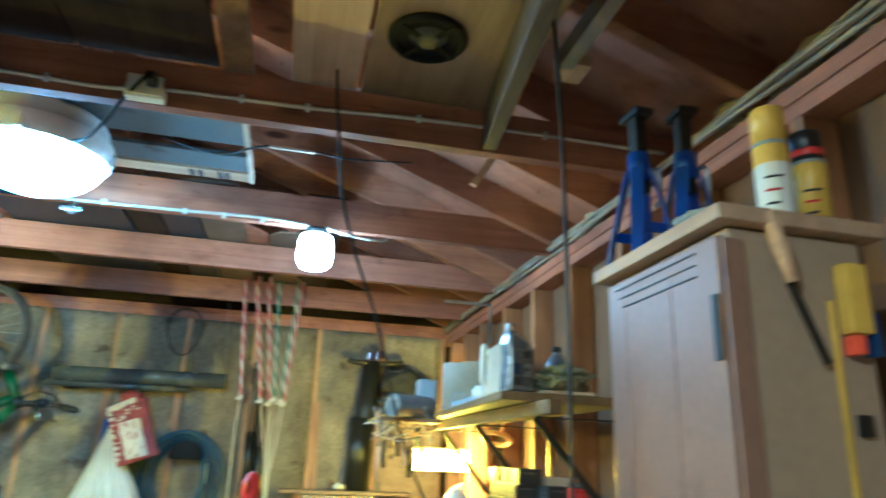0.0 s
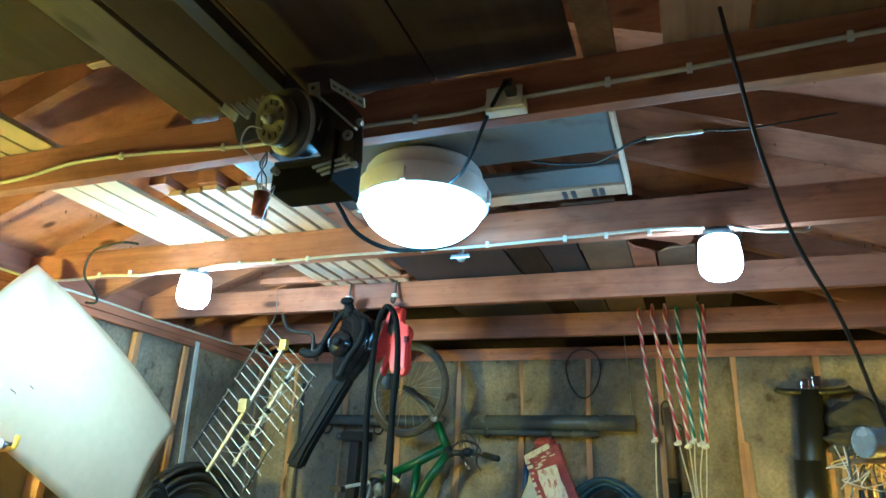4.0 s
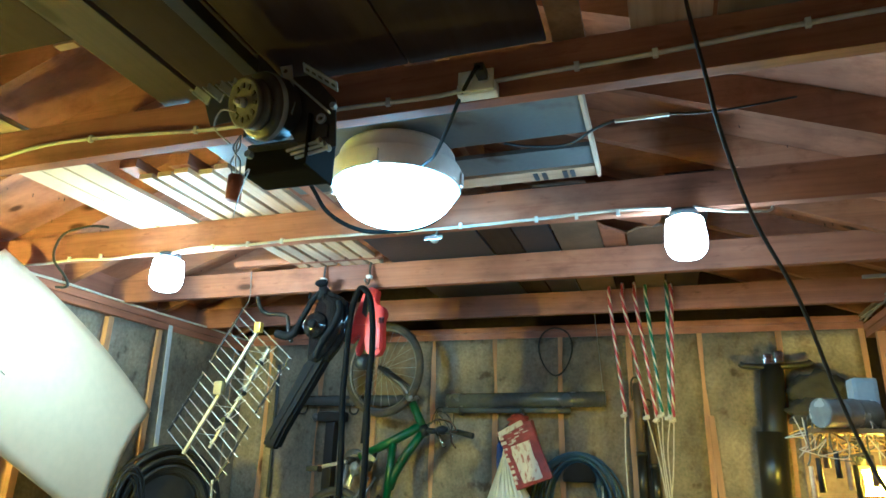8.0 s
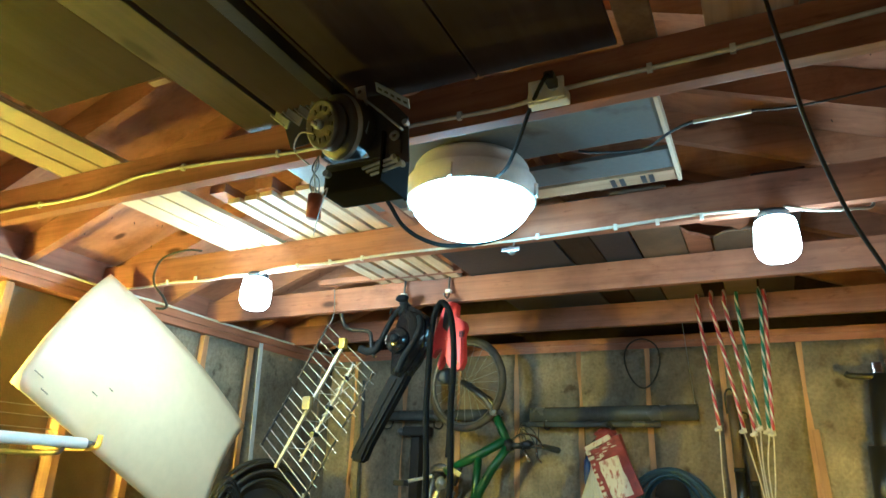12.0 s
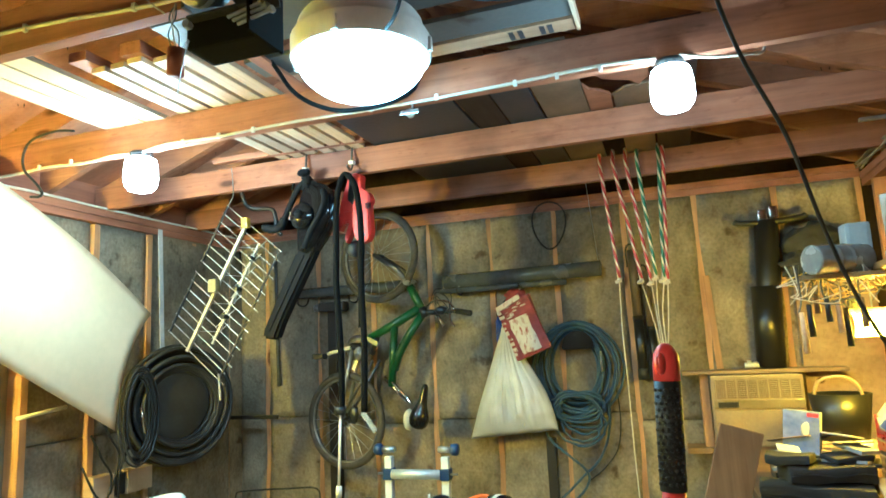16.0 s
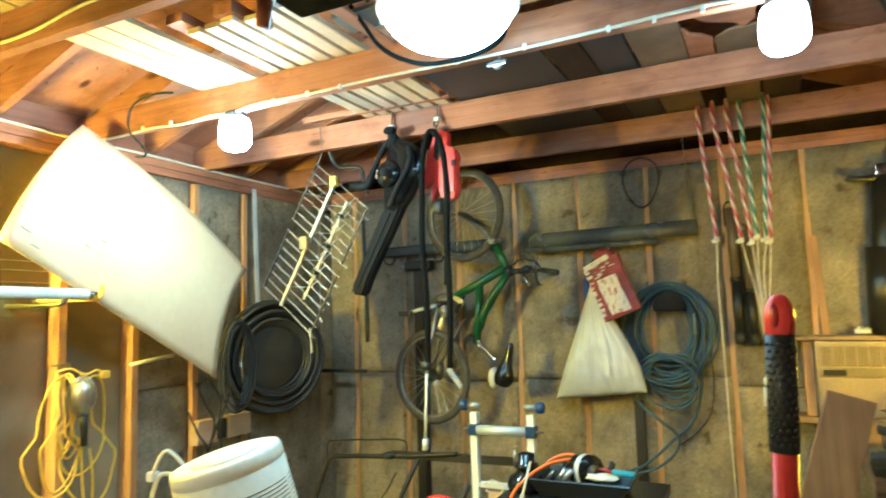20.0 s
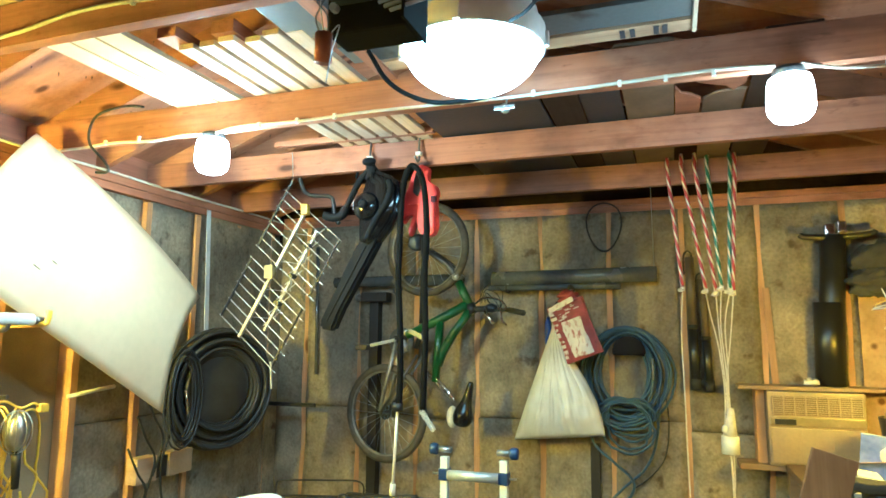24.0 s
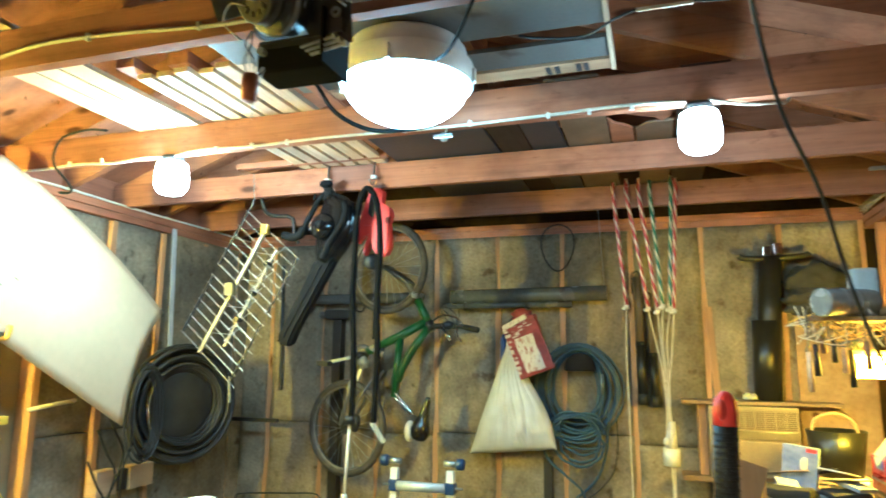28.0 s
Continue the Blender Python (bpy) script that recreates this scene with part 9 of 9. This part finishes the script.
solid("grey_rag", lump(B(), (0.63, 0.90, KT + 0.022), (0.05, 0.05, 0.02), 3, 0.4), grey_board, "crumpled grey rag on the locker", "rag", smooth=True)
ch = thing("chisel", (0.67, 0.77, 1.75), "wooden handled chisel hung on the locker side", "chisel")
part("wood_handle", tube(B(), [(0.635, 0.765, 1.965), (0.65, 0.765, 1.91), (0.662, 0.765, 1.862)], [0.011, 0.013, 0.009], 12), pale_y, ch, smooth=True)
part("blade", plank(B(), (0.662, 0.77, 1.865), (0.71, 0.77, 1.75), 0.014, 0.004, (0, -1, 0)), black_iron, ch)
lv = thing("yellow_level", (0.755, 0.77, 1.78), "yellow plastic tool with black grips on the locker side", "hand tool")
part("body", box(B(), (0.748, 0.757, 1.795), (0.785, 0.784, 1.90), 0.008), yellow_plastic, lv)
part("grip", box(B(), (0.750, 0.758, 1.765), (0.768, 0.784, 1.794), 0.006), orange_plastic, lv)
part("grip", box(B(), (0.787, 0.762, 1.765), (0.80, 0.784, 1.83), 0.006), blue_knob, lv)
solid("tape_rule", box(B(), (0.733, 0.777, 1.35), (0.739, 0.784, 1.845), 0.001), yellow_plastic, "yellow rule hanging on the locker side", "rule")
solid("black_magnet", box(B(), (0.755, 0.773, 1.655), (0.775, 0.784, 1.685), 0.004), black_plastic, "black magnet block on the locker side", "magnet")
# loose wires and line tangled on the shelf end
for k in range(16):
    r = random.Random(900 + k)
    c = Vector((0.40 + 0.013 * k, 3.0 + 0.02 * (k % 3), SZ - 0.03))
    pts = [c + Vector((r.uniform(-0.09, 0.09), r.uniform(-0.02, 0.05), r.uniform(-0.11, 0.03))) for _ in range(6)]
    pts[0].z = SZ + 0.012
    solid("loose_line", tube(B(), curve(pts, 6), 0.0022, 5), (twine, dark_steel, yellow_rubber)[k % 3], "loose wire tangled over the shelf end", "wire", "tangled wires", smooth=True)
solid("wall_ledge", box(B(), (0.875, 2.055, 1.375), (0.998, 2.15, 1.41), 0.003), stud_wood, "short lumber ledge nailed to the wall stud", "ledge")
